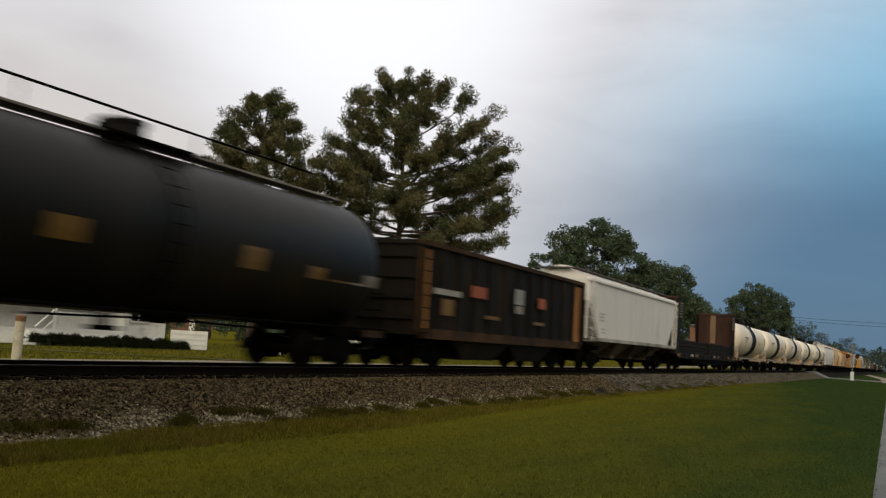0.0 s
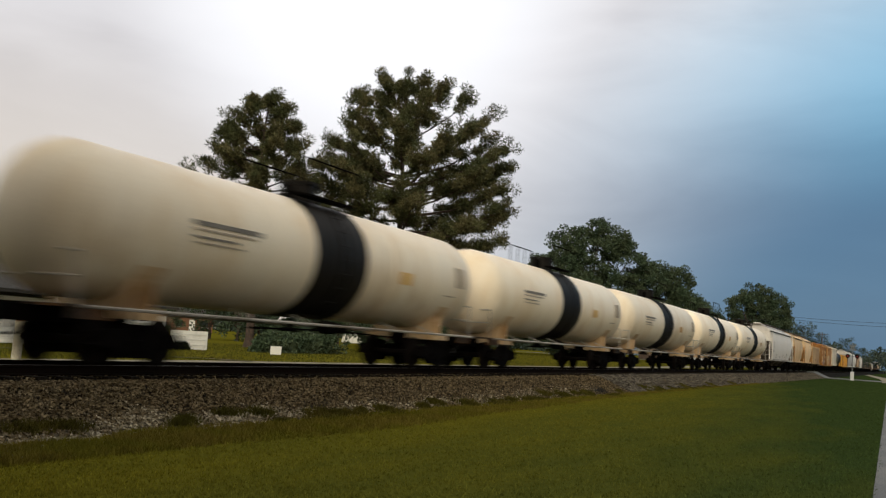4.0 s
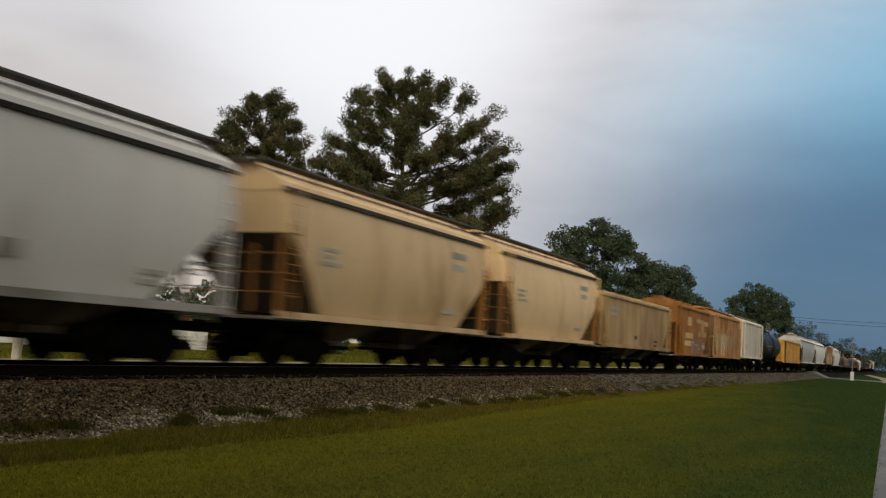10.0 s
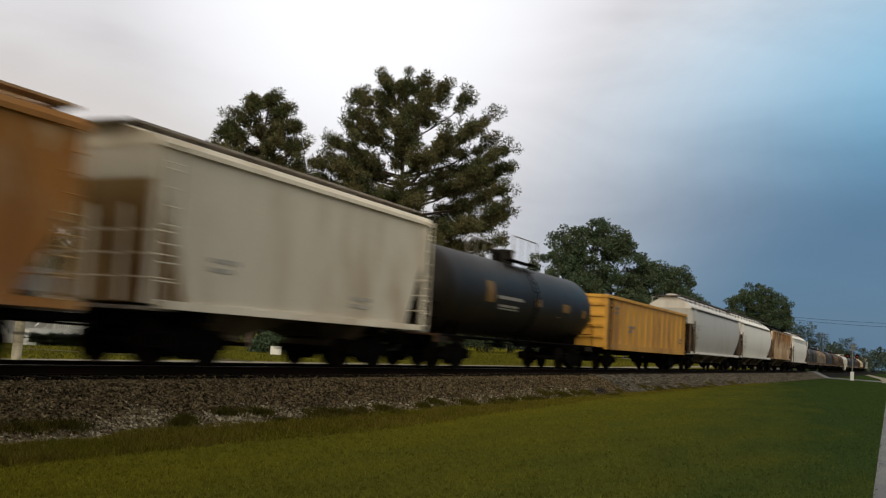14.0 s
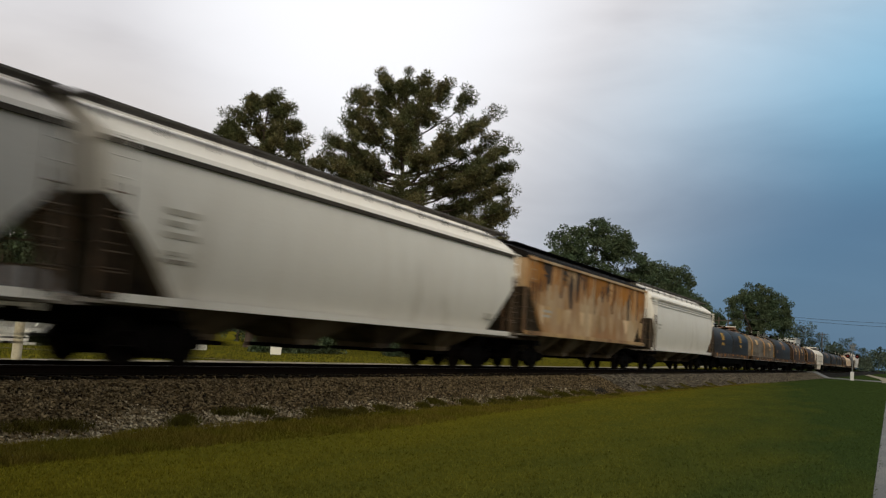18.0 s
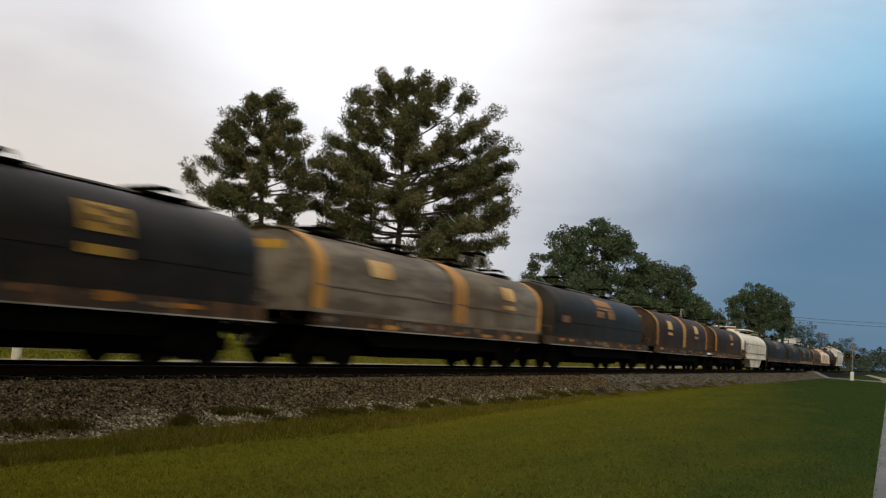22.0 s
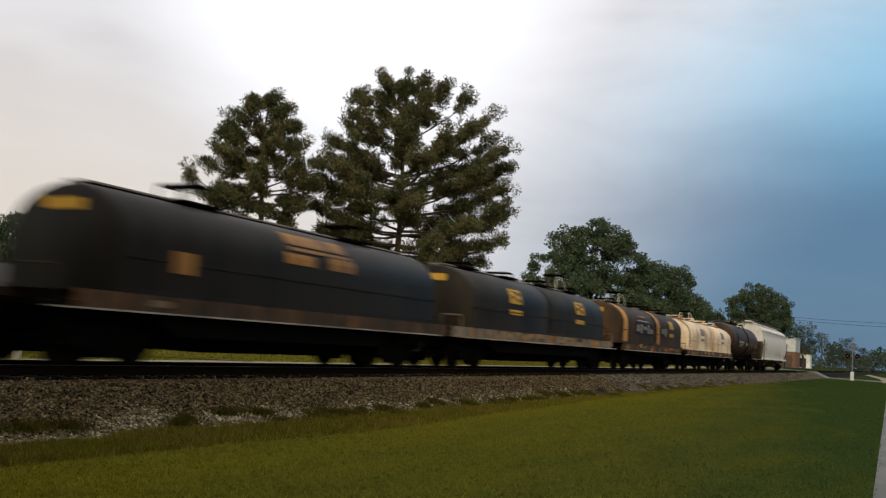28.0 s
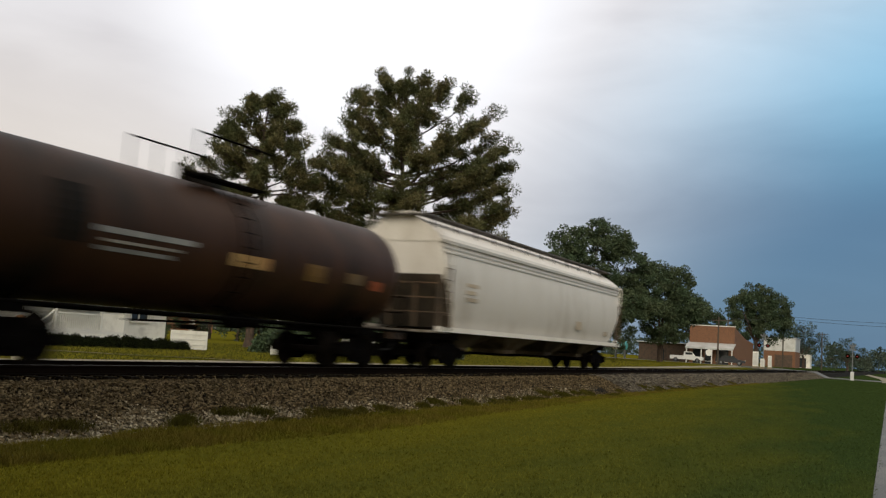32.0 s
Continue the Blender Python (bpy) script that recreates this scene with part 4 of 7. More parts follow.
    for (x, z, widths, hh, mat) in marks:
        for k, wd in enumerate(widths):
            zz = z - k * hh * 1.9
            bars(car, mid + x, zz, (wd,), -max(half_width(zz - hh / 2), half_width(zz + hh / 2)) - 0.006, hh, 0, mat)
    brake_gear(car, 0.98, mid + bl / 2 - 2.0)
    brake_wheel(car, L / 2 - 0.8, -0.5, 2.2)
    running_gear(car, L)
    return car


def gondola(u0, u1, s0, s1, label, material, top=3.7, floor=1.0, ribs=12, end_mat=None, name="open_hopper_car", liner="gon_brown", flange=None, rib=0.11, bays=0):
    car, L = start_car(name, label, "gondola car", u0, u1)
    mid = (s0 + s1) / 2 - (u0 + u1) / 2
    end_mat = end_mat or material
    bl = s1 - s0
    W = 1.48
    for s in (-1, 1):
        bm = BM()
        box(bm, (mid, s * W, (top + floor) / 2), (bl, 0.05, top - floor))
        part("side_wall", bm, material, car)
        bm = BM()
        box(bm, (mid, s * (W + 0.03), top), (bl + 0.08, 0.2, 0.14))
        part("top_rim", bm, flange or material, car)
        bm = BM()
        box(bm, (mid, s * (W + 0.03), floor + 0.06), (L - 1.8, 0.18, 0.30))
        part("side_sill", bm, flange or material, car)
        bm = BM()
        box(bm, (mid + s * bl / 2, 0, (top + floor) / 2), (0.06, 2 * W + 0.05, top - floor))
        end = part("end_wall", bm, end_mat, car)
        for z in np.linspace(floor + 0.5, top - 0.4, 4):
            part("end_rib", box(BM(), (mid + s * (bl / 2 + 0.08), 0, z), (0.10, 2 * W - 0.1, 0.12)), end_mat, end)
        part("end_rim", box(BM(), (mid + s * bl / 2, 0, top + 0.004), (0.2, 2 * W - 0.14, 0.14)), end_mat, end)
    for k in range(ribs):
        x = mid - bl / 2 + 0.12 + (bl - 0.24) * k / (ribs - 1)
        for s in (-1, 1):
            bm = BM()
            box(bm, (x, s * (W + 0.02 + rib / 2), (top + floor) / 2), (0.13, rib, top - floor - 0.1))
            part("side_post", bm, end_mat if k in (0, ribs - 1) else material, car)
    bm = BM()
    box(bm, (mid, 0, floor + 0.04), (bl - 0.1, 2 * W - 0.1, 0.08))
    part("floor", bm, liner, car)
    bm = BM()
    box(bm, (0, 0, 0.90), (L - 1.6, 0.5, 0.34))
    for s in (-1, 1):
        box(bm, (s * (L / 2 - 2.75), 0, 0.96), (0.5, 2.6, 0.2))
    part("centre_sill", bm, "steel_black", car)
    for s in (-1, 1):
        ladder(car, mid + s * (bl / 2 - 0.35), -W - 0.17, floor - 0.4, top - 0.1)
        bm = BM()
        xo = s * (L / 2 - 1.0)
        for y in (-1.42, 1.42):
            bm = BM()
            tube(bm, [(xo, y, floor), (xo, y, 0.40), (xo - s * 0.5, y, 0.40), (xo - s * 0.5, y, floor)], 0.02)
            part("step", bm, "steel_black", car)
    for k in range(bays):
        x = (k - (bays - 1) / 2) * 9.4 / bays
        hx = 4.7 / bays
        bm = BM()
        loft(bm, [[(x - hx * f, -w, z), (x + hx * f, -w, z), (x + hx * f, w, z), (x - hx * f, w, z)] for f, w, z in ((0.99, 1.4, floor - 0.1), (0.62, 1.25, 0.42), (0.58, 1.2, 0.30))])
        bmesh.ops.recalc_face_normals(bm, faces=bm.faces)
        part("discharge_bay", bm, liner, car)
    brake_gear(car, 0.85)
    brake_wheel(car, mid + bl / 2 + 0.25, -0.6, floor + 1.6)
    running_gear(car, L)
    return car, mid, W


def hood_profile(top=3.42, low=1.38, W=1.47, shoulder=2.35):
    h = top - shoulder
    near = [(-W, low), (-W, low + (shoulder - low) * 0.5), (-W, shoulder)]
    crown = [(-W * math.cos(radians(a)), shoulder + h * math.sin(radians(a)) ** 0.9) for a in range(10, 90, 10)]
    side = near + crown
    return side + [(0.0, top)] + [(-y, z) for y, z in side[::-1]]


def coil_car(u0, u1, s0, s1, label, hood_mat, split=False, bands=(), marks=(), sill="sill_rust", top=3.42, deck_line="walkway", band_mat="band_ochre", end_mark="mark_yellow", patchy=15, top_mat="steel_black", belly=0.60, bail=None):
    car, L = start_car("coil_car", label, "coil car", u0, u1)
    mid = (s0 + s1) / 2 - (u0 + u1) / 2
    bl = s1 - s0
    prof = hood_profile(top)
    cuts = [(-bl / 2, -0.06), (0.06, bl / 2)] if split else [(-bl / 2, bl / 2)]
    for a, b in cuts:
        bm = BM()
        secs = []
        for x, f in ((a, 0.0), (a + 0.05, 0.7), (a + 0.16, 1.0), (b - 0.16, 1.0), (b - 0.05, 0.7), (b, 0.0)):
            k = 0.94 + 0.06 * f
            secs.append([(mid + x, y * k, 1.38 + (z - 1.38) * k) for y, z in prof])
        loft(bm, secs)
        bmesh.ops.recalc_face_normals(bm, faces=bm.faces)
        hood = part("hood", bm, hood_mat, car, smooth=True)
        # stiffener at the shoulder, foot flange and seams
        bm = BM()
        for s in (-1, 1):
            box(bm, (mid + (a + b) / 2, s * 1.478, 2.05), (b - a - 0.2, 0.03, 0.045))
            box(bm, (mid + (a + b) / 2, s * 1.49, 1.42), (b - a, 0.07, 0.10))
        part("flange", bm, hood_mat, hood)
        for k in range(1, 4):
            x = a + (b - a) * k / 4
            part("seam", shell(BM(), prof, mid + x - 0.025, mid + x + 0.025, 0.006), hood_mat, hood, smooth=True)
        rise = 0.2 if split else 0.42
        for f in (0.25, 0.75):
            bm = BM()
            x = mid + a + (b - a) * f
            box(bm, (x, 0, top + 0.04), (1.5, 1.1, 0.05))
            for s in (-1, 1):
                tube(bm, [(x - 0.42, s * 0.42, top), (x - 0.34, s * 0.42, top + rise), (x + 0.34, s * 0.42, top + rise), (x + 0.42, s * 0.42, top)], 0.03)
            box(bm, (x, 0, top + rise + 0.02), (0.55, 0.95, 0.05))
            part("lifting_bracket", bm, top_mat, hood)
        bm = BM()
        box(bm, (mid + (a + b) / 2, 0, top + 0.045), (b - a - 0.5, 0.55, 0.04))
        part("crown_board", bm, "grate", hood)
    if bail is not None:
        bm = BM()
        x = mid + bail
        for s in (-1, 1):
            tube(bm, [(x - 0.75, s * 0.4, top), (x - 0.3, s * 0.3, top + 0.62), (x + 0.3, s * 0.3, top + 0.62), (x + 0.75, s * 0.4, top)], 0.025)
        lift = part("lifting_bail", bm, "walkway", car)
        part("lift_plate", box(BM(), (x, 0, top + 0.67), (0.7, 0.7, 0.10)), "steel_black", lift)
    for f, wd in bands:
        x = mid + f * bl / 2
        bm = BM()
        shell(bm, prof, x - wd / 2, x + wd / 2, 0.022)
        part("band", bm, band_mat, car, "ochre painted band", smooth=True)
    for k, (x0, x1, a, b, mat) in enumerate(marks):
        patch(car, prof, mid + x0, mid + x1, a * 0.68 - 0.012, b * 0.68 - 0.012, mat, 0.02 + 0.003 * k)
    # underframe
    for s in (-1, 1):
        bm = BM()
        box(bm, (mid, s * 1.46, 1.20), (L - 1.8, 0.12, 0.34))
        part("side_sill", bm, sill, car)
        bm = BM()
        box(bm, (0, s * 1.52, 1.035), (L - 1.75, 0.16, 0.03))
        part("deck_edge", bm, deck_line, car)
        for k in range(12):
            x = mid - bl / 2 + 0.4 + (bl - 0.8) * k / 11
            bm = BM()
            box(bm, (x, s * 1.53, 1.21), (0.12, 0.06, 0.30))
            part("stake_pocket", bm, sill, car)
    # loose flakes of rust and chalky primer along the near sill
    rnd = random.Random(int(u0 * 10))
    for k in range(patchy):
        wd = rnd.uniform(0.25, 1.1)
        x = mid - bl / 2 + 0.5 + (bl - 1.0) * (k + rnd.random()) / patchy
        hgt = rnd.uniform(0.10, 0.24)
        zz = rnd.uniform(1.12, 1.30)
        bm = BM()
        ring = []
        for j in range(9):
            a = j * math.tau / 9
            rr = rnd.uniform(0.75, 1.15)
            ring.append((x + wd / 2 * rr * math.cos(a), zz + hgt / 2 * rr * math.sin(a)))
        loft(bm, [[(px, -1.524, pz) for px, pz in ring], [(px, -1.532, pz) for px, pz in ring]])
        part("rust_patch", bm, rnd.choice(("rust_bright", "band_ochre", "sill_pale", "sill_rust")), car)
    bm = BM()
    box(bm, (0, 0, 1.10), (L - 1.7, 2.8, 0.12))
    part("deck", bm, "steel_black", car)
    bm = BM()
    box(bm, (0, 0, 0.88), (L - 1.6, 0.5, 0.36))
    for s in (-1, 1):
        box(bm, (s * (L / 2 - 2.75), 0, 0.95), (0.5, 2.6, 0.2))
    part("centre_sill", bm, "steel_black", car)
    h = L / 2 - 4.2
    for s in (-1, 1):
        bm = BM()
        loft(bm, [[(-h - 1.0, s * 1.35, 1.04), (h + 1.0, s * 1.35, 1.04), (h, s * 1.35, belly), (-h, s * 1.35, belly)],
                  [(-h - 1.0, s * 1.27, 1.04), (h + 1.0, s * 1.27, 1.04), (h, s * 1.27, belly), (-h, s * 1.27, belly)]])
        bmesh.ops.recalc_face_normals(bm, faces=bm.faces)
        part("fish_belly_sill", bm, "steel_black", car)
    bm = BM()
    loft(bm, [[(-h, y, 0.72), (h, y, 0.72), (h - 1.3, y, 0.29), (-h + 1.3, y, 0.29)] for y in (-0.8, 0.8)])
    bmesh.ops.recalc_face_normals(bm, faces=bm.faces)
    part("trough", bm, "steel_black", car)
    for s in (-1, 1):
        bm = BM()
        xo = s * (L / 2 - 0.95)
        tube(bm, [(xo, -1.4, 1.1), (xo, -1.4, 1.75), (xo, -0.7, 1.75), (xo, -0.7, 1.1)], 0.022)
        part("end_railing", bm, sill, car)
        part("end_railing", tube(BM(), [(xo, 1.4, 1.1), (xo, 1.4, 1.75), (xo, 0.7, 1.75), (xo, 0.7, 1.1)], 0.022), sill, car)
        bm = BM()
        for y in (-1.42, 1.42):
            bm = BM()
            tube(bm, [(xo, y, 1.05), (xo, y, 0.40), (xo - s * 0.5, y, 0.40), (xo - s * 0.5, y, 1.05)], 0.02)
            part("step", bm, "steel_black", car)
        patch_m = BM()
        box(patch_m, (mid + s * (bl / 2 + 0.005), 0, 3.0), (0.02, 1.0, 0.22))
        part("end_marking", patch_m, end_mark, car)
    brake_gear(car, 0.85)
    brake_wheel(car, L / 2 - 0.7, -0.8, 1.8)
    running_gear(car, L)
    return car


def bulkhead_flat(u0, u1, s0, s1):
    car, L = start_car("bulkhead_flatcar", "red-brown bulkhead flatcar loaded with low dark timber", "flatcar", u0, u1)
    mid = (s0 + s1) / 2 - (u0 + u1) / 2
    bl = s1 - s0
    for s in (-1, 1):
        x = mid + s * (bl / 2 - 0.15)
        bm = BM()
        box(bm, (x, 0, 2.78), (0.10, 2.95, 3.5))
        bulk = part("bulkhead", bm, "bulkhead", car)
        for y in (-1.35, -0.68, 0, 0.68, 1.35):
            bm = BM()
            box(bm, (x + s * 0.16, y, 2.78), (0.22, 0.14, 3.5))
            part("bulkhead_post", bm, "bulkhead", bulk)
        bm = BM()
        for z in np.linspace(1.5, 4.2, 8):
            box(bm, (x + s * 0.20, 0, z), (0.16, 2.9, 0.08))
        part("cross_rib", bm, "bulkhead", bulk)
        bm = BM()
        box(bm, (x - s * 0.055, 0.25, 3.3), (0.012, 0.42, 2.3))
        part("stripe", bm, "stripe_dull", bulk, "faded tan stripe")
        bm = BM()
        box(bm, (x, 0, 4.53), (0.3, 3.0, 0.12))
        part("top_beam", bm, "bulkhead", bulk)
        for y in (-1.44, 1.44):
            bm = BM()
            ring = [(x + s * 0.27, 1.05), (x - s * 0.62, 1.05), (x - s * 1.30, 3.3), (x - s * 1.30, 4.45), (x + s * 0.27, 4.45)]
            loft(bm, [[(a, y - 0.03, b) for a, b in ring], [(a, y + 0.03, b) for a, b in ring]])
            bmesh.ops.recalc_face_normals(bm, faces=bm.faces)
            part("side_gusset", bm, "gon_brown", bulk)
        for k in range(6):
            part("gusset_rung", box(BM(), (x - s * 0.85, -1.50, 3.36 + 0.17 * k), (0.78, 0.05, 0.055)), "mark_grey", bulk)
        part("base_marking", box(BM(), (x - s * 0.5, -1.54, 0.98), (0.9, 0.02, 0.2)), "mark_orange", bulk)
    bm = BM()
    box(bm, (0, 0, 1.02), (L - 1.7, 2.85, 0.16))
    part("deck", bm, "timber_dark", car)
    for s in (-1, 1):
        bm = BM()
        box(bm, (0, s * 1.45, 0.96), (L - 1.7, 0.12, 0.36))
        part("side_sill", bm, "gon_brown", car)
        for k in range(14):
            bm = BM()
            box(bm, (mid - bl / 2 + 0.9 + (bl - 1.8) * k / 13, s * 1.53, 0.98), (0.16, 0.08, 0.26))
            part("stake_pocket", bm, "gon_brown", car)
    rnd = random.Random(4)
    for row in range(4):
        z = 1.21 + row * 0.215
        for col in range(8):
            for half in (-1, 1):
                bm = BM()
                ln = bl / 2 - 0.8 + rnd.uniform(-0.25, 0.1)
                box(bm, (mid + half * (bl / 4 - 0.1) + rnd.uniform(-0.1, 0.1), -1.22 + col * 0.348, z), (ln, 0.31, 0.185))
                part("timber", bm, "timber_dark", car)
    for k, (x, mat) in enumerate(((-6.5, "letter_dim"), (-5.2, "placard_dim"), (1.5, "letter_dim"), (3.2, "placard_dim"), (7.5, "placard_dim"))):
        bars(car, mid + x, 1.0, (0.9,), -1.535, 0.16, 0.1, mat, "marking")
    bm = BM()
    box(bm, (0, 0, 0.86), (L - 1.6, 0.6, 0.36))
    for s in (-1, 1):
        box(bm, (s * (L / 2 - 2.75), 0, 0.92), (0.5, 2.6, 0.2))
    part("centre_sill", bm, "steel_black", car)
    for y in (-1.3, 0.0, 1.3):
        bm = BM()
        low = 0.27 if y == 0.0 else 0.42
        loft(bm, [[(-7.6, yy, 0.76), (7.6, yy, 0.76), (5.6, yy, low), (-5.6, yy, low)] for yy in (y - 0.12, y + 0.12)])
        bmesh.ops.recalc_face_normals(bm, faces=bm.faces)
        part("fish_belly_sill", bm, "steel_black", car)
    brake_gear(car, 0.8)
    running_gear(car, L)


def airslide(u0, u1, s0, s1):
    car, L = start_car("airslide_hopper", "white rounded bulk hopper car with one deep centre belly", "hopper car", u0, u1)
    mid = (s0 + s1) / 2 - (u0 + u1) / 2
    bl = s1 - s0
    prof = hood_profile(3.46, 1.35, 1.5, 2.35)
    bm = BM()
    secs = []
    # the near-bottom rises over both bogies, the crown rounds off at the ends
    for x, k, low in ((-bl / 2, 0.78, 2.0), (-bl / 2 + 0.12, 0.88, 1.85), (-bl / 2 + 0.45, 0.96, 1.78), (-bl / 2 + 1.0, 1.0, 1.75), (-bl / 2 + 2.3, 1.0, 1.72), (-bl / 2 + 2.5, 1.0, 1.35),
                      (bl / 2 - 2.0, 1.0, 1.35), (bl / 2 - 1.0, 1.0, 1.40), (bl / 2 - 0.45, 0.97, 1.45), (bl / 2 - 0.12, 0.90, 1.5), (bl / 2, 0.80, 1.6)):
        secs.append([(mid + x, y * (0.5 + 0.5 * k), max(low, 1.35 + (z - 1.35) * k)) for y, z in prof])
    loft(bm, secs)
    bmesh.ops.recalc_face_normals(bm, faces=bm.faces)
    part("body", bm, "air_white", car, smooth=True)
    for s in (-1, 1):
        bm = BM()
        box(bm, (mid + 0.9, s * 1.51, 1.60), (bl - 3.0, 0.05, 0.05))
        part("belt_rail", bm, "mark_grey", car)
        bm = BM()
        box(bm, (mid, s * 1.505, 2.42), (bl - 1.6, 0.03, 0.04))
        part("seam", bm, "mark_faint", car)
        bm = BM()
        box(bm, (mid + 0.6, s * 1.46, 1.22), (bl - 3.2, 0.12, 0.26))
        part("side_sill", bm, "air_white", car)
        bm = BM()
        box(bm, (-L / 2 + 2.0, s * 1.44, 1.16), (2.6, 0.10, 0.16))
        part("end_sill", bm, "sill_rust", car)
    bm = BM()
    loft(bm, [[(0.7 - 4.3, -1.42, 1.30), (0.7 + 4.3, -1.42, 1.30), (0.7 + 4.3, 1.42, 1.30), (0.7 - 4.3, 1.42, 1.30)],
              [(1.2 - 2.8, -1.3, 0.34), (1.2 + 2.6, -1.3, 0.34), (1.2 + 2.6, 1.3, 0.34), (1.2 - 2.8, 1.3, 0.34)]])
    bmesh.ops.recalc_face_normals(bm, faces=bm.faces)
    part("belly_hopper", bm, "air_white", car)
    part("outlet", box(BM(), (1.1, 0, 0.29), (3.6, 1.6, 0.10)), "steel_black", car)
    for s in (-1, 1):
        bm = BM()
        box(bm, (mid, s * 0.6, 3.56), (bl - 3.0, 0.4, 0.05))
        part("running_board", bm, "grate", car)
    for k in range(5):
        bm = BM()
        x = mid + (k - 2) * 2.4
        rod(bm, (x, 0, 3.4), (x, 0, 3.60), 0.38, 14)
        rod(bm, (x, 0, 3.60), (x, 0, 3.66), 0.43, 14)
        part("hatch", bm, "air_white", car)
    part("crown_platform", box(BM(), (mid + 0.2, 0, 3.74), (3.2, 1.9, 0.07)), "air_white", car)
    for x in (-1.2, 1.6):
        part("platform_leg", box(BM(), (mid + x, 0, 3.58), (0.08, 1.6, 0.28)), "steel_black", car)
    bm = BM()
    rod(bm, (mid + 1.8, -0.8, 3.78), (mid + 6.2, -0.8, 3.72), 0.022, 5)
    for k in range(4):
        x = mid + 2.0 + k * 1.35
        rod(bm, (x, -0.8, 3.76), (x, -0.85, 3.35), 0.016, 4)
    part("roof_railing", bm, "walkway", car)
    bm = BM()
    box(bm, (0, 0, 0.95), (L - 1.6, 0.5, 0.36))
    for s in (-1, 1):
        box(bm, (s * (L / 2 - 2.75), 0, 1.0), (0.5, 2.6, 0.2))
    part("centre_sill", bm, "steel_black", car)
    for s in (-1, 1):
        ladder(car, mid + s * (bl / 2 - 0.7), -1.56, 0.5, 2.6, material="sill_rust")
        bm = BM()
        box(bm, (s * (L / 2 - 1.2), 0, 1.36), (0.9, 2.7, 0.05))
        part("end_platform", bm, "grate", car)
    bars(car, mid - 6.3, 2.35, (1.0, 0.8, 0.9), -1.512, 0.10, 0.12, "mark_grey")
    bars(car, mid - 4.5, 2.1, (0.6, 0.5), -1.512, 0.07, 0.08, "mark_grey")
    brake_gear(car, 0.85, -4.5)
    running_gear(car, L)


def build_train():
    # head of what passes: black tank, brown gondola, white hopper, bulkhead flat
    tank_car(4.3, 23.5, 17.0, "black tank car with long crown handrail and faded yellow placards", "black_tank", top=4.36, dia=3.34, long_rail=True, dome_rail=False,
             walkway="steel_black", placards=((-3.0, -2.2, .13, .20, "placard_dim"), (2.1, 2.9, .13, .21, "placard_dim"), (4.6, 5.3, .10, .18, "placard_dim"), (5.6, 6.6, .02, .06, "placard_dim"),
                                              (6.0, 7.6, .06, .09, "letter_dim"), (-6.5, -5.5, .10, .16, "mark_red"), (7.1, 7.8, .10, .18, "mark_grey")))
    car, mid, W = gondola(23.5, 40.2, 24.3, 39.7, "dark brown open-top hopper car with spray-painted squares", "gon_brown", 3.72, 1.0, 13, flange="gon_rim", bays=2)
    y = -W - 0.142
    for (x, z, w, h, mat) in ((-6.9, 2.35, 1.9, 0.18, "letter_dim"), (-6.3, 1.9, 0.8, 0.5, "placard_dim"), (-4.2, 2.53, 1.2, 0.38, "mark_red"), (-0.4, 2.62, 0.85, 0.55, "letter_pale"), (-0.35, 2.16, 0.75, 0.28, "letter_dim"), (2.0, 2.53, 0.75, 0.40, "mark_red"),
                              (1.6, 1.75, 1.1, 0.12, "placard_dim"), (-3.0, 1.75, 1.2, 0.12, "placard_dim")):
        bm = BM()
        box(bm, (mid + x + w / 2, y, z), (w, 0.01, h))
        part("spray_paint", bm, mat, car)
    for x, w in ((7.15, 1.0), (-7.35, 0.6)):
        part("rust_panel", box(BM(), (mid + x, -W - 0.031, 2.3), (w, 0.012, 2.5)), "gon_end", car, "rust-orange end panel")
    covered_hopper(40.2, 58.5, 40.7, 58.2, "dusty white two-tone covered hopper car", "hop_grey", eave=4.03, top=4.52, floor=1.46, bays=4, curved=False, cut=1.75, end_mat="hop_grey", marks=((-7.0, 2.6, (0.9, 0.7, 0.8), 0.08, "letter_soft"), (-6.6, 1.9, (0.5, 0.5), 0.08, "letter_soft")))
    bulkhead_flat(58.5, 82.4, 58.8, 80.6)
    # five cream tanks with black waists
    for k in range(5):
        c = 91.62 + 18.228 * k - (0.4 if k == 4 else 0.0)
        tank_car(c - 9.114, c + 9.114, 17.2, "cream-white tank car with a black band round the middle", "white_tank", top=4.23, band=2.4, rail="steel_black",
                 placards=((-5.6, -3.4, .245, .262, "mark_grey"), (-5.6, -3.6, .226, .234, "mark_faint"), (-5.6, -4.2, .20, .208, "mark_grey"), (-5.5, -4.0, .18, .187, "mark_faint"), (3.0, 3.75, .16, .22, "mark_cream"), (6.6, 7.3, .19, .30, "mark_faint"), (6.0, 6.7, .08, .12, "mark_faint")))
    lines = lambda x: ((x, 3.0, (0.9, 0.7, 0.9), 0.12, "letter_soft"), (x, 2.2, (0.6, 0.8), 0.08, "letter_soft"))
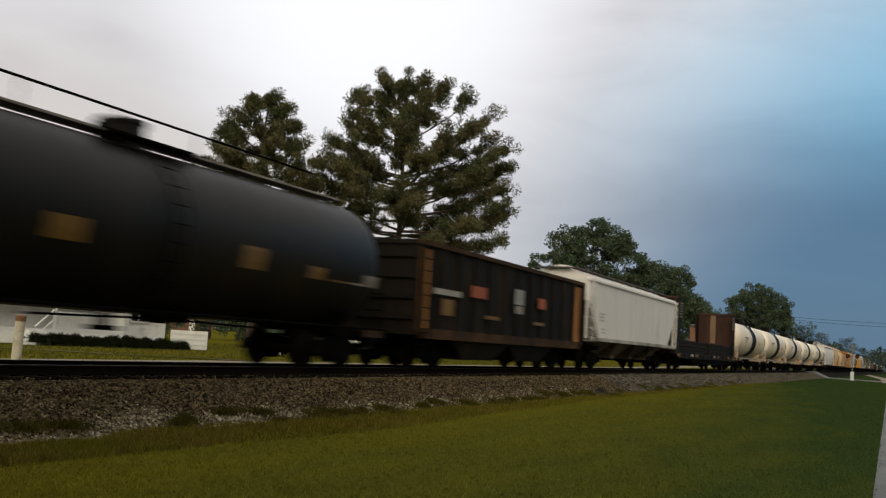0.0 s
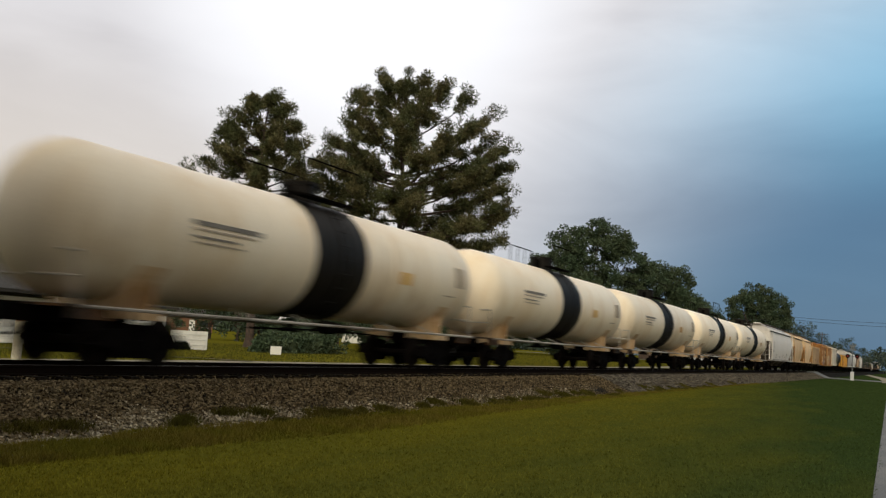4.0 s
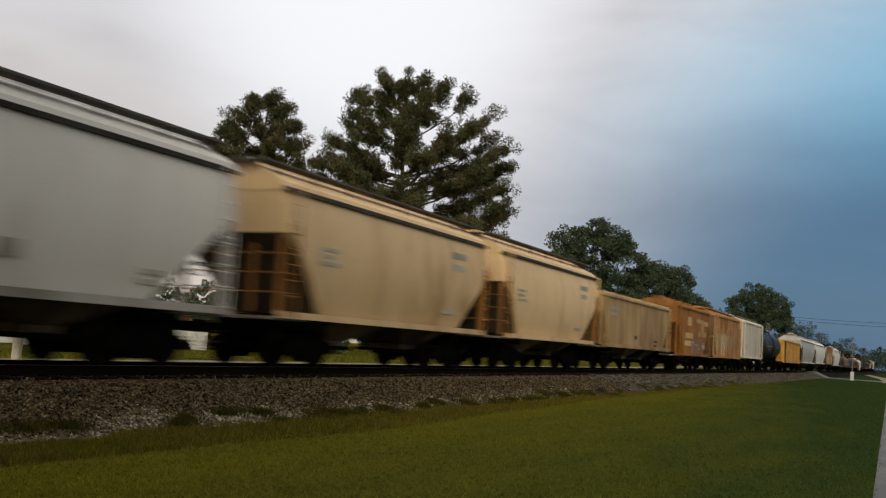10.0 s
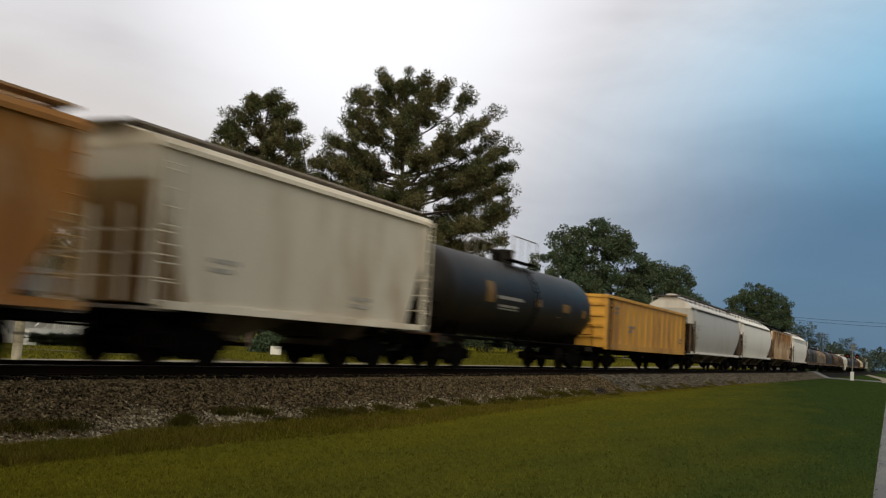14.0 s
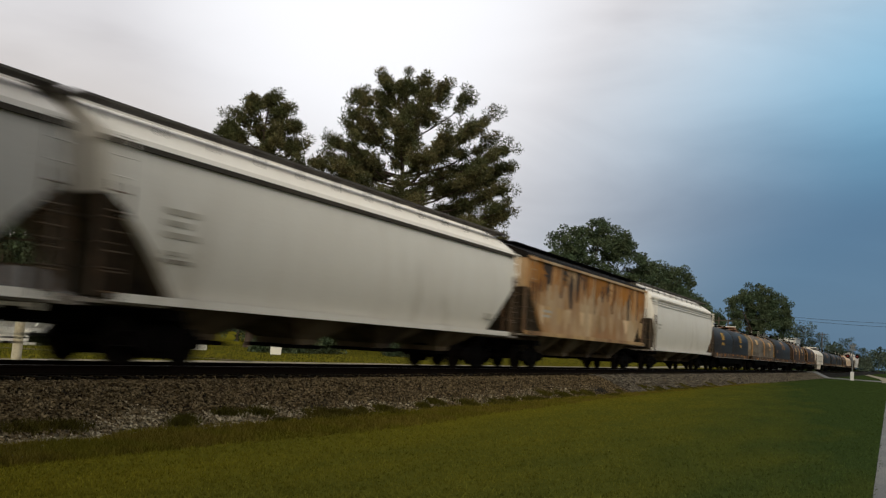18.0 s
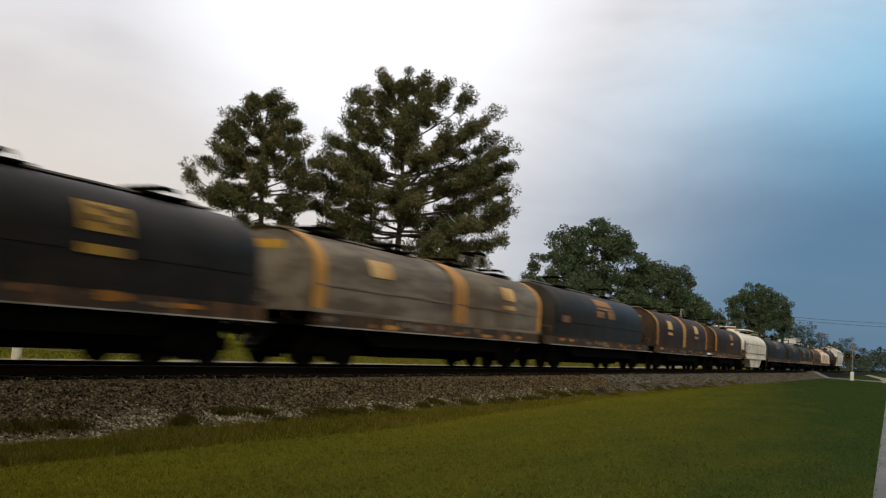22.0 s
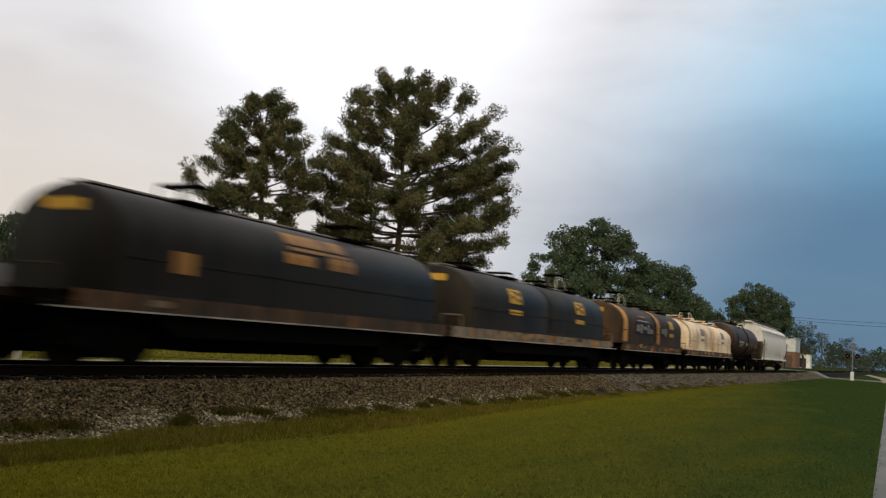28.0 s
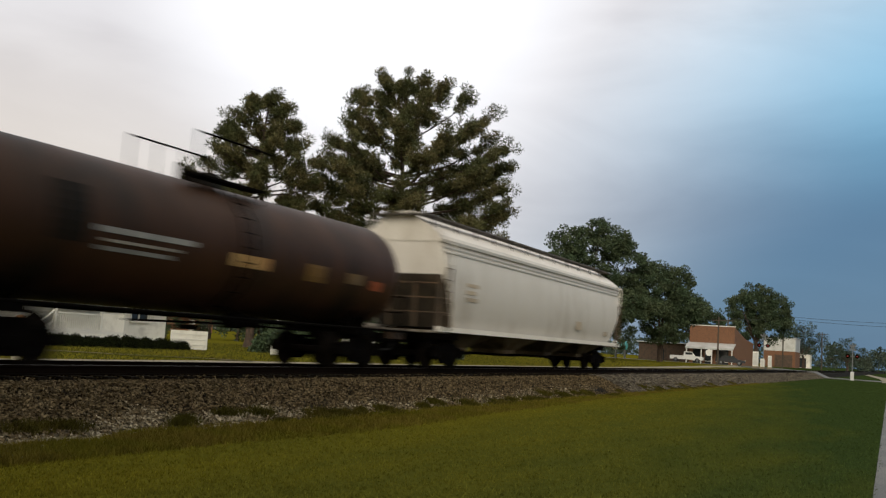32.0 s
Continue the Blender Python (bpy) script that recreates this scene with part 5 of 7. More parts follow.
    covered_hopper(174.0, 195.3, 174.8, 194.4, "light grey long covered hopper car with dark roof edge", "hop_grey", end_mat="hop_grey", eave=4.12, top=4.80, floor=1.25, bays=4, trim="trim_dark", hatches=6,
                   marks=lines(-7.9) + ((-5.2, 1.75, (0.7, 0.7), 0.14, "letter_soft"), (-2.0, 1.55, (0.8,), 0.12, "letter_soft"), (0.6, 1.8, (0.9, 0.5), 0.1, "letter_soft"), (2.8, 1.6, (0.6,), 0.12, "letter_soft"), (4.0, 1.9, (0.5,), 0.3, "letter_soft"), (7.2, 1.8, (0.7, 0.7), 0.1, "letter_soft")))
    for a, b, c, d in ((195.3, 208.7, 196.2, 207.8), (208.7, 221.0, 209.3, 220.5)):
        covered_hopper(a, b, c, d, "tan short covered hopper car with rusty ends", "hop_tan", end_mat="gon_end", eave=4.10, top=4.77, floor=1.28, bays=2, trim="trim_dark", hatches=3, cut=1.8, sill="hop_tan",
                       marks=((3.0, 3.55, (1.0, 0.8), 0.2, "letter_soft"), (-4.4, 2.9, (0.8, 0.6, 0.9), 0.09, "letter_soft"), (2.6, 1.75, (0.7,), 0.1, "letter_soft")))
    covered_hopper(221.0, 236.4, 221.5, 235.2, "low dirty tan covered hopper car streaked with rust", "hop_dirty", eave=3.53, top=3.74, floor=1.25, bays=3, curved=False, hatches=4, waist=2.7, cut=1.3, slope_mat="hop_dirty", end_mat="hop_dirty",
                   marks=((-5.6, 3.0, (1.6, 1.2), 0.14, "letter_soft"), (3.2, 1.6, (0.8, 0.6), 0.12, "sill_rust"), (-1.0, 1.7, (0.5,), 0.2, "sill_rust")), sill="hop_dirty")
    car = covered_hopper(236.4, 249.1, 237.6, 247.9, "rust-red covered hopper car with faded block lettering", "rust_red", eave=3.98, top=4.45, floor=1.1, bays=2, curved=False, hatches=6, round_hatch=True, cut=2.0, waist=3.0,
                         sill="rust_red", board="sill_rust", slope_mat="rust_red", end_mat="rust_red")
    for k, (x0, x1, z0, z1) in enumerate(((-2.2, -1.1, 2.92, 3.47), (-2.9, -0.6, 2.1, 2.45), (-3.05, -1.15, 1.6, 1.93), (0.6, 2.4, 3.2, 3.48), (3.1, 4.6, 3.1, 3.4), (2.05, 3.15, 2.66, 3.46), (1.2, 4.0, 2.3, 2.65))):
        part("block_lettering", box(BM(), ((x0 + x1) / 2, -1.512 - 0.001 * k, (z0 + z1) / 2), (x1 - x0, 0.01, z1 - z0)), "mark_cream", car, "faded cream block letter")
    part("paint_patch", box(BM(), (0.55, -1.509, 1.6), (3.1, 0.01, 0.9)), "patch_lilac", car, "pale lilac-grey touch-up patch")
    for k, (x, z, w, h) in enumerate(((3.1, 1.88, 0.95, 0.07), (2.85, 1.66, 0.4, 0.28), (3.4, 1.66, 0.35, 0.20), (3.1, 1.48, 0.8, 0.06), (-0.5, 1.86, 0.7, 0.06), (0.6, 1.72, 0.9, 0.06), (1.5, 1.5, 0.6, 0.14))):
        part("graffiti", box(BM(), (x, -1.5155 - 0.001 * k, z), (w, 0.01, h)), "mark_pale", car, "pale spray paint")
    car = covered_hopper(249.1, 262.6, 250.3, 261.7, "orange covered hopper car badly stained with rust", "rust_orange", eave=4.08, top=4.58, floor=1.12, bays=2, curved=False, hatches=3, board="rust_orange", cut=1.1, waist=2.6, sill="rust_orange", end_mat="hop_dirty", slope_mat="hop_dirty", end_face="bay_grime",
                         marks=((-3.0, 2.1, (1.6, 1.2), 0.16, "letter_soft"),))
    streaks(car, -5.0, 3.6, 2.75, -1.504, 11, 72, (1.0, 1.6), mats=("hop_dirty", "stain"), wide=(0.6, 1.5))
    streaks(car, -5.3, 5.3, 4.0, -1.508, 22, 73, (0.4, 1.5), mats=("rust_bright", "rust_orange"), wide=(0.15, 0.7))
    covered_hopper(262.6, 275.2, 263.5, 274.9, "dusty cream short covered hopper car", "hop_cream", end_mat="hop_cream", slope_mat="hop_dirty", sill="hop_cream", eave=4.24, top=4.68, floor=1.26, bays=2, curved=False, cut=1.1, waist=3.6, board="grate", hatches=3, marks=((1.5, 1.8, (1.0, 0.9), 0.1, "letter_soft"), (-4.0, 2.2, (0.9, 0.7), 0.1, "letter_soft")))
    tank_car(275.2, 292.9, 16.0, "black tank car with small orange placards and pale lettering", "black_tank", top=4.05, dia=2.9, walkway="steel_black",
             placards=((-4.6, -3.9, .17, .30, "placard_dim"), (-3.6, -1.2, .20, .22, "letter_dim"), (-3.4, -1.6, .15, .165, "letter_dim"), (-3.4, -1.6, .12, .13, "letter_dim"), (0.2, 0.8, .19, .24, "placard_dim"), (2.6, 3.3, .09, .13, "placard_dim"),
                       (3.3, 4.2, .18, .24, "placard_dim"), (5.9, 6.5, .16, .22, "placard_dim"), (6.9, 7.4, .13, .17, "placard_dim")))
    car, mid, W = gondola(292.9, 312.2, 293.4, 311.1, "ochre-yellow open gondola car with ribbed sides", "yellow", 3.5, 1.08, 15, name="gondola_car", flange="yellow", rib=0.055)
    bars(car, mid - 7.6, 3.0, (0.8, 0.6), -W - 0.085, 0.12, 0.1)
    bars(car, mid - 4.9, 2.2, (1.2, 0.8), -W - 0.085, 0.12, 0.1)
    bars(car, mid + 6.9, 1.9, (0.9, 0.7), -W - 0.085, 0.10, 0.1)
    covered_hopper(312.2, 333.2, 313.3, 332.8, "silver-grey long pellet hopper car with dark roof line", "hop_silver", eave=4.08, top=4.85, floor=1.25, bays=4, trim="trim_dark", roof="hop_grey", hatches=6, sill="hop_white", marks=lines(-8.4))
    covered_hopper(333.2, 353.7, 333.6, 353.3, "white long pellet hopper car with dark roof line", "hop_white", eave=4.06, top=4.88, floor=1.32, bays=4, trim="trim_dark", hatches=6, sill="hop_white", marks=lines(-8.3) + ((7.2, 1.8, (0.7,), 0.2, "letter_soft"),))
    car = covered_hopper(353.7, 373.0, 354.5, 372.1, "cream covered hopper car streaked with orange rust", "rust_streak", curved=False, eave=4.2, top=4.74, floor=1.45, bays=4, hatches=6, cut=1.9, sill="hop_dirty", board="steel_black", roof="gon_brown", marks=((-7.0, 2.3, (1.0, 0.8), 0.1, "letter_soft"),))
    streaks(car, -8.6, 8.6, 4.18, -1.503, 60, 71, (0.7, 1.85), mats=("rust_bright", "rust_bright", "rust_orange", "rust_red", "sill_rust"), wide=(0.3, 1.0))
    streaks(car, -8.0, 8.0, 2.5, -1.507, 16, 74, (0.5, 0.95), mats=("hop_dirty", "stain"), wide=(0.5, 1.3))
    covered_hopper(373.0, 392.3, 373.9, 391.8, "clean off-white long pellet hopper car", "hop_white", eave=4.02, top=4.80, floor=1.26, cut=1.15, waist=2.9, bays=4, hatches=6, sill="hop_white", double_line=True, trim="letter_soft", marks=((-7.9, 2.6, (0.8, 0.6), 0.1, "letter_soft"),))
    worn = lambda x: ((x + 0.18, x + 0.48, .21, .25, "hood_dark"), (x + 0.62, x + 1.0, .26, .30, "sill_rust"), (x + 0.25, x + 0.55, .285, .315, "sill_rust"), (x + 0.7, x + 0.95, .185, .22, "sill_rust"))
    pair = lambda x, y: tuple(m for a in (x, y) for m in ((a, a + 1.15, .16, .34, "mark_yellow"), (a, a + 1.15, .10, .125, "mark_yellow")) + worn(a))
    badge = ((-1.1, 1.5, .33, .46, "mark_orange"), (-1.3, -0.1, .17, .25, "mark_orange"), (0.5, 1.7, .17, .27, "mark_orange"), (-1.1, 1.6, .275, .305, "mark_orange"))
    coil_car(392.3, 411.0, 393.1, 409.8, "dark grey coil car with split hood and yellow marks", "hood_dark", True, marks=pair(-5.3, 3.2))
    coil_car(411.0, 428.0, 411.9, 427.6, "weathered pale grey coil car hood with ochre bands", "hood_grey", True, bands=((-0.97, 0.5), (0.06, 0.9), (0.97, 0.4)),
             marks=((4.0, 5.1, .18, .34, "mark_cream"), (4.0, 5.1, .12, .14, "mark_cream"), (-5.2, -4.0, .18, .34, "mark_cream")), bail=4.5)
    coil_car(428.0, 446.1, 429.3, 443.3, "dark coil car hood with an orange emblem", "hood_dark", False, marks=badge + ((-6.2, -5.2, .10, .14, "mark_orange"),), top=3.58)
    coil_car(446.1, 463.0, 446.6, 461.5, "brown coil car hood ringed by ochre bands", "hood_brown", True, bands=((-0.97, 0.5), (0.0, 0.9), (0.97, 0.4)),
             marks=((-4.6, -3.4, .18, .34, "mark_cream"), (-4.6, -3.4, .12, .14, "mark_cream"), (3.2, 4.3, .18, .34, "mark_cream"), (3.2, 4.3, .12, .14, "mark_cream")), top=3.54, bail=4.5)
    coil_car(463.0, 477.6, 464.9, 477.2, "grey-brown coil car hood with ochre end bands", "hood_brown", False, bands=((-0.95, 0.6), (0.97, 0.4)), marks=((0.6, 1.8, .18, .34, "mark_yellow"), (0.6, 1.8, .11, .135, "mark_yellow")))
    airslide(477.6, 494.0, 478.0, 493.5)
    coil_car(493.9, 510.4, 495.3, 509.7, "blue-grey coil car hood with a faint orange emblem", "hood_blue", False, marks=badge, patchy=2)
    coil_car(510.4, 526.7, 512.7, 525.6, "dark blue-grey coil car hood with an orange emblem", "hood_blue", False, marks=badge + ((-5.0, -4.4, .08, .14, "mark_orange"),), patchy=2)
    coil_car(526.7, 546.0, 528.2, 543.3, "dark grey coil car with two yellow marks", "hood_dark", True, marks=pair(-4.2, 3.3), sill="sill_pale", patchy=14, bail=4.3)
    coil_car(546.0, 561.0, 546.4, 560.4, "brown coil car hood with ochre bands and pale graffiti", "hood_brown", True, bands=((-0.90, 0.8), (0.1, 0.7)),
             marks=((-4.3, -0.5, .09, .205, "black_band"), (-4.1, -3.5, .11, .17, "mark_grey"), (-3.3, -2.9, .10, .185, "mark_grey"), (-2.7, -2.0, .13, .155, "mark_grey"), (-1.8, -1.5, .10, .19, "mark_grey"), (-1.3, -0.7, .105, .14, "mark_grey"),
                    (-4.0, -1.6, .228, .243, "mark_white"), (-3.6, -2.0, .30, .335, "mark_orange"), (1.2, 2.8, .09, .19, "black_band"), (1.4, 1.9, .12, .165, "mark_grey"), (2.1, 2.6, .10, .18, "mark_grey"), (3.4, 4.5, .18, .34, "mark_yellow"), (3.4, 4.5, .10, .13, "mark_yellow")), belly=0.78, bail=-3.3)
    coil_car(561.0, 579.5, 562.8, 579.1, "cream coil car with twin rust-stained hoods", "hood_cream", True, bands=((-0.99, 0.2), (0.03, 0.35)),
             marks=((-4.4, -3.0, .17, .33, "mark_grey"), (-4.4, -3.0, .11, .13, "mark_grey"), (3.6, 4.8, .17, .33, "mark_grey"), (3.6, 4.8, .11, .13, "mark_grey")), band_mat="stain", end_mark="mark_faint", top_mat="hood_cream", patchy=16, belly=0.88, bail=-2.7)
    tank_car(579.5, 596.2, 15.2, "oxide-brown tank car with pale lettering and placards", "brown_tank", top=3.98, dia=2.85, walkway="steel_black", rail="steel_black", dome=0.16,
             placards=((-4.2, -1.6, .195, .215, "letter_pale"), (-4.0, -2.0, .165, .175, "letter_dim"), (-4.1, -2.2, .135, .15, "letter_pale"), (-0.4, 0.9, .15, .20, "mark_cream"), (2.4, 3.2, .13, .21, "placard_dim"), (4.2, 5.0, .15, .20, "placard_dim"), (5.4, 6.0, .12, .18, "mark_red"), (-5.2, -4.4, .15, .34, "gon_brown")))
    covered_hopper(596.2, 618.0, 597.3, 617.1, "white long pellet hopper car ending the train", "hop_grey", eave=3.92, top=4.72, floor=1.28, cut=1.2, waist=2.9, bays=4, hatches=6, double_line=True, sill="hop_white", trim="hop_silver",
                   marks=((-8.2, 2.7, (0.9, 0.7, 0.9), 0.12, "mark_faint"), (3.2, 1.9, (0.7,), 0.35, "mark_faint"), (7.4, 1.7, (0.6,), 0.2, "mark_faint")))


# ---------------------------------------------------------------- ground and track
def smooth(a, b, x):
    t = min(1.0, max(0.0, (x - a) / (b - a)))
    return t * t * (3 - 2 * t)


def ground_z(x, y):
    d = y - TRACK
    if d < 0:
        z = -0.9 + 0.35 * smooth(-3.0, -1.4, d)
    else:
        z = -0.55 + 0.13 * smooth(2.2, 4.5, d)
        z += 0.5 * smooth(70, 150, x) * smooth(4, 10, d)
    z += 0.03 * noise.noise(Vector((x * 0.15, y * 0.2, 0))) if abs(d) > 3.4 and y > 0.6 else 0
    return z


def road_edge(x):
    return 0.19 + 0.0151 * x


def build_ground():
    xs = [-600, -250, -100, -50, -25, -10] + list(np.arange(-4, 60, 1.0)) + list(np.arange(60, 180, 6.0)) + [200, 240, 300, 400, 600, 900, 1500, 2500]
    ys = [-1500, -600, -250, -100, -40, -15, -9, -8.0, -4, -1, 0.0, 0.2] + list(np.arange(1.0, 10.0, 1.0)) + list(np.arange(10, 19, 0.4)) + list(np.arange(19, 40, 1.5)) + [45, 55, 70, 90, 130, 200, 350, 700, 1500, 2500]
    bm = BM()
    grid = [[bm.verts.new((x, y, ground_z(x, y))) for y in ys] for x in xs]
    for a, b in zip(grid, grid[1:]):
        for k in range(len(ys) - 1):
            bm.faces.new((a[k], b[k], b[k + 1], a[k + 1]))
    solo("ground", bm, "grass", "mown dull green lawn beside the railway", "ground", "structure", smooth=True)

    # asphalt road behind the camera, level crossing, gravel lane beyond the track
    bm = BM()
    loft(bm, [[(x, road_edge(x) - 7.4, -0.885), (x, road_edge(x), -0.885), (x, road_edge(x), -1.1), (x, road_edge(x) - 7.4, -1.1)] for x in (-300, -20, 30, 80, 150, 320, 900)])
    bmesh.ops.recalc_face_normals(bm, faces=bm.faces)
    solo("road", bm, "asphalt", "grey asphalt road along the lawn", "road", "structure")
    bm = BM()
    for k, (y0, y1, z0, z1) in enumerate(((0.05, 10.9, -0.87, -0.80), (10.9, 12.7, -0.80, -0.02), (12.7, 15.9, -0.02, -0.02), (15.9, 19.0, -0.02, 0.10), (19.0, 60, 0.10, 0.12))):
        loft(bm, [[(151, y0, z0), (159, y0, z0), (159, y0, z0 - 0.3), (151, y0, z0 - 0.3)], [(151, y1, z1), (159, y1, z1), (159, y1, z1 - 0.3), (151, y1, z1 - 0.3)]])
    bmesh.ops.recalc_face_normals(bm, faces=bm.faces)
    solo("crossing_road", bm, "asphalt", "grey asphalt level crossing road", "road", "structure")
    bm = BM()
    rows = []
    for x in list(np.arange(-20, 152, 4.0)):
        w = 0.35 * noise.noise(Vector((x * 0.11, 3, 0)))
        rows.append([bm.verts.new((x, y, ground_z(x, y) + 0.012)) for y in (21.9 + w * 0.4, 22.4, 22.9, 23.4 + w * 0.5)])
    for a, b in zip(rows, rows[1:]):
        for k in range(3):
            bm.faces.new((a[k], b[k], b[k + 1], a[k + 1]))
    solo("gravel_lane", bm, "gravel_road", "pale gravel lane beside the track", "lane", "structure")
    bm = BM()
    rows = [[bm.verts.new((x, y + s * 1.1, -0.855)) for s in (-1, 1)] for x, y in ((140, 2.0), (165, 2.6), (195, 3.7), (250, 7.0), (330, 12.2), (420, 18.0))]
    for a, b in zip(rows, rows[1:]):
        bm.faces.new((a[0], b[0], b[1], a[1]))
    solo("side_path", bm, "gravel_road", "pale concrete path leading off the road", "path", "structure")
    # a worn drive from the lane to the house
    bm = BM()
    rows = []
    for k in range(13):
        f = k / 12
        x, y = 30.5 - 6.5 * f, 23.2 + 8.0 * f
        w = 0.55 + 0.15 * noise.noise(Vector((k * 0.7, 0, 0)))
        rows.append([bm.verts.new((x + s * w, y + s * w * 0.4, ground_z(x, y) + 0.03)) for s in (-1, 1)])
    for a, b in zip(rows, rows[1:]):
        bm.faces.new((a[0], b[0], b[1], a[1]))
    solo("dirt_drive", bm, "dirt_track", "worn dirt drive over the lawn", "drive", "structure")


def build_track():
    track = thing("railway_track", "single railway track on wooden sleepers and ballast", "railway track", kind="structure")
    prof = [(-3.35, -0.93), (-2.9, -0.74), (-2.3, -0.49), (-1.8, -0.29), (-1.32, -0.25), (-0.9, -0.20), (0, -0.19), (1.3, -0.185), (1.75, -0.22), (2.2, -0.40), (2.9, -0.55)]
    bm = BM()
    rows = []
    for x in list(np.arange(-20, 70, 0.8)) + list(np.arange(70, 300, 8)) + [400, 700, 1200]:
        rows.append([bm.verts.new((x, TRACK + y + (0.22 * noise.noise(Vector((x * 0.25, 1, 0))) if abs(y) > 2.5 else 0), z + 0.02 * noise.noise(Vector((x * 2, y * 2, 0))))) for y, z in prof])
    for a, b in zip(rows, rows[1:]):
        for k in range(len(prof) - 1):
            bm.faces.new((a[k], b[k], b[k + 1], a[k + 1]))
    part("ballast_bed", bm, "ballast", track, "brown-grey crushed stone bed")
    for s in (-1, 1):
        y = TRACK + s * 0.755
        bm = BM()
        pr = [(-0.07, -0.172), (-0.07, -0.16), (-0.012, -0.14), (-0.012, -0.05), (-0.035, -0.035), (-0.035, -0.002), (0.035, -0.002), (0.035, -0.035), (0.012, -0.05), (0.012, -0.14), (0.07, -0.16), (0.07, -0.172)]
        loft(bm, [[(x, y + a, z) for a, z in pr] for x in (-60, 0, 60, 1200)])
        bmesh.ops.recalc_face_normals(bm, faces=bm.faces)
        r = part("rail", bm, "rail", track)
        bm = BM()
        box(bm, (570, y, -0.0005), (1260, 0.05, 0.003))
        part("rail_head", bm, "rail_head", r)
    # sleepers: the nearest ones as parts, the rest joined
    bm = BM()
    box(bm, (0, 0, -0.265), (0.23, 2.6, 0.18))
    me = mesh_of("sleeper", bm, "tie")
    rnd = random.Random(2)
    n = 0
    x = 4.0
    while n < 150:
        o = part("sleeper", me, None, track)
        o.location = (x, TRACK + rnd.uniform(-0.03, 0.03), rnd.uniform(-0.01, 0.008))
        o.rotation_euler = (0, 0, rnd.uniform(-0.012, 0.012))
        x += 0.53
        n += 1
    bm = BM()
    while x < 240:
        box(bm, (x, TRACK, -0.265), (0.23, 2.6, 0.18))
        x += 0.53
    far = part("sleepers_far", bm, "tie", track)
    far["kind"] = "stuff"


def cloud_mesh(name, verts, faces, material):
    me = bpy.data.meshes.new(name)
    me.from_pydata(verts, [], faces)
    for k in (material if isinstance(material, (list, tuple)) else [material]):
        me.materials.append(M[k])
    return me


def stones(name, count, area, size, material, label, seed):
    rng = np.random.default_rng(seed)
    ico = np.array([(1, 1, 1), (-1, -1, 1), (-1, 1, -1), (1, -1, -1), (0, 0, 1.3), (0, 0, -1.3)], float) * 0.62
    tris = np.array([(0, 4, 3), (0, 2, 4), (1, 4, 2), (1, 3, 4), (0, 3, 5), (0, 5, 2), (1, 2, 5), (1, 5, 3)])
    pts = area(rng, count)
    V = np.repeat(ico[None], count, 0) * (1 + rng.uniform(-0.35, 0.35, (count, 6, 3)))
    ang = rng.uniform(0, math.tau, count)
    c, s = np.cos(ang), np.sin(ang)
    x, y = V[..., 0].copy(), V[..., 1].copy()
    V[..., 0], V[..., 1] = x * c[:, None] - y * s[:, None], x * s[:, None] + y * c[:, None]
    V *= (rng.uniform(size[0], size[1], count) * np.array(1.0))[:, None, None]
    V[..., 2] *= 0.8
    V += pts[:, None, :]
    F = (tris[None] + 6 * np.arange(count)[:, None, None]).reshape(-1, 3)
    me = cloud_mesh(name, V.reshape(-1, 3).tolist(), F.tolist(), material)
    return tagged(new(name, me), label, "gravel", kind="stuff")


def build_stones():
    prof_y = np.array([-3.6, -3.35, -2.9, -2.3, -1.8, -1.32, -0.9, 1.3])
    prof_z = np.array([-0.90, -0.90, -0.74, -0.49, -0.29, -0.25, -0.20, -0.19])

    def slope(rng, n):
        x = 6 + 150 * rng.random(n) ** 2.5
        y = rng.uniform(-3.35, -1.28, n)
        return np.stack([x, TRACK + y, np.interp(y, prof_y, prof_z) + 0.012], 1)

    def between(rng, n):
        x = 6 + 80 * rng.random(n) ** 2.0
        y = rng.uniform(-1.28, 1.3, n)
        return np.stack([x, TRACK + y, np.full(n, -0.195)], 1)

    def toe(rng, n):
        x = np.where(rng.random(n) < 0.72, rng.uniform(7.5, 16.0, n), 16 + 22 * rng.random(n) ** 1.5)
        line = np.interp(x, [7.5, 9.5, 12, 16, 22, 40], [-3.75, -3.60, -3.12, -3.10, -3.05, -2.8]) + 0.12 * np.sin(x * 1.7) + 0.08 * np.sin(x * 4.1 + 1)
        y = line + rng.normal(0, 1, n) * np.interp(x, [7.5, 11, 16, 40], [0.34, 0.20, 0.12, 0.2])
        return np.stack([x, TRACK + y, np.interp(y, prof_y, prof_z) + 0.014], 1)

    stones("ballast_stones", 120000, slope, (0.018, 0.041), "stone", "crushed brown-grey granite ballast stones", 3)
    def far_slope(rng, n):
        x = 42 + 120 * rng.random(n) ** 1.4
        y = rng.uniform(-3.35, -1.28, n)
        return np.stack([x, TRACK + y, np.interp(y, prof_y, prof_z) + 0.01], 1)

    stones("far_ballast_stones", 26000, far_slope, (0.045, 0.09), "stone_far", "crushed grey ballast stones farther along the track", 6)
    stones("track_stones", 9000, between, (0.022, 0.042), "stone", "ballast stones between the sleepers", 4)
    stones("toe_stones", 7600, toe, (0.02, 0.042), "stone_pale", "scattered pale stones at the ballast foot", 5)


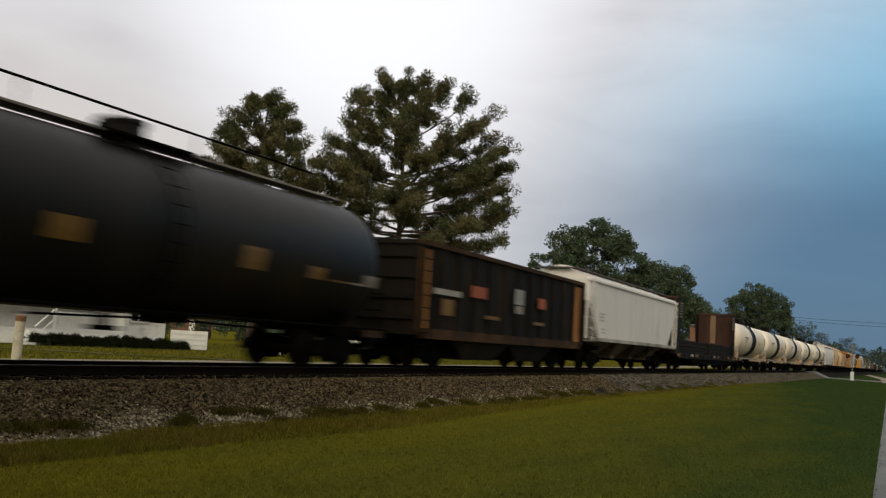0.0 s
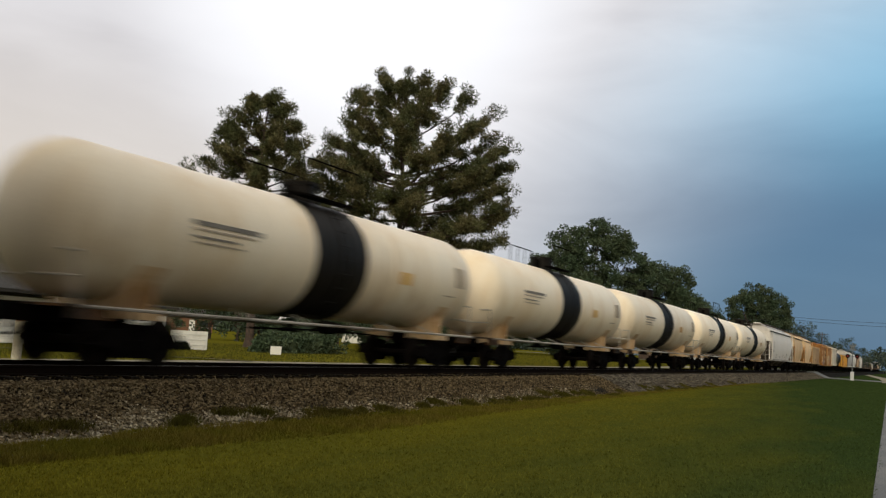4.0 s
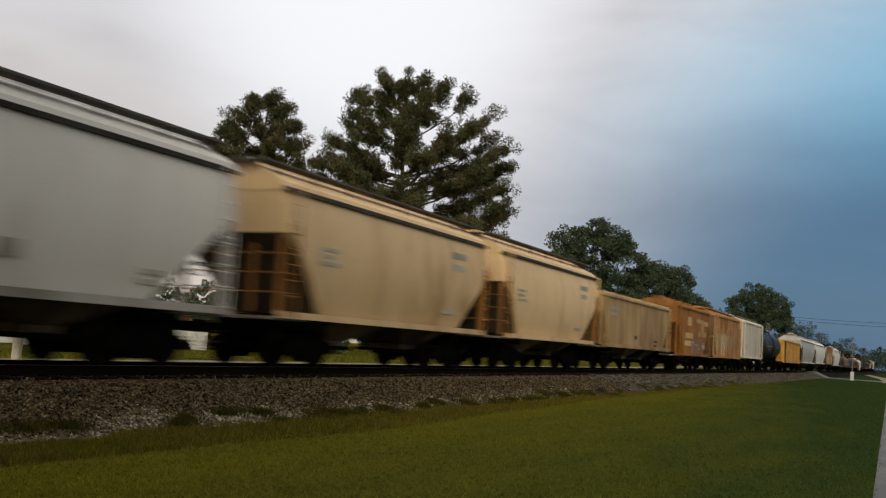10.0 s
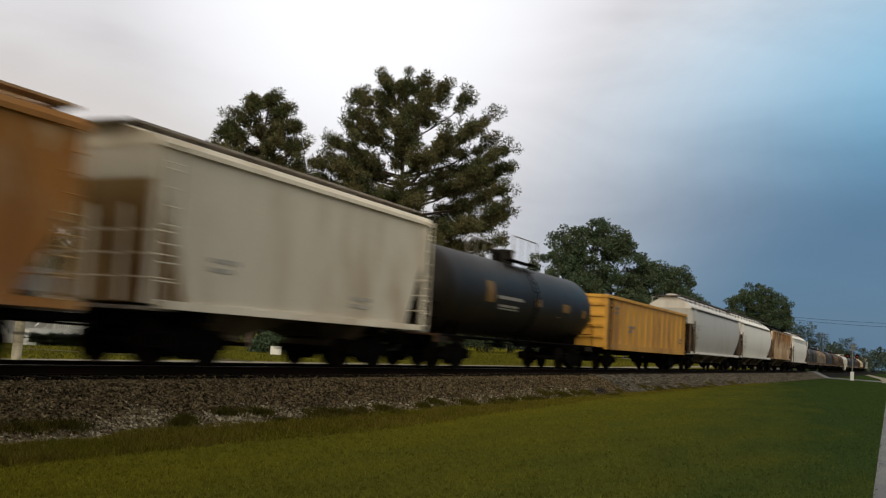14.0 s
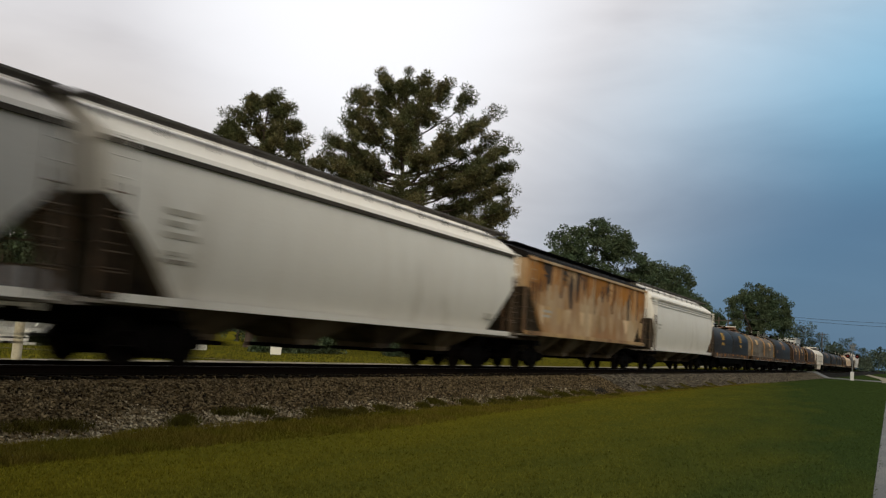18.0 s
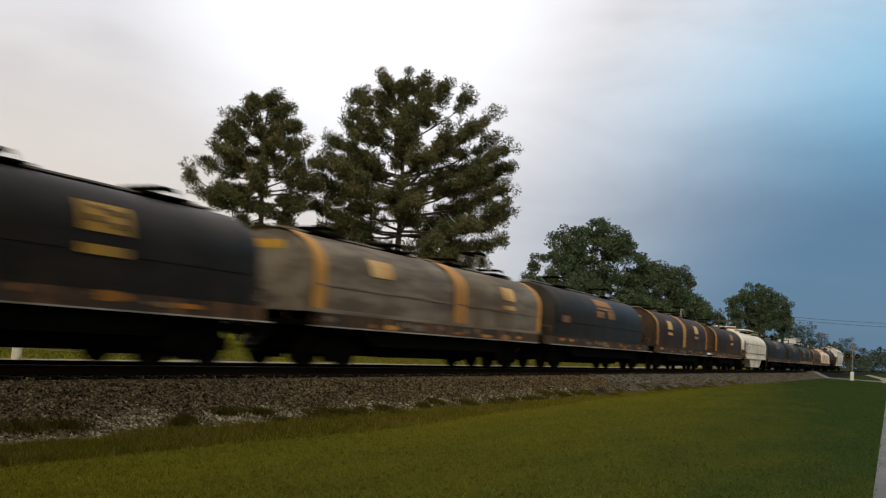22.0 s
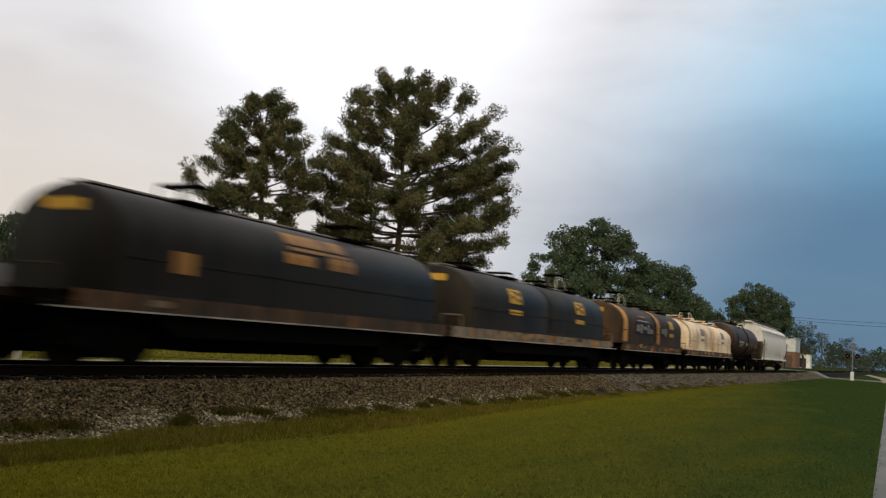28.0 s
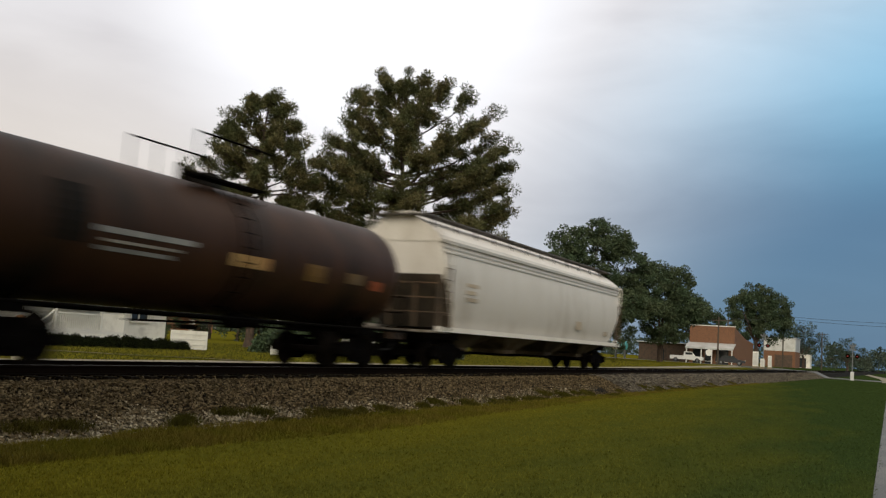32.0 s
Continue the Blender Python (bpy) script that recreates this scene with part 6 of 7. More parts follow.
def blades(name, pts, height, width, material, label, category, seed, per=3):
    rng = np.random.default_rng(seed)
    P = np.repeat(pts, per, 0)
    n = len(P)
    P = P + np.concatenate([rng.normal(0, 0.02, (n, 2)), np.zeros((n, 1))], 1)
    a = rng.uniform(0, math.tau, n)
    h = height * rng.uniform(0.5, 1.3, n)
    lean = rng.normal(0, 0.45, (n, 2)) * h[:, None]
    w = width * rng.uniform(0.6, 1.4, n)
    d = np.stack([np.cos(a) * w, np.sin(a) * w, np.zeros(n)], 1)
    top = P + np.concatenate([lean, h[:, None]], 1)
    V = np.stack([P - d, P + d, top], 1).reshape(-1, 3)
    me = cloud_mesh(name, V.tolist(), np.arange(3 * n).reshape(-1, 3).tolist(), material)
    return tagged(new(name, me), label, category, kind="stuff")


def mown_edge(x):
    return np.interp(x, [5, 8, 14, 23, 38, 60, 140], [-4.7, -4.9, -5.3, -4.8, -3.9, -3.5, -3.4]) + 0.08 * np.sin(x * 0.6)


def build_grass():
    rng = np.random.default_rng(8)
    n = 120000
    x = 4.5 + 130 * rng.random(n) ** 2.7
    y = rng.uniform(0.15, 11.2, n)
    keep = (y < x * 1.35 + 1.0) & (y > road_edge(x) + 0.03 * rng.normal(0, 1, n))
    x, y = x[keep], y[keep]
    keep = y < TRACK + mown_edge(x) + 0.06 * rng.normal(0, 1, len(x))
    x, y = x[keep], y[keep]
    z = np.array([ground_z(a, b) for a, b in zip(x, y)])
    P = np.stack([x, y, z - 0.004], 1)
    blades("lawn_grass", P, 0.042, 0.0065, "blade", "short mown grass, olive toward the house, greener and toned darker by the road", "grass", 9, 4)
    # rounded mounds of weed in the ballast foot
    spots = [(10.4, -3.05, 0.40), (14.3, -2.95, 0.34), (15.2, -3.0, 0.40), (17.0, -3.25, 0.60), (18.2, -3.35, 0.5), (22.8, -3.05, 0.40), (24.5, -3.2, 0.45), (26.5, -3.4, 0.7), (29.0, -3.3, 0.5), (31.6, -2.95, 0.55), (33.0, -3.1, 0.6),
             (36.0, -3.1, 0.5), (45.5, -2.9, 0.5), (47.5, -3.2, 0.8), (54.0, -3.1, 0.8), (62.0, -3.1, 0.9), (70.0, -3.1, 1.0)]
    spots += [(rng.uniform(8, 60), -3.35 + rng.normal(0, 0.18), rng.uniform(0.15, 0.4)) for _ in range(40)]
    pts = []
    for cx, cy, r in spots:
        m = int(520 * r)
        px = rng.normal(cx, r * 0.55, m)
        py = rng.normal(cy, min(r, 0.8) * 0.22, m)
        pz = np.interp(py, [-3.4, -2.9, -2.3, -1.8], [-0.9, -0.74, -0.49, -0.29])
        pts.append(np.stack([px, TRACK + py, pz], 1))
    blades("weeds", np.concatenate(pts), 0.10, 0.010, "weed", "low olive weeds growing in the ballast foot", "weeds", 10, 4)
    # rough unmown strip between lawn and ballast
    n = 26000
    x = 5.5 + 75 * rng.random(n) ** 1.9
    f = rng.random(n) ** 0.8
    lo = mown_edge(x) - 0.1
    hi = np.interp(x, [5, 9, 12, 16, 40, 80], [-4.0, -3.75, -3.35, -3.25, -2.9, -2.9]) + 0.14 * np.sin(x * 1.1) + 0.10 * np.sin(x * 2.9)
    y = TRACK + lo + (hi - lo) * f
    z = np.array([ground_z(a, b) for a, b in zip(x, y)])
    blades("rough_grass", np.stack([x, y, z], 1), 0.085, 0.008, "rough_grass", "rough olive-brown grass edging the ballast", "grass", 12, 4)
    # coarser grass beyond the track
    n = 42000
    x = 14 + 120 * rng.random(n) ** 1.7
    y = 17.0 + 33 * rng.random(n)
    keep = (y < 21.9) | (y > 23.4)
    x, y = x[keep], y[keep]
    z = np.array([ground_z(a, b) for a, b in zip(x, y)])
    blades("verge_grass", np.stack([x, y, z], 1), 0.08, 0.016, "verge", "rough yellow-green grass on the far verge", "grass", 11, 3)


# ---------------------------------------------------------------- trees
SCREEN_RIGHT = (0.4447, -0.8957)


def tuft_cloud(centres, radius, per, length, width, seed, flat=0.8, up=0.25, wild=0.6):
    """Leaf or needle triangles round many centres."""
    rng = np.random.default_rng(seed)
    C = np.repeat(np.asarray(centres), per, 0)
    Rr = np.repeat(np.broadcast_to(np.asarray(radius, float), (len(centres),)), per)
    n = len(C)
    d = rng.normal(0, 1, (n, 3))
    d /= np.linalg.norm(d, axis=1)[:, None]
    d[:, 2] = d[:, 2] * flat + up
    r = Rr * rng.random(n) ** 0.5
    P = C + d * r[:, None]
    t = rng.normal(0, 1, (n, 3))
    ax = d + wild * t
    ax /= np.linalg.norm(ax, axis=1)[:, None]
    side = np.cross(ax, rng.normal(0, 1, (n, 3)))
    side /= np.linalg.norm(side, axis=1)[:, None] + 1e-9
    ln = length * rng.uniform(0.6, 1.4, n)[:, None]
    wd = width * rng.uniform(0.6, 1.4, n)[:, None]
    V = np.stack([P - side * wd, P + side * wd, P + ax * ln], 1).reshape(-1, 3)
    return V, np.arange(3 * n).reshape(-1, 3)


def taper(bm, pts, r0, r1, seg=7):
    n = len(pts)
    for k in range(n - 1):
        a = r0 + (r1 - r0) * k / (n - 1)
        b = r0 + (r1 - r0) * (k + 1) / (n - 1)
        rod(bm, pts[k], pts[k + 1], a, seg, b, caps=(k == n - 2))


def pine(x, y, z, levels, label, seed, limbs=90, clump=0.46, per=120):
    """levels: (height, reach to the screen's left, reach to its right) from the crown's foot to its tip."""
    rnd = random.Random(seed)
    tree = thing("pine_tree", label, "tree", at=Matrix.Translation((x, y, z)))
    first, H = levels[0][0], levels[-1][0]
    trunk = [Vector((0.22 * math.sin(k * 0.9 + seed) * k / 8, 0.2 * math.cos(k * 1.3 + seed) * k / 8, H * 0.96 * k / 8)) for k in range(9)]
    bm = BM()
    taper(bm, trunk, 0.012 * H + 0.1, 0.05, 9)
    rod(bm, (0, 0, -0.3), (0, 0, 0.7), 0.022 * H + 0.12, 9, 0.012 * H + 0.1)
    part("trunk", bm, "bark", tree, smooth=True)
    hs = [l[0] for l in levels]

    def reach(h, s):
        left, right = (float(np.interp(h, hs, [l[i] for l in levels])) for i in (1, 2))
        return left * (1 - s) / 2 + right * (1 + s) / 2

    def at(h):
        f = max(0.0, min(7.999, h / (H * 0.96) * 8))
        return trunk[int(f)].lerp(trunk[int(f) + 1], f - int(f))

    centres, radii = [], []
    for k in range(limbs):
        rel = ((k + rnd.random()) / limbs) ** 0.82
        h = first + (H - first) * rel
        az = k * 2.39996 + rnd.uniform(-0.35, 0.35)
        d = Vector((math.cos(az), math.sin(az), 0))
        s = d.x * SCREEN_RIGHT[0] + d.y * SCREEN_RIGHT[1]
        # limbs that lean to either side fill their side fully
        s = math.copysign(abs(s) ** 0.55, s)
        ln = max(0.25, (reach(h, s) - 0.12) * rnd.uniform(0.88, 1.06))
        rise = ln * (0.10 + 0.75 * rel ** 1.6) * rnd.uniform(0.7, 1.2)
        base = at(max(1.0, h - rise))
        top = Vector((base.x, base.y, 0)) + d * ln + Vector((0, 0, h - 0.55))
        pts = []
        for f in (0, .25, .5, .75, 1):
            p = base.lerp(top, f)
            p.z += rise * 0.3 * (f ** 2 - f) - 0.04 * ln * math.sin(f * math.pi)
            pts.append(p + Vector((rnd.gauss(0, .10), rnd.gauss(0, .10), rnd.gauss(0, .08))) * f)
        bm = BM()
        taper(bm, pts, 0.03 + 0.011 * ln, 0.02, 5)
        side = Vector((-d.y, d.x, 0))
        m = int(ln * 1.9) + 3
        for j in range(m):
            f = 1.0 if j == 0 else 0.36 + 0.64 * rnd.random() ** 0.75
            i = min(3, int(f * 4))
            p = pts[i].lerp(pts[i + 1], f * 4 - i)
            way = d * rnd.uniform(0.2, 1.0) + side * rnd.choice((-1, 1)) * rnd.uniform(0.2, 1.1) + Vector((0, 0, rnd.uniform(-0.1, 0.95)))
            q = p + way.normalized() * rnd.uniform(0.4, 0.95) * (0.5 + 0.14 * ln) * (1.3 - 0.6 * f)
            rod(bm, p, q, 0.024, 4, 0.012, caps=False)
            centres.append(q)
            radii.append(clump * rnd.uniform(0.75, 1.3))
            if f < 0.97:
                centres.append(p.lerp(q, 0.55) + Vector((rnd.gauss(0, .12), rnd.gauss(0, .12), rnd.uniform(0, .2))))
                radii.append(clump * rnd.uniform(0.6, 1.0))
        part("branch", bm, "bark", tree)
    for k in range(16):
        centres.append(at(H) + Vector((rnd.gauss(0, .5), rnd.gauss(0, .5), rnd.uniform(-1.2, 0.1))))
        radii.append(clump * rnd.uniform(0.6, 1.0))
    V, F = tuft_cloud([tuple(c) for c in centres], radii, per, 0.20, 0.036, seed, 0.95, 0.25, 0.42)
    part("crown", cloud_mesh("crown", V.tolist(), F.tolist(), "needles"), None, tree)
    return tree


def broadleaf(x, y, z, lobes, label, seed, trunk_h, trunk_r, material="leaves", clumps=260, per=130, leaf=0.27, radius=0.92, name="oak_tree"):
    """lobes: (dx along the screen, dz, depth offset, radius) of the crown's masses above the foot."""
    rnd = random.Random(seed)
    tree = thing(name, label, "tree", at=Matrix.Translation((x, y, z)))
    sr = Vector((*SCREEN_RIGHT, 0))
    dp = Vector((-SCREEN_RIGHT[1], SCREEN_RIGHT[0], 0))
    bm = BM()
    taper(bm, [(0, 0, -0.3), (0.05, 0, trunk_h * 0.5), (0.1, 0.1, trunk_h)], trunk_r * 1.25, trunk_r * 0.8, 9)
    part("trunk", bm, "bark", tree, smooth=True)
    centres, radii = [], []
    total = sum(l[3] ** 2 for l in lobes)
    for (a, h, dd, r) in lobes:
        bm = BM()
        c = sr * a + dp * dd + Vector((0, 0, h))
        mid = Vector((0.1, 0.1, trunk_h)).lerp(c, 0.5) + Vector((rnd.gauss(0, .3), rnd.gauss(0, .3), 0.3))
        taper(bm, [Vector((0.1, 0.1, trunk_h * 0.95)), mid, c], trunk_r * 0.5, 0.05, 6)
        for k in range(int(clumps * r * r / total)):
            v = Vector((rnd.gauss(0, 1), rnd.gauss(0, 1), rnd.gauss(0.15, 1))).normalized()
            q = c + Vector((v.x, v.y, v.z * 0.85)) * r * rnd.uniform(0.55, 1.05)
            centres.append(tuple(q))
            radii.append(radius * rnd.uniform(0.55, 1.2))
            if k % 4 == 0:
                rod(bm, c.lerp(q, 0.2), q, 0.03, 4, 0.012, caps=False)
        part("branch", bm, "bark", tree)
    V, F = tuft_cloud(centres, radii, per, leaf, leaf * 0.42, seed, 0.8, 0.05)
    part("crown", cloud_mesh("crown", V.tolist(), F.tolist(), material), None, tree)
    return tree


def shrub(x, y, z, rx, ry, h, label, seed, clumps=40, per=70, leaf=0.09, name="shrub", material="leaves"):
    rnd = random.Random(seed)
    b = thing(name, label, "shrub", at=Matrix.Translation((x, y, z)))
    cs = []
    bm = BM()
    for k in range(clumps):
        v = Vector((rnd.gauss(0, 1), rnd.gauss(0, 1), abs(rnd.gauss(0, 1)))).normalized() * rnd.uniform(0.35, 0.92)
        cs.append((v.x * rx, v.y * ry, 0.05 + v.z * h * 0.9))
        if k % 3 == 0:
            rod(bm, (v.x * rx * 0.2, v.y * ry * 0.2, -0.05), cs[-1], 0.018, 4, 0.008, caps=False)
    part("stems", bm, "bark", b)["kind"] = "stuff"
    V, F = tuft_cloud(cs, min(rx, h) * 0.3, per, leaf, leaf * 0.5, seed, 0.9, 0.05)
    part("foliage", cloud_mesh("foliage", V.tolist(), F.tolist(), material), None, b)


def build_trees():
    pine(55.5, 42.65, -0.4, [(6.3, .4, .4), (6.8, 3.2, .6), (7.6, 3.4, .9), (8.2, .9, .8), (9.2, 1.3, 2.0), (10.4, 3.3, 3.2), (11.2, 4.9, 3.6), (11.9, 6.3, 4.0), (12.5, 5.5, 4.3), (13.1, 4.6, 4.6), (14.0, 4.4, 4.6),
                             (15.0, 3.7, 3.7), (15.4, 3.9, 3.1), (16.2, 3.3, 2.8), (17.3, 3.2, 2.9), (17.7, 2.5, 1.9), (18.5, 1.8, 1.5), (18.9, .9, .8)], "tall loblolly pine with a bare lower trunk", 11, limbs=56)
    pine(65.5, 36.6, -0.35, [(5.2, 4.0, 5.5), (6.0, 4.2, 6.5), (7.3, 5.2, 7.5), (8.3, 6.2, 8.0), (8.9, 6.8, 8.4), (10.3, 7.5, 8.7), (11.2, 7.6, 8.2), (12.3, 7.5, 9.7), (13.5, 7.3, 8.4), (14.4, 7.3, 7.6), (15.5, 7.0, 8.8), (16.6, 6.5, 8.9),
                             (17.3, 6.0, 7.8), (18.2, 5.4, 7.8), (19.4, 4.9, 7.1), (20.3, 4.8, 5.9), (21.2, 4.1, 4.6), (22.0, 3.3, 3.3), (22.6, 2.0, 2.2)], "large spreading loblolly pine with a dense crown", 23, limbs=92)
    broadleaf(124, 38.9, -0.4, [(0, 14.6, 0, 4.2), (-4.5, 12.0, 0, 4.0), (4.6, 13.0, 0, 3.8), (-7.0, 8.2, 0, 3.6), (-2.5, 8.5, -2, 4.2), (3.5, 8.0, -2, 4.4), (7.0, 8.6, 1, 3.6), (0.8, 17.0, 0, 2.4), (-3.0, 15.6, 0, 2.8), (3.2, 16.0, 0, 2.4), (-9.6, 6.2, 0, 3.2), (-11.5, 3.6, 0, 2.8), (-6.2, 4.6, 0, 3.2), (-1.5, 11.2, -1.5, 3.6), (3.0, 4.4, 0, 3.4), (-1.5, 4.0, 0, 3.2)],
              "broad dark oak with an uneven crown", 41, 5.0, 0.45, clumps=640)
    broadleaf(136.5, 32.0, -0.2, [(-1, 11.2, 0, 3.4), (2.0, 12.0, 0, 2.6), (-3.5, 9.0, 0, 3.0), (2.5, 8.0, -1, 3.2), (0, 5.5, -1, 3.4)], "dark oak beside the railway", 42, 4.0, 0.4, clumps=270)
    broadleaf(166.5, 33.6, 0.1, [(-1.5, 9.5, 0, 2.8), (1.0, 9.0, 0, 2.6), (3.2, 7.0, 0, 2.6), (-3, 6.5, 0, 2.8)], "small leafy tree behind the brick store", 43, 3.5, 0.3, clumps=170)
    broadleaf(189, 26.0, 0.1, [(0, 12.6, 0, 3.6), (-3.2, 11.0, 0, 3.0), (3.0, 11.2, 0, 3.2), (-2.0, 7.6, 0, 3.4), (2.4, 7.6, 0, 3.8), (4.6, 8.6, 0, 2.2)], "round-crowned roadside oak by the store", 44, 4.5, 0.4, clumps=300)
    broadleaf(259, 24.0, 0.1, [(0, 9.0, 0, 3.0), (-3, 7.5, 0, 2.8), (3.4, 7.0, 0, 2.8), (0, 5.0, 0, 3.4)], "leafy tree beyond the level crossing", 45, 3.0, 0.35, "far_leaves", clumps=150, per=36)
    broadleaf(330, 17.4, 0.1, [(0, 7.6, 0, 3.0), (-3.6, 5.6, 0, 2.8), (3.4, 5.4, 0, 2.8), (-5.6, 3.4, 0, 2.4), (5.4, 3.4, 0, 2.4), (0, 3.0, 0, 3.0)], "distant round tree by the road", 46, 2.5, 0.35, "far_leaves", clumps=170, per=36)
    # unseen oak, added left of the view to shade ballast and passing cars
    broadleaf(3.0, 8.5, -0.9, [(0, 9.4, 0, 3.0), (-2.2, 8.8, 0, 2.8), (2.0, 9.4, 0, 2.4), (0, 9.2, 2.0, 2.4), (0, 8.2, -2.4, 3.0), (0, 11.4, 0, 2.6), (-1.4, 10.2, 1.6, 2.4), (-0.6, 7.0, -3.2, 2.6), (1.0, 11.0, -2.0, 2.4)],
              "unseen oak added to shade the ballast", 48, 5.6, 0.3, clumps=560, per=110, leaf=0.24, radius=0.9)
    # second unseen oak, added farther back to deepen that shade
    broadleaf(-7.5, 5.6, -0.9, [(0, 11.0, 0, 3.6), (-3.2, 8.6, 0, 3.2), (3.2, 8.6, 0, 3.2), (0, 8.0, 3.2, 3.2), (0, 8.0, -3.2, 3.2), (0, 13.2, 0, 2.6), (0, 6.0, 0, 3.0)],
              "unseen tall oak added to shade the passing cars", 49, 4.6, 0.4, clumps=420, per=110, leaf=0.26, radius=1.0)
    # trees behind the house
    for k, (x, y, h, s) in enumerate(((46.0, 59.0, 8.6, 1.0), (48.7, 57.2, 8.4, 0.9), (51.0, 58.0, 6.9, 0.8), (43.0, 63.0, 9.0, 1.2), (40, 60, 8.2, 1.2), (53.5, 59.5, 5.6, 0.8), (47.2, 57.8, 9.0, 0.9), (45.0, 60.0, 9.4, 1.0), (50.0, 57.5, 7.6, 0.9), (48.6, 53.6, 7.6, 1.0), (50.6, 52.6, 6.8, 0.9), (46.2, 55.8, 8.4, 1.0))):
        broadleaf(x, y, -0.4, [(0, h - 1.3, 0, 1.3 * s), (-1.3, h - 2.6, 0, 1.5 * s), (1.2, h - 2.9, 0, 1.5 * s), (0, h - 4.6, 0, 2.0 * s)], "dark tree behind the white house", 60 + k, 2.5, 0.22, clumps=80, per=44, leaf=0.24, radius=0.6, name="yard_tree")
    # understorey between the pines and the oaks
    rnd = random.Random(5)
    for k in range(17):
        f = k / 16
        x = 74 + 62 * f + rnd.uniform(-2, 2)
        y = 66 - 22 * f + rnd.uniform(-4, 4)
        h = rnd.uniform(4.2, 6.4)
        broadleaf(x, y, -0.4 + 0.3 * f, [(0, h - 1.2, 0, 1.5), (-1.6, h - 2.2, 0, 1.7), (1.5, h - 2.4, 0, 1.7), (0, 1.6, 0, 1.9)], "low dark tree in the yard hedge line", 80 + k, 1.4, 0.16, clumps=60, per=40, leaf=0.26, radius=0.7, name="yard_tree")
    for k, (x, y, r, h) in enumerate(((47.5, 34.2, 1.5, 1.5), (50.5, 34.6, 1.5, 1.4), (53.6, 35.0, 1.6, 1.6), (45.2, 33.6, 1.0, 1.1), (60, 33.0, 1.3, 1.3), (66, 31.5, 1.2, 1.2), (58, 40, 2.0, 2.2), (70, 36, 2.0, 2.4))):
        shrub(x, y, ground_z(x, y), r, r * 0.8, h, "dark green rounded shrub on the lawn", 110 + k, leaf=0.14)
    # clipped hedge before the house
    for k in range(9):
        x = 29.6 + k * 1.13
        shrub(x, 34.3, ground_z(x, 34.3) - 0.05, 0.80, 0.55, (0.56, 0.60, 0.60, 0.52, 0.60, 0.66, 0.64, 0.62, 0.54)[k], "dark clipped hedge shrub before the porch", 130 + k, clumps=150, per=90, leaf=0.05, name="hedge_shrub", material="hedge")
    # far woods along the horizon
    rng = np.random.default_rng(77)
    cs, rs = [], []
    for k in range(2300):
        az = rng.uniform(-0.25, 1.25)
        near = az > 0.30
        dist = rng.uniform(260, 380) if near else rng.uniform(430, 640)
        wave = 0.7 + 0.3 * math.sin(az * 37) * math.sin(az * 91 + 1)
        top = (8.5 if near else 13.5) * wave
        cs.append((dist * math.cos(az), dist * math.sin(az), rng.uniform(0.3, top)))
        rs.append(rng.uniform(1.6, 3.2))
    V, F = tuft_cloud(cs, rs, 34, 1.1, 0.5, 78)
    tagged(new("far_woods", cloud_mesh("far_woods", V.tolist(), F.tolist(), "far_leaves")), "woods along the horizon, leaf colour toned blue-green for haze", "woods", kind="stuff")


# ---------------------------------------------------------------- buildings and street furniture
def boards(parent, x0, x1, y, z0, z1, step, material, gaps=()):
    n = int((z1 - z0) / step)
    for k in range(n):
        z = z0 + (k + 0.5) * (z1 - z0) / n
        spans = [(x0, x1)]
        for a, b, c, d in gaps:
            if c < z < d:
                spans = [q for s in spans for q in ((s[0], min(s[1], a)), (max(s[0], b), s[1])) if q[1] - q[0] > 0.05]
        for a, b in spans:
            bm = BM()
            box(bm, ((a + b) / 2, y - 0.012, z), (b - a, 0.025, (z1 - z0) / n - 0.012), Matrix.Rotation(radians(-4), 3, "X"))
            part("siding_board", bm, material, parent)


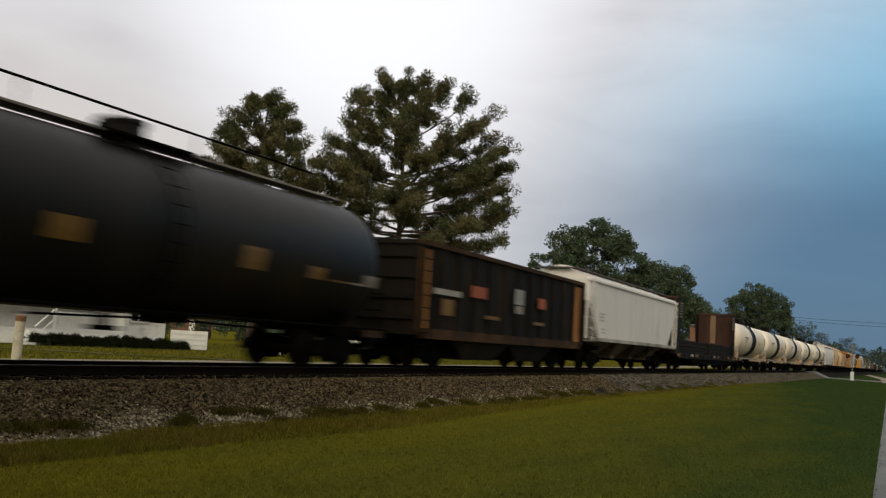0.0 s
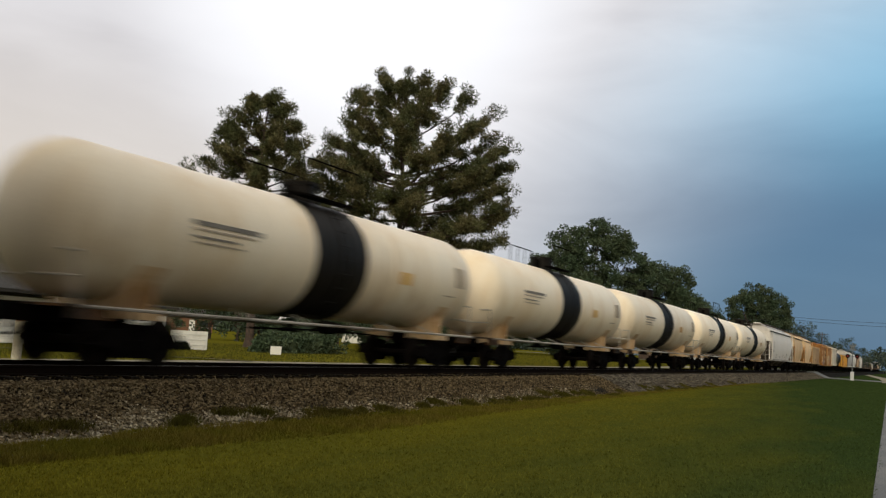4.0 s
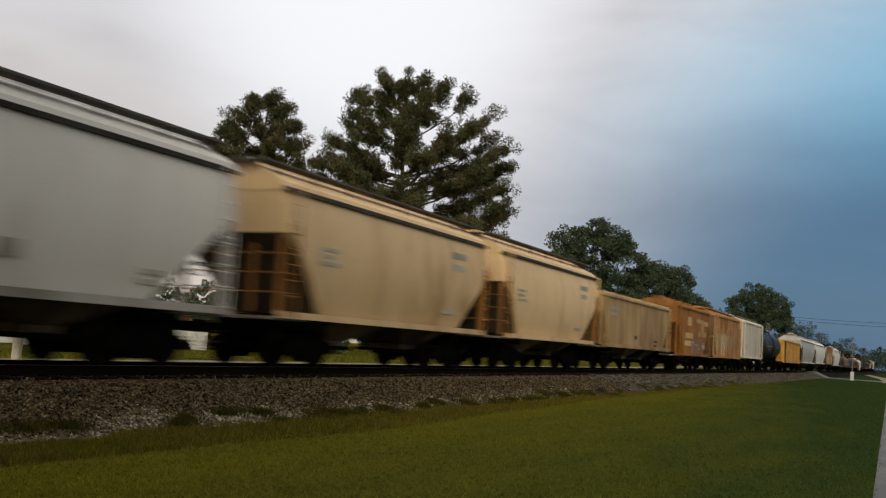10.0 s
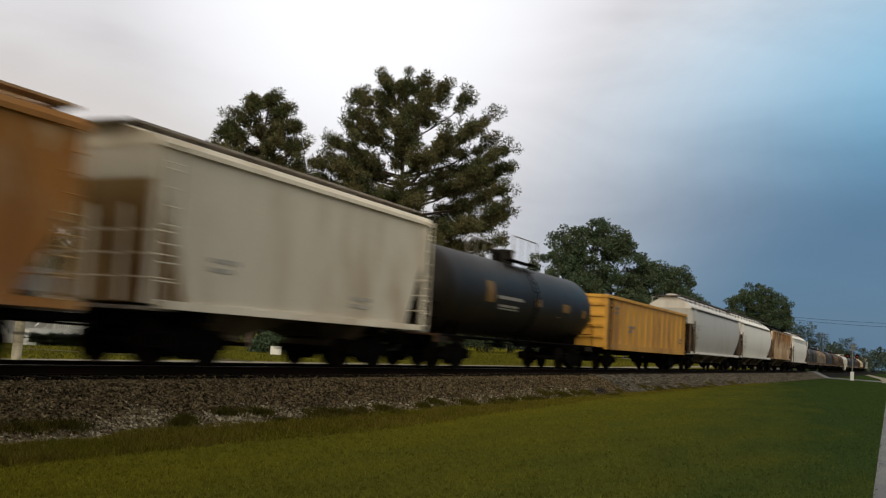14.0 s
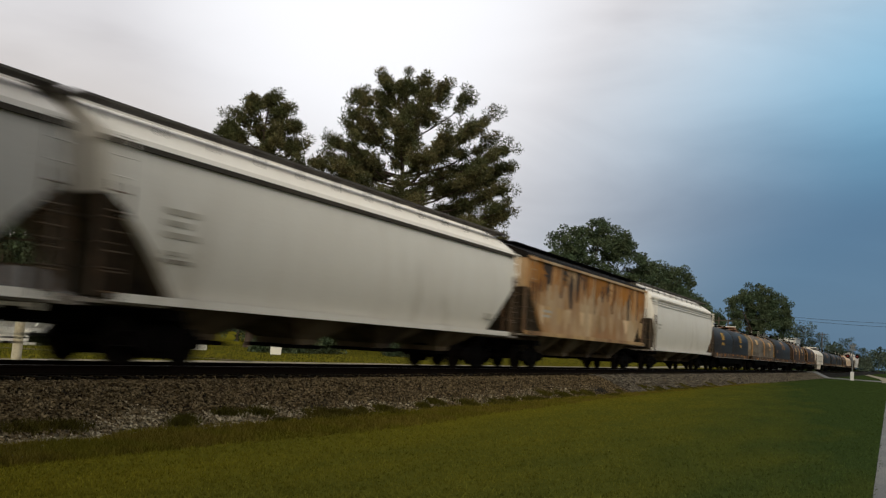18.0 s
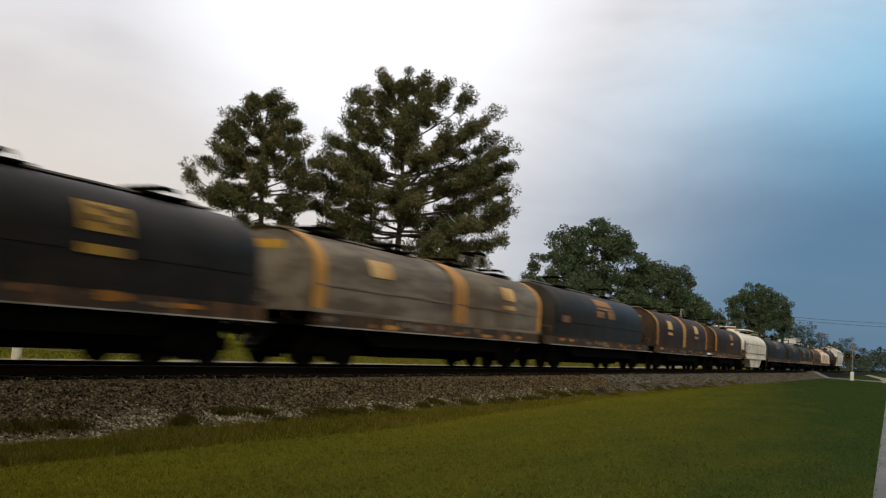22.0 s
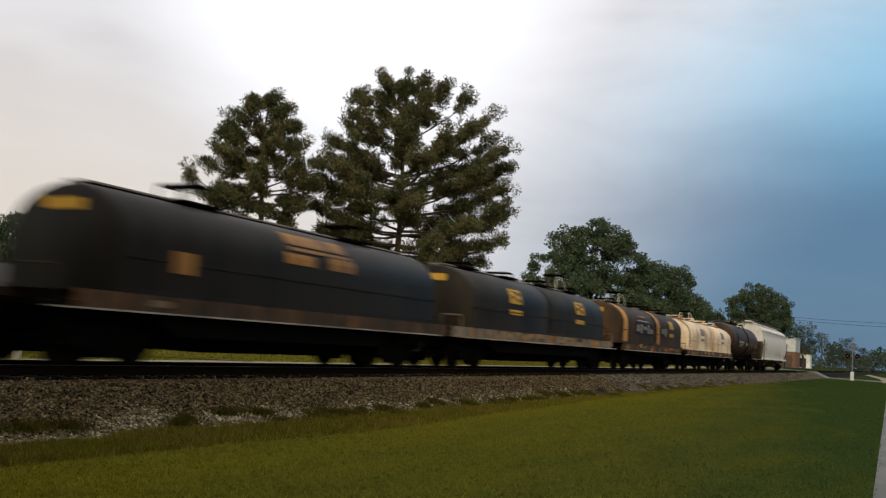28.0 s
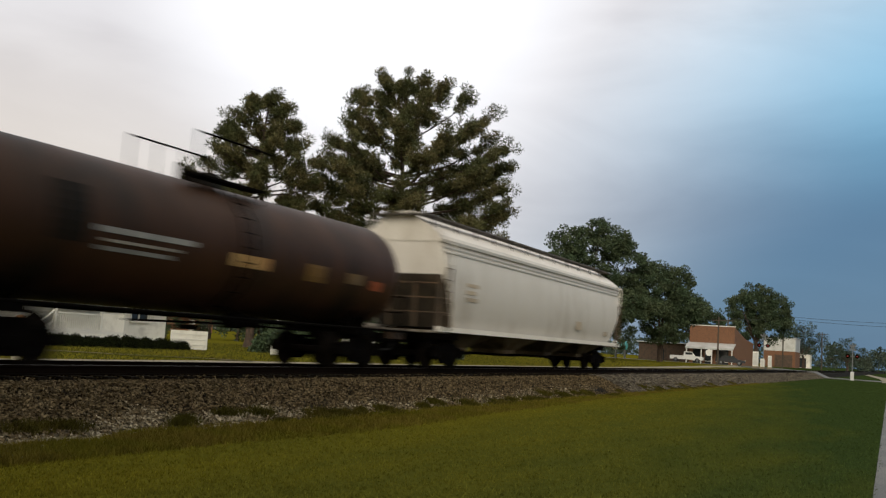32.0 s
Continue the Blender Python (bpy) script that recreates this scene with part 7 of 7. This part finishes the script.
def build_house():
    g = -0.42
    house = thing("white_house", "white clapboard house with a railed front porch", "house")
    x0, x1, y0, y1 = 22.0, 40.1, 36.6, 45.0
    eave = 1.80
    win = (37.45, 38.80, 0.92, 1.60)
    bm = BM()
    for a, b, c, d in ((x0, win[0], g, eave), (win[1], x1, g, eave), (win[0], win[1], g, win[2]), (win[0], win[1], win[3], eave)):
        box(bm, ((a + b) / 2, y0 + 0.1, (c + d) / 2), (b - a, 0.2, d - c))
    box(bm, (x0 + 0.1, (y0 + y1) / 2, (g + eave) / 2), (0.2, y1 - y0 - 0.4, eave - g))
    box(bm, (x1 - 0.1, (y0 + y1) / 2, (g + eave) / 2), (0.2, y1 - y0 - 0.4, eave - g))
    box(bm, ((x0 + x1) / 2, y1 - 0.1, (g + eave) / 2), (x1 - x0, 0.2, eave - g))
    wall = part("wall", bm, "siding", house)
    boards(wall, x0, x1, y0, g + 0.3, eave, 0.2, "siding", (win,))
    bm = BM()
    ridge = 3.4
    ym = (y0 + y1) / 2
    loft(bm, [[(x, y0 - 0.5, eave), (x, ym, ridge), (x, y1 + 0.5, eave), (x, y1 + 0.5, eave - 0.12), (x, ym, ridge - 0.15), (x, y0 - 0.5, eave - 0.12)] for x in (x0 - 0.4, x1 + 0.4)])
    bmesh.ops.recalc_face_normals(bm, faces=bm.faces)
    part("roof", bm, "shingle", house)
    bm = BM()
    for x in (x0 + 0.1, x1 - 0.1):
        vs = [bm.verts.new(p) for p in ((x, y0, eave - 0.05), (x, y1, eave - 0.05), (x, ym, ridge - 0.15))]
        bm.faces.new(vs)
    part("gable", bm, "siding", house)
    w = part("window", box(BM(), ((win[0] + win[1]) / 2, y0 + 0.12, (win[2] + win[3]) / 2), (win[1] - win[0], 0.02, win[3] - win[2])), "window", house)
    for name, c, s in (("window_frame", ((win[0] + win[1]) / 2, y0 - 0.03, win[3] + 0.04), (1.5, 0.08, 0.1)), ("window_sill", ((win[0] + win[1]) / 2, y0 - 0.05, win[2] - 0.04), (1.5, 0.14, 0.08)),
                       ("window_frame", (win[0] - 0.03, y0 - 0.03, 1.26), (0.1, 0.08, 0.68)), ("window_frame", (win[1] + 0.03, y0 - 0.03, 1.26), (0.1, 0.08, 0.68)), ("mullion", ((win[0] + win[1]) / 2, y0 + 0.08, 1.26), (0.08, 0.06, 0.68))):
        part(name, box(BM(), c, s), "white_trim", w)
    # porch
    px0, px1, py0 = 26.5, 35.5, 35.0
    part("porch_floor", box(BM(), ((px0 + px1) / 2, (py0 + y0) / 2, 0.25), (px1 - px0, y0 - py0, 0.12)), "white_trim", house)
    part("porch_skirt", box(BM(), ((px0 + px1) / 2, py0 + 0.03, -0.1), (px1 - px0, 0.05, 0.55)), "siding", house)
    rail = part("porch_railing", box(box(BM(), (32.6, py0 + 0.04, 1.10), (2.6, 0.07, 0.07)), (32.6, py0 + 0.04, 0.36), (2.6, 0.06, 0.06)), "white_trim", house)
    bm = BM()
    box(bm, (0, 0, 0.8), (0.035, 0.035, 0.72))
    me = mesh_of("baluster", bm, "white_trim")
    for k in range(21):
        o = part("baluster", me, None, rail)
        o.location = (31.36 + k * 0.122, py0 + 0.04, -0.07)
    part("porch_wall", box(BM(), (34.72, py0 + 0.05, 0.75), (1.42, 0.06, 0.9)), "siding", house)
    for x in (31.18, 33.95, 35.46, 27.0):
        part("porch_post", box(BM(), (x, py0 + 0.06, 1.05), (0.12, 0.12, 1.6)), "white_trim", house)
    bm = BM()
    rod(bm, (31.05, py0, 1.18), (29.9, py0 - 0.2, 0.38), 0.045, 6)
    rod(bm, (31.05, py0, 0.70), (29.9, py0 - 0.2, -0.08), 0.035, 6)
    part("stair_rail", bm, "white_trim", house)
    for k in range(4):
        part("porch_step", box(BM(), (30.3 - 0.35 * k, py0 - 0.2 - 0.25 * k, 0.14 - 0.17 * k), (1.6, 0.3, 0.16)), "white_trim", house)
    part("porch_roof", box(BM(), ((px0 + px1) / 2, (py0 + y0) / 2 - 0.1, 1.90), (px1 - px0 + 0.4, y0 - py0 + 0.4, 0.14)), "shingle", house)

    # white board standing on the lawn
    sc = thing("board_fence", "white ribbed fence section standing at the lawn's edge", "fence", at=pose(39.3, 34.15, ground_z(39.3, 34.15), 0, 0, -12))
    part("board", box(BM(), (0, 0, 0.53), (2.35, 0.06, 0.98)), "siding", sc)
    for x in (-1.0, 1.0):
        part("leg", box(BM(), (x, 0.06, 0.3), (0.09, 0.07, 0.75)), "post_white", sc)
    for z in (0.28, 0.56, 0.84):
        part("batten", box(BM(), (0, -0.04, z), (2.2, 0.02, 0.04)), "white_trim", sc)

    # post beside the lane
    p = thing("marker_post", "weathered white round post with a rusty cap", "post", at=pose(19.05, 22.8, -0.45, 0, 1.5, 0))
    part("shaft", rod(BM(), (0, 0, -0.1), (0, 0, 1.12), 0.135, 16), "post_white", p, smooth=True)
    part("cap", rod(rod(BM(), (0, 0, 1.12), (0, 0, 1.27), 0.145, 16), (0, 0, 1.27), (0, 0, 1.31), 0.13, 16, 0.05), "post_cap", p, smooth=True)

    s = thing("yard_sign", "small white blank yard sign", "sign", at=pose(39.9, 28.95, ground_z(39.9, 28.95), 0, 0, -50))
    part("panel", box(BM(), (0, 0, 0.31), (0.56, 0.03, 0.42)), "white_trim", s)
    for x in (-0.24, 0.24):
        part("leg", rod(BM(), (x, 0.02, -0.1), (x, 0.02, 0.55), 0.012, 5), "galv", s)

    # far neighbours across the lawn
    for k, (x, y, w, d, h, mat) in enumerate(((140, 121.5, 6, 5, 2.6, "siding"), (121, 72, 5, 5, 2.2, "siding"), (122, 107, 7, 6, 2.6, "brick"))):
        hs = thing("bungalow", "small pale bungalow beyond the lawns" if mat == "siding" else "small brick bungalow beyond the lawns", "house", at=pose(x, y, ground_z(x, y) - 0.05, 0, 0, -30))
        part("wall", box(BM(), (0, 0, h / 2), (w, d, h)), mat, hs)
        bm = BM()
        loft(bm, [[(sx * (w / 2 + 0.3), -d / 2 - 0.4, h), (sx * (w / 2 + 0.3), 0, h + 1.5), (sx * (w / 2 + 0.3), d / 2 + 0.4, h)] for sx in (-1, 1)])
        part("roof", bm, "shingle", hs)
        for wx in (-w * 0.3, w * 0.3):
            wn = part("window", box(BM(), (wx, -d / 2 - 0.01, 1.4), (1.1, 0.04, 1.1)), "window", hs)
            part("window_frame", box(BM(), (wx, -d / 2 - 0.03, 0.82), (1.3, 0.08, 0.08)), "white_trim", wn)
        part("door", box(BM(), (0, -d / 2 - 0.02, 1.0), (0.95, 0.05, 2.0)), "white_trim", hs)


def build_store():
    # brick store: front toward -X, long side along the track
    st = thing("brick_store", "red brick store with a white awning front", "store")
    x0, x1, ya, yb, g, top = 161.7, 183.0, 25.7, 33.0, 0.05, 6.35
    bm = BM()
    t = 0.3
    openings = [(26.6, 28.6), (29.2, 30.4), (30.8, 32.4)]
    edges = [ya] + [v for o in openings for v in o] + [yb]
    for a, b in zip(edges[::2], edges[1::2]):
        box(bm, (x0 + t / 2, (a + b) / 2, (g + 2.9) / 2), (t, b - a, 2.9 - g))
    box(bm, (x0 + t / 2, (ya + yb) / 2, (2.9 + top) / 2), (t, yb - ya, top - 2.9))
    part("front_wall", bm, "brick", st)
    for y in (ya, yb):
        bm = BM()
        pts = [(x0 + t, g), (x1, g), (x1, 4.2), (x0 + 12, 4.7), (x0 + 5, 5.6), (x0 + t, top - 0.1)]
        loft(bm, [[(x, y, z) for x, z in pts], [(x, y + (t if y == ya else -t), z) for x, z in pts]])
        bmesh.ops.recalc_face_normals(bm, faces=bm.faces)
        part("side_wall", bm, "brick", st)
    part("rear_wall", box(BM(), (x1 - t / 2, (ya + yb) / 2, 2.1), (t, yb - ya, 4.2)), "brick", st)
    part("roof", box(BM(), ((x0 + x1) / 2 + 0.3, (ya + yb) / 2, 4.05), (x1 - x0 - 0.9, yb - ya - 0.7, 0.15)), "metal_roof", st)
    part("coping", box(BM(), (x0 + t / 2, (ya + yb) / 2, top + 0.05), (t + 0.15, yb - ya + 0.15, 0.12)), "white_trim", st)
    for a, b in openings:
        w = part("shop_window", box(BM(), (x0 + 0.16, (a + b) / 2, 1.5), (0.04, b - a, 2.8)), "window", st)
        part("window_frame", box(BM(), (x0 + 0.1, (a + b) / 2, 0.5), (0.08, b - a, 0.1)), "white_trim", w)
    bm = BM()
    loft(bm, [[(x0 - 2.4, y, 2.75), (x0, y, 3.55), (x0, y, 3.4), (x0 - 2.4, y, 2.45)] for y in (ya - 0.2, yb + 0.2)])
    bmesh.ops.recalc_face_normals(bm, faces=bm.faces)
    part("awning", bm, "metal_roof", st)
    for y in (ya, 28.9, 30.6, yb):
        part("awning_post", box(BM(), (x0 - 2.2, y, 1.3), (0.16, 0.16, 2.6)), "white_trim", st)
    bm = BM()
    rod(bm, (x0 - 2.45, 29.3, 1.9), (x0 - 2.40, 29.3, 1.9), 0.55, 16)
    part("round_sign", bm, "white_trim", st, "round pale sign")

    wb = thing("metal_shop", "pale sheet-metal shop with a brown brick lower front", "store")
    X, a, b = 228.0, 22.9, 29.8
    part("lower_wall", box(BM(), (X + 5, (a + b) / 2, 1.9), (10, b - a, 3.6)), "brick", wb)
    part("upper_wall", box(BM(), (X + 5, (a + b) / 2, 5.2), (10.06, b - a + 0.06, 3.0)), "metal_roof", wb)
    part("garage_door", box(BM(), (X - 0.03, 25.4, 1.5), (0.08, 3.8, 2.7)), "maroon", wb)
    part("roof", box(BM(), (X + 5, (a + b) / 2, 6.76), (10.4, b - a + 0.4, 0.12)), "metal_roof", wb)
    sh = thing("white_shed", "small white shed with a dark doorway", "shed")
    part("wall", box(BM(), (261, 24.0, 1.8), (4, 3.2, 3.4)), "siding", sh)
    part("doorway", box(BM(), (258.98, 24.3, 1.4), (0.06, 1.9, 2.4)), "window", sh)
    part("roof", box(BM(), (261, 24.0, 3.56), (4.4, 3.6, 0.12)), "metal_roof", sh)
    lo = thing("long_dark_building", "long dark wooden building under the oaks", "building")
    part("wall", box(BM(), (178, 40.5, 1.7), (4, 9.5, 3.2)), "maroon", lo)
    part("roof", box(BM(), (178, 40.5, 3.36), (5, 10.2, 0.14)), "metal_roof", lo)
    part("door", box(BM(), (175.97, 41.0, 1.2), (0.06, 1.0, 2.1)), "window", lo)
    tl = thing("teal_tank", "small teal and white storage tank", "tank", at=pose(164, 45.0, 0.1))
    part("tank", rod(BM(), (0, -0.7, 2.2), (0, 0.9, 2.2), 0.75, 14), "teal", tl, smooth=True)
    part("end_band", rod(BM(), (0, 0.9, 2.2), (0, 1.7, 2.2), 0.76, 14), "siding", tl, smooth=True)
    for y in (-0.4, 1.2):
        part("leg", box(BM(), (0, y, 0.75), (0.9, 0.12, 1.6)), "galv", tl)

    # parked vehicles
    def vehicle(name, label, mat, x, y, z, turn, pickup):
        v = thing(name, label, "pickup" if pickup else "car", at=pose(x, y, z, 0, 0, turn))
        bm = BM()
        if pickup:
            side = [(-2.6, .45), (2.6, .45), (2.65, .95), (1.3, 1.05), (0.75, 1.05), (-2.6, 1.05)]
            cab = [(-0.5, 1.05), (1.25, 1.05), (0.75, 1.72), (-0.35, 1.75)]
        else:
            side = [(-2.2, .4), (2.2, .4), (2.25, .75), (1.2, .92), (-1.7, .98), (-2.2, .9)]
            cab = [(-1.6, .95), (1.1, .92), (0.45, 1.42), (-1.0, 1.45)]
        loft(bm, [[(a, yy, b) for a, b in side] for yy in (-0.88, 0.88)])
        bmesh.ops.recalc_face_normals(bm, faces=bm.faces)
        part("body", bm, mat, v)
        bm = BM()
        loft(bm, [[(a * k, yy, b) for a, b in cab] for yy, k in ((-0.78, 1), (0.78, 1))])
        bmesh.ops.recalc_face_normals(bm, faces=bm.faces)
        part("cab", bm, mat, v)
        for s in (-1, 1):
            part("side_window", box(BM(), ((cab[0][0] + cab[1][0]) / 2, s * 0.79, (cab[0][1] + cab[2][1]) / 2 + 0.04), ((cab[1][0] - cab[0][0]) * 0.62, 0.03, 0.36)), "window", v)
        ax = 1.7 if pickup else 1.35
        for sx in (-1, 1):
            for sy in (-1, 1):
                w = part("wheel", rod(BM(), (sx * ax, sy * 0.70, 0.36), (sx * ax, sy * 0.90, 0.36), 0.36, 14), "rubber", v)
                part("hub", rod(BM(), (sx * ax, sy * 0.885, 0.36), (sx * ax, sy * 0.915, 0.36), 0.2, 10), "galv", w)
        for s in (-1, 1):
            part("headlight", box(BM(), (side[2][0] - 0.03, s * 0.65, 0.78), (0.08, 0.3, 0.14)), "white_trim", v)

    vehicle("pickup_truck", "white pickup truck parked before the store", "car_white", 156.6, 32.3, 0.12, -84, True)
    vehicle("parked_car", "dark sedan parked before the store", "car_dark", 153.3, 24.9, 0.12, -84, False)

    # level crossing signals
    for k, (x, y, z) in enumerate(((147.0, 7.1, -0.88), (150.2, 19.6, 0.0))):
        c = thing("crossing_signal", "silver level crossing signal mast with red lamps", "crossing signal", at=pose(x, y, z, 0, 0, 0))
        part("mast", rod(BM(), (0, 0, 0), (0, 0, 5.3), 0.075, 10), "galv", c)
        for a in (45, -45):
            part("crossbuck", box(BM(), (-0.10, 0, 4.6), (0.03, 1.2, 0.2), Matrix.Rotation(radians(a), 3, "X")), "galv", c)
        part("lamp_bar", box(BM(), (-0.08, 0, 3.4), (0.08, 1.4, 0.08)), "galv", c)
        for s in (-1, 1):
            l = part("signal_lamp", rod(BM(), (-0.16, s * 0.62, 3.4), (-0.10, s * 0.62, 3.4), 0.30, 16), "steel_black", c)
            part("lens", rod(BM(), (-0.19, s * 0.62, 3.4), (-0.16, s * 0.62, 3.4), 0.11, 12), "red_lens", l)
        part("base_box", box(BM(), (0.1, 0, 0.6), (0.5, 0.45, 1.2)), "metal_roof", c)
    for x, y, w, h in ((148.7, 20.5, 0.75, 2.2), (147.0, 19.3, 0.5, 1.2), (149.0, 18.5, 0.5, 1.7)):
        c = thing("signal_cabinet", "white railway signal cabinet on a concrete foot", "cabinet", at=pose(x, y, 0.0))
        part("body", box(BM(), (0, 0, 0.2 + h / 2), (w, w, h)), "white_trim", c)
        part("foot", box(BM(), (0, 0, 0.08), (w + 0.2, w + 0.2, 0.3)), "gravel_road", c)
        part("door", box(BM(), (-w / 2 - 0.015, 0, 0.2 + h / 2), (0.03, w * 0.8, h * 0.85)), "metal_roof", c)

    # poles and wires
    tops = []
    for x, y, h in ((147.8, 25.9, 7.2), (162.8, 27.0, 7.8), (198.8, 22.3, 10.3), (172.0, -22.0, 10.0), (250.0, 19.0, 9.5)):
        p = thing("utility_pole", "dark wooden utility pole with a cross-arm", "utility pole", at=pose(x, y, ground_z(x, y)))
        part("shaft", rod(BM(), (0, 0, -0.2), (0, 0, h), 0.15, 8, 0.10), "pole", p)
        part("cross_arm", box(BM(), (0, 0, h - 0.5), (0.12, 2.0, 0.12)), "pole", p)
        for s in (-0.9, 0, 0.9):
            part("insulator", rod(BM(), (0, s, h - 0.44), (0, s, h - 0.26), 0.05, 6), "window", p)
        tops.append(Vector((x, y, ground_z(x, y) + h)))
    def span(a, b, sag, label):
        bm = BM()
        pts = [a.lerp(b, k / 16) - Vector((0, 0, sag * 4 * (k / 16) * (1 - k / 16))) for k in range(17)]
        tube(bm, pts, 0.035, 4)
        solo("power_cable", bm, "wire", label, "cable")
    span(tops[2], tops[3] + Vector((0, 0, 0.3)), 0.7, "black cable strung over the railway")
    span(tops[2] - Vector((0, 0, 0.5)), tops[3] - Vector((0, 0, 0.3)), 0.8, "black cable strung over the railway")
    span(tops[1], tops[2], 0.5, "black cable between the poles by the store")
    span(tops[2], tops[4], 0.6, "black cable along the far side")

    # mast beyond the yards
    m = thing("radio_mast", "slender grey lattice radio mast with antenna arms", "mast", at=pose(177.1, 176.4, -0.4))
    bm = BM()
    for s in ((-.35, -.3), (.35, -.3), (0, .4)):
        rod(bm, (s[0], s[1], 0), (s[0], s[1], 29.4), 0.09, 5)
    part("lattice_leg", bm, "galv", m)
    bm = BM()
    tri = ((-.35, -.3), (.35, -.3), (0, .4))
    for k in range(28):
        for i in range(3):
            a, b = tri[i], tri[(i + 1) % 3]
            rod(bm, (*a, k), (*b, k + 1), 0.045, 4)
    part("bracing", bm, "galv", m)
    for z in (30.0, 27.8, 25.2, 23.6):
        bm = BM()
        for az in (0.3, 2.4, 4.5):
            d = Vector((math.cos(az), math.sin(az), 0)) * 1.3
            rod(bm, (0, 0, z - 0.5), d + Vector((0, 0, z - 0.5)), 0.07, 5)
            box(bm, d + Vector((0, 0, z - 0.5)), (0.2, 0.2, 1.1))
        part("antenna_array", bm, "galv", m)


build_ground()
build_track()
build_train()
build_house()
build_store()
build_trees()
build_grass()
build_stones()


# ---------------------------------------------------------------- movement
def motions():
    for car, u in TRAIN:
        walk(car, [(t, pose(u - SPEED * t, TRACK, 0)) for t in (0, 8, 16, 24, 32)])
    # one roll for the leading and one for the trailing axle of every bogie, shared by all cars
    turn = SPEED / 0.457
    step = 1 / 30 
    steps = int(32 / step) + 1
    for side in (-1, 1):
        same = [w for w, s in wheelsets if s == side]
        rows = [(k * step, Matrix.Translation((side * 0.88, 0, 0.457)) @ Matrix.Rotation(-turn * k * step, 4, "Y")) for k in range(steps)]
        walk(same[0], rows)
        lead = same[0].animation_data
        for w in same[1:]:
            w.rotation_mode = "QUATERNION"
            w.animation_data_create()
            w.animation_data.action = lead.action
            w.animation_data.action_slot = lead.action_slot


motions()
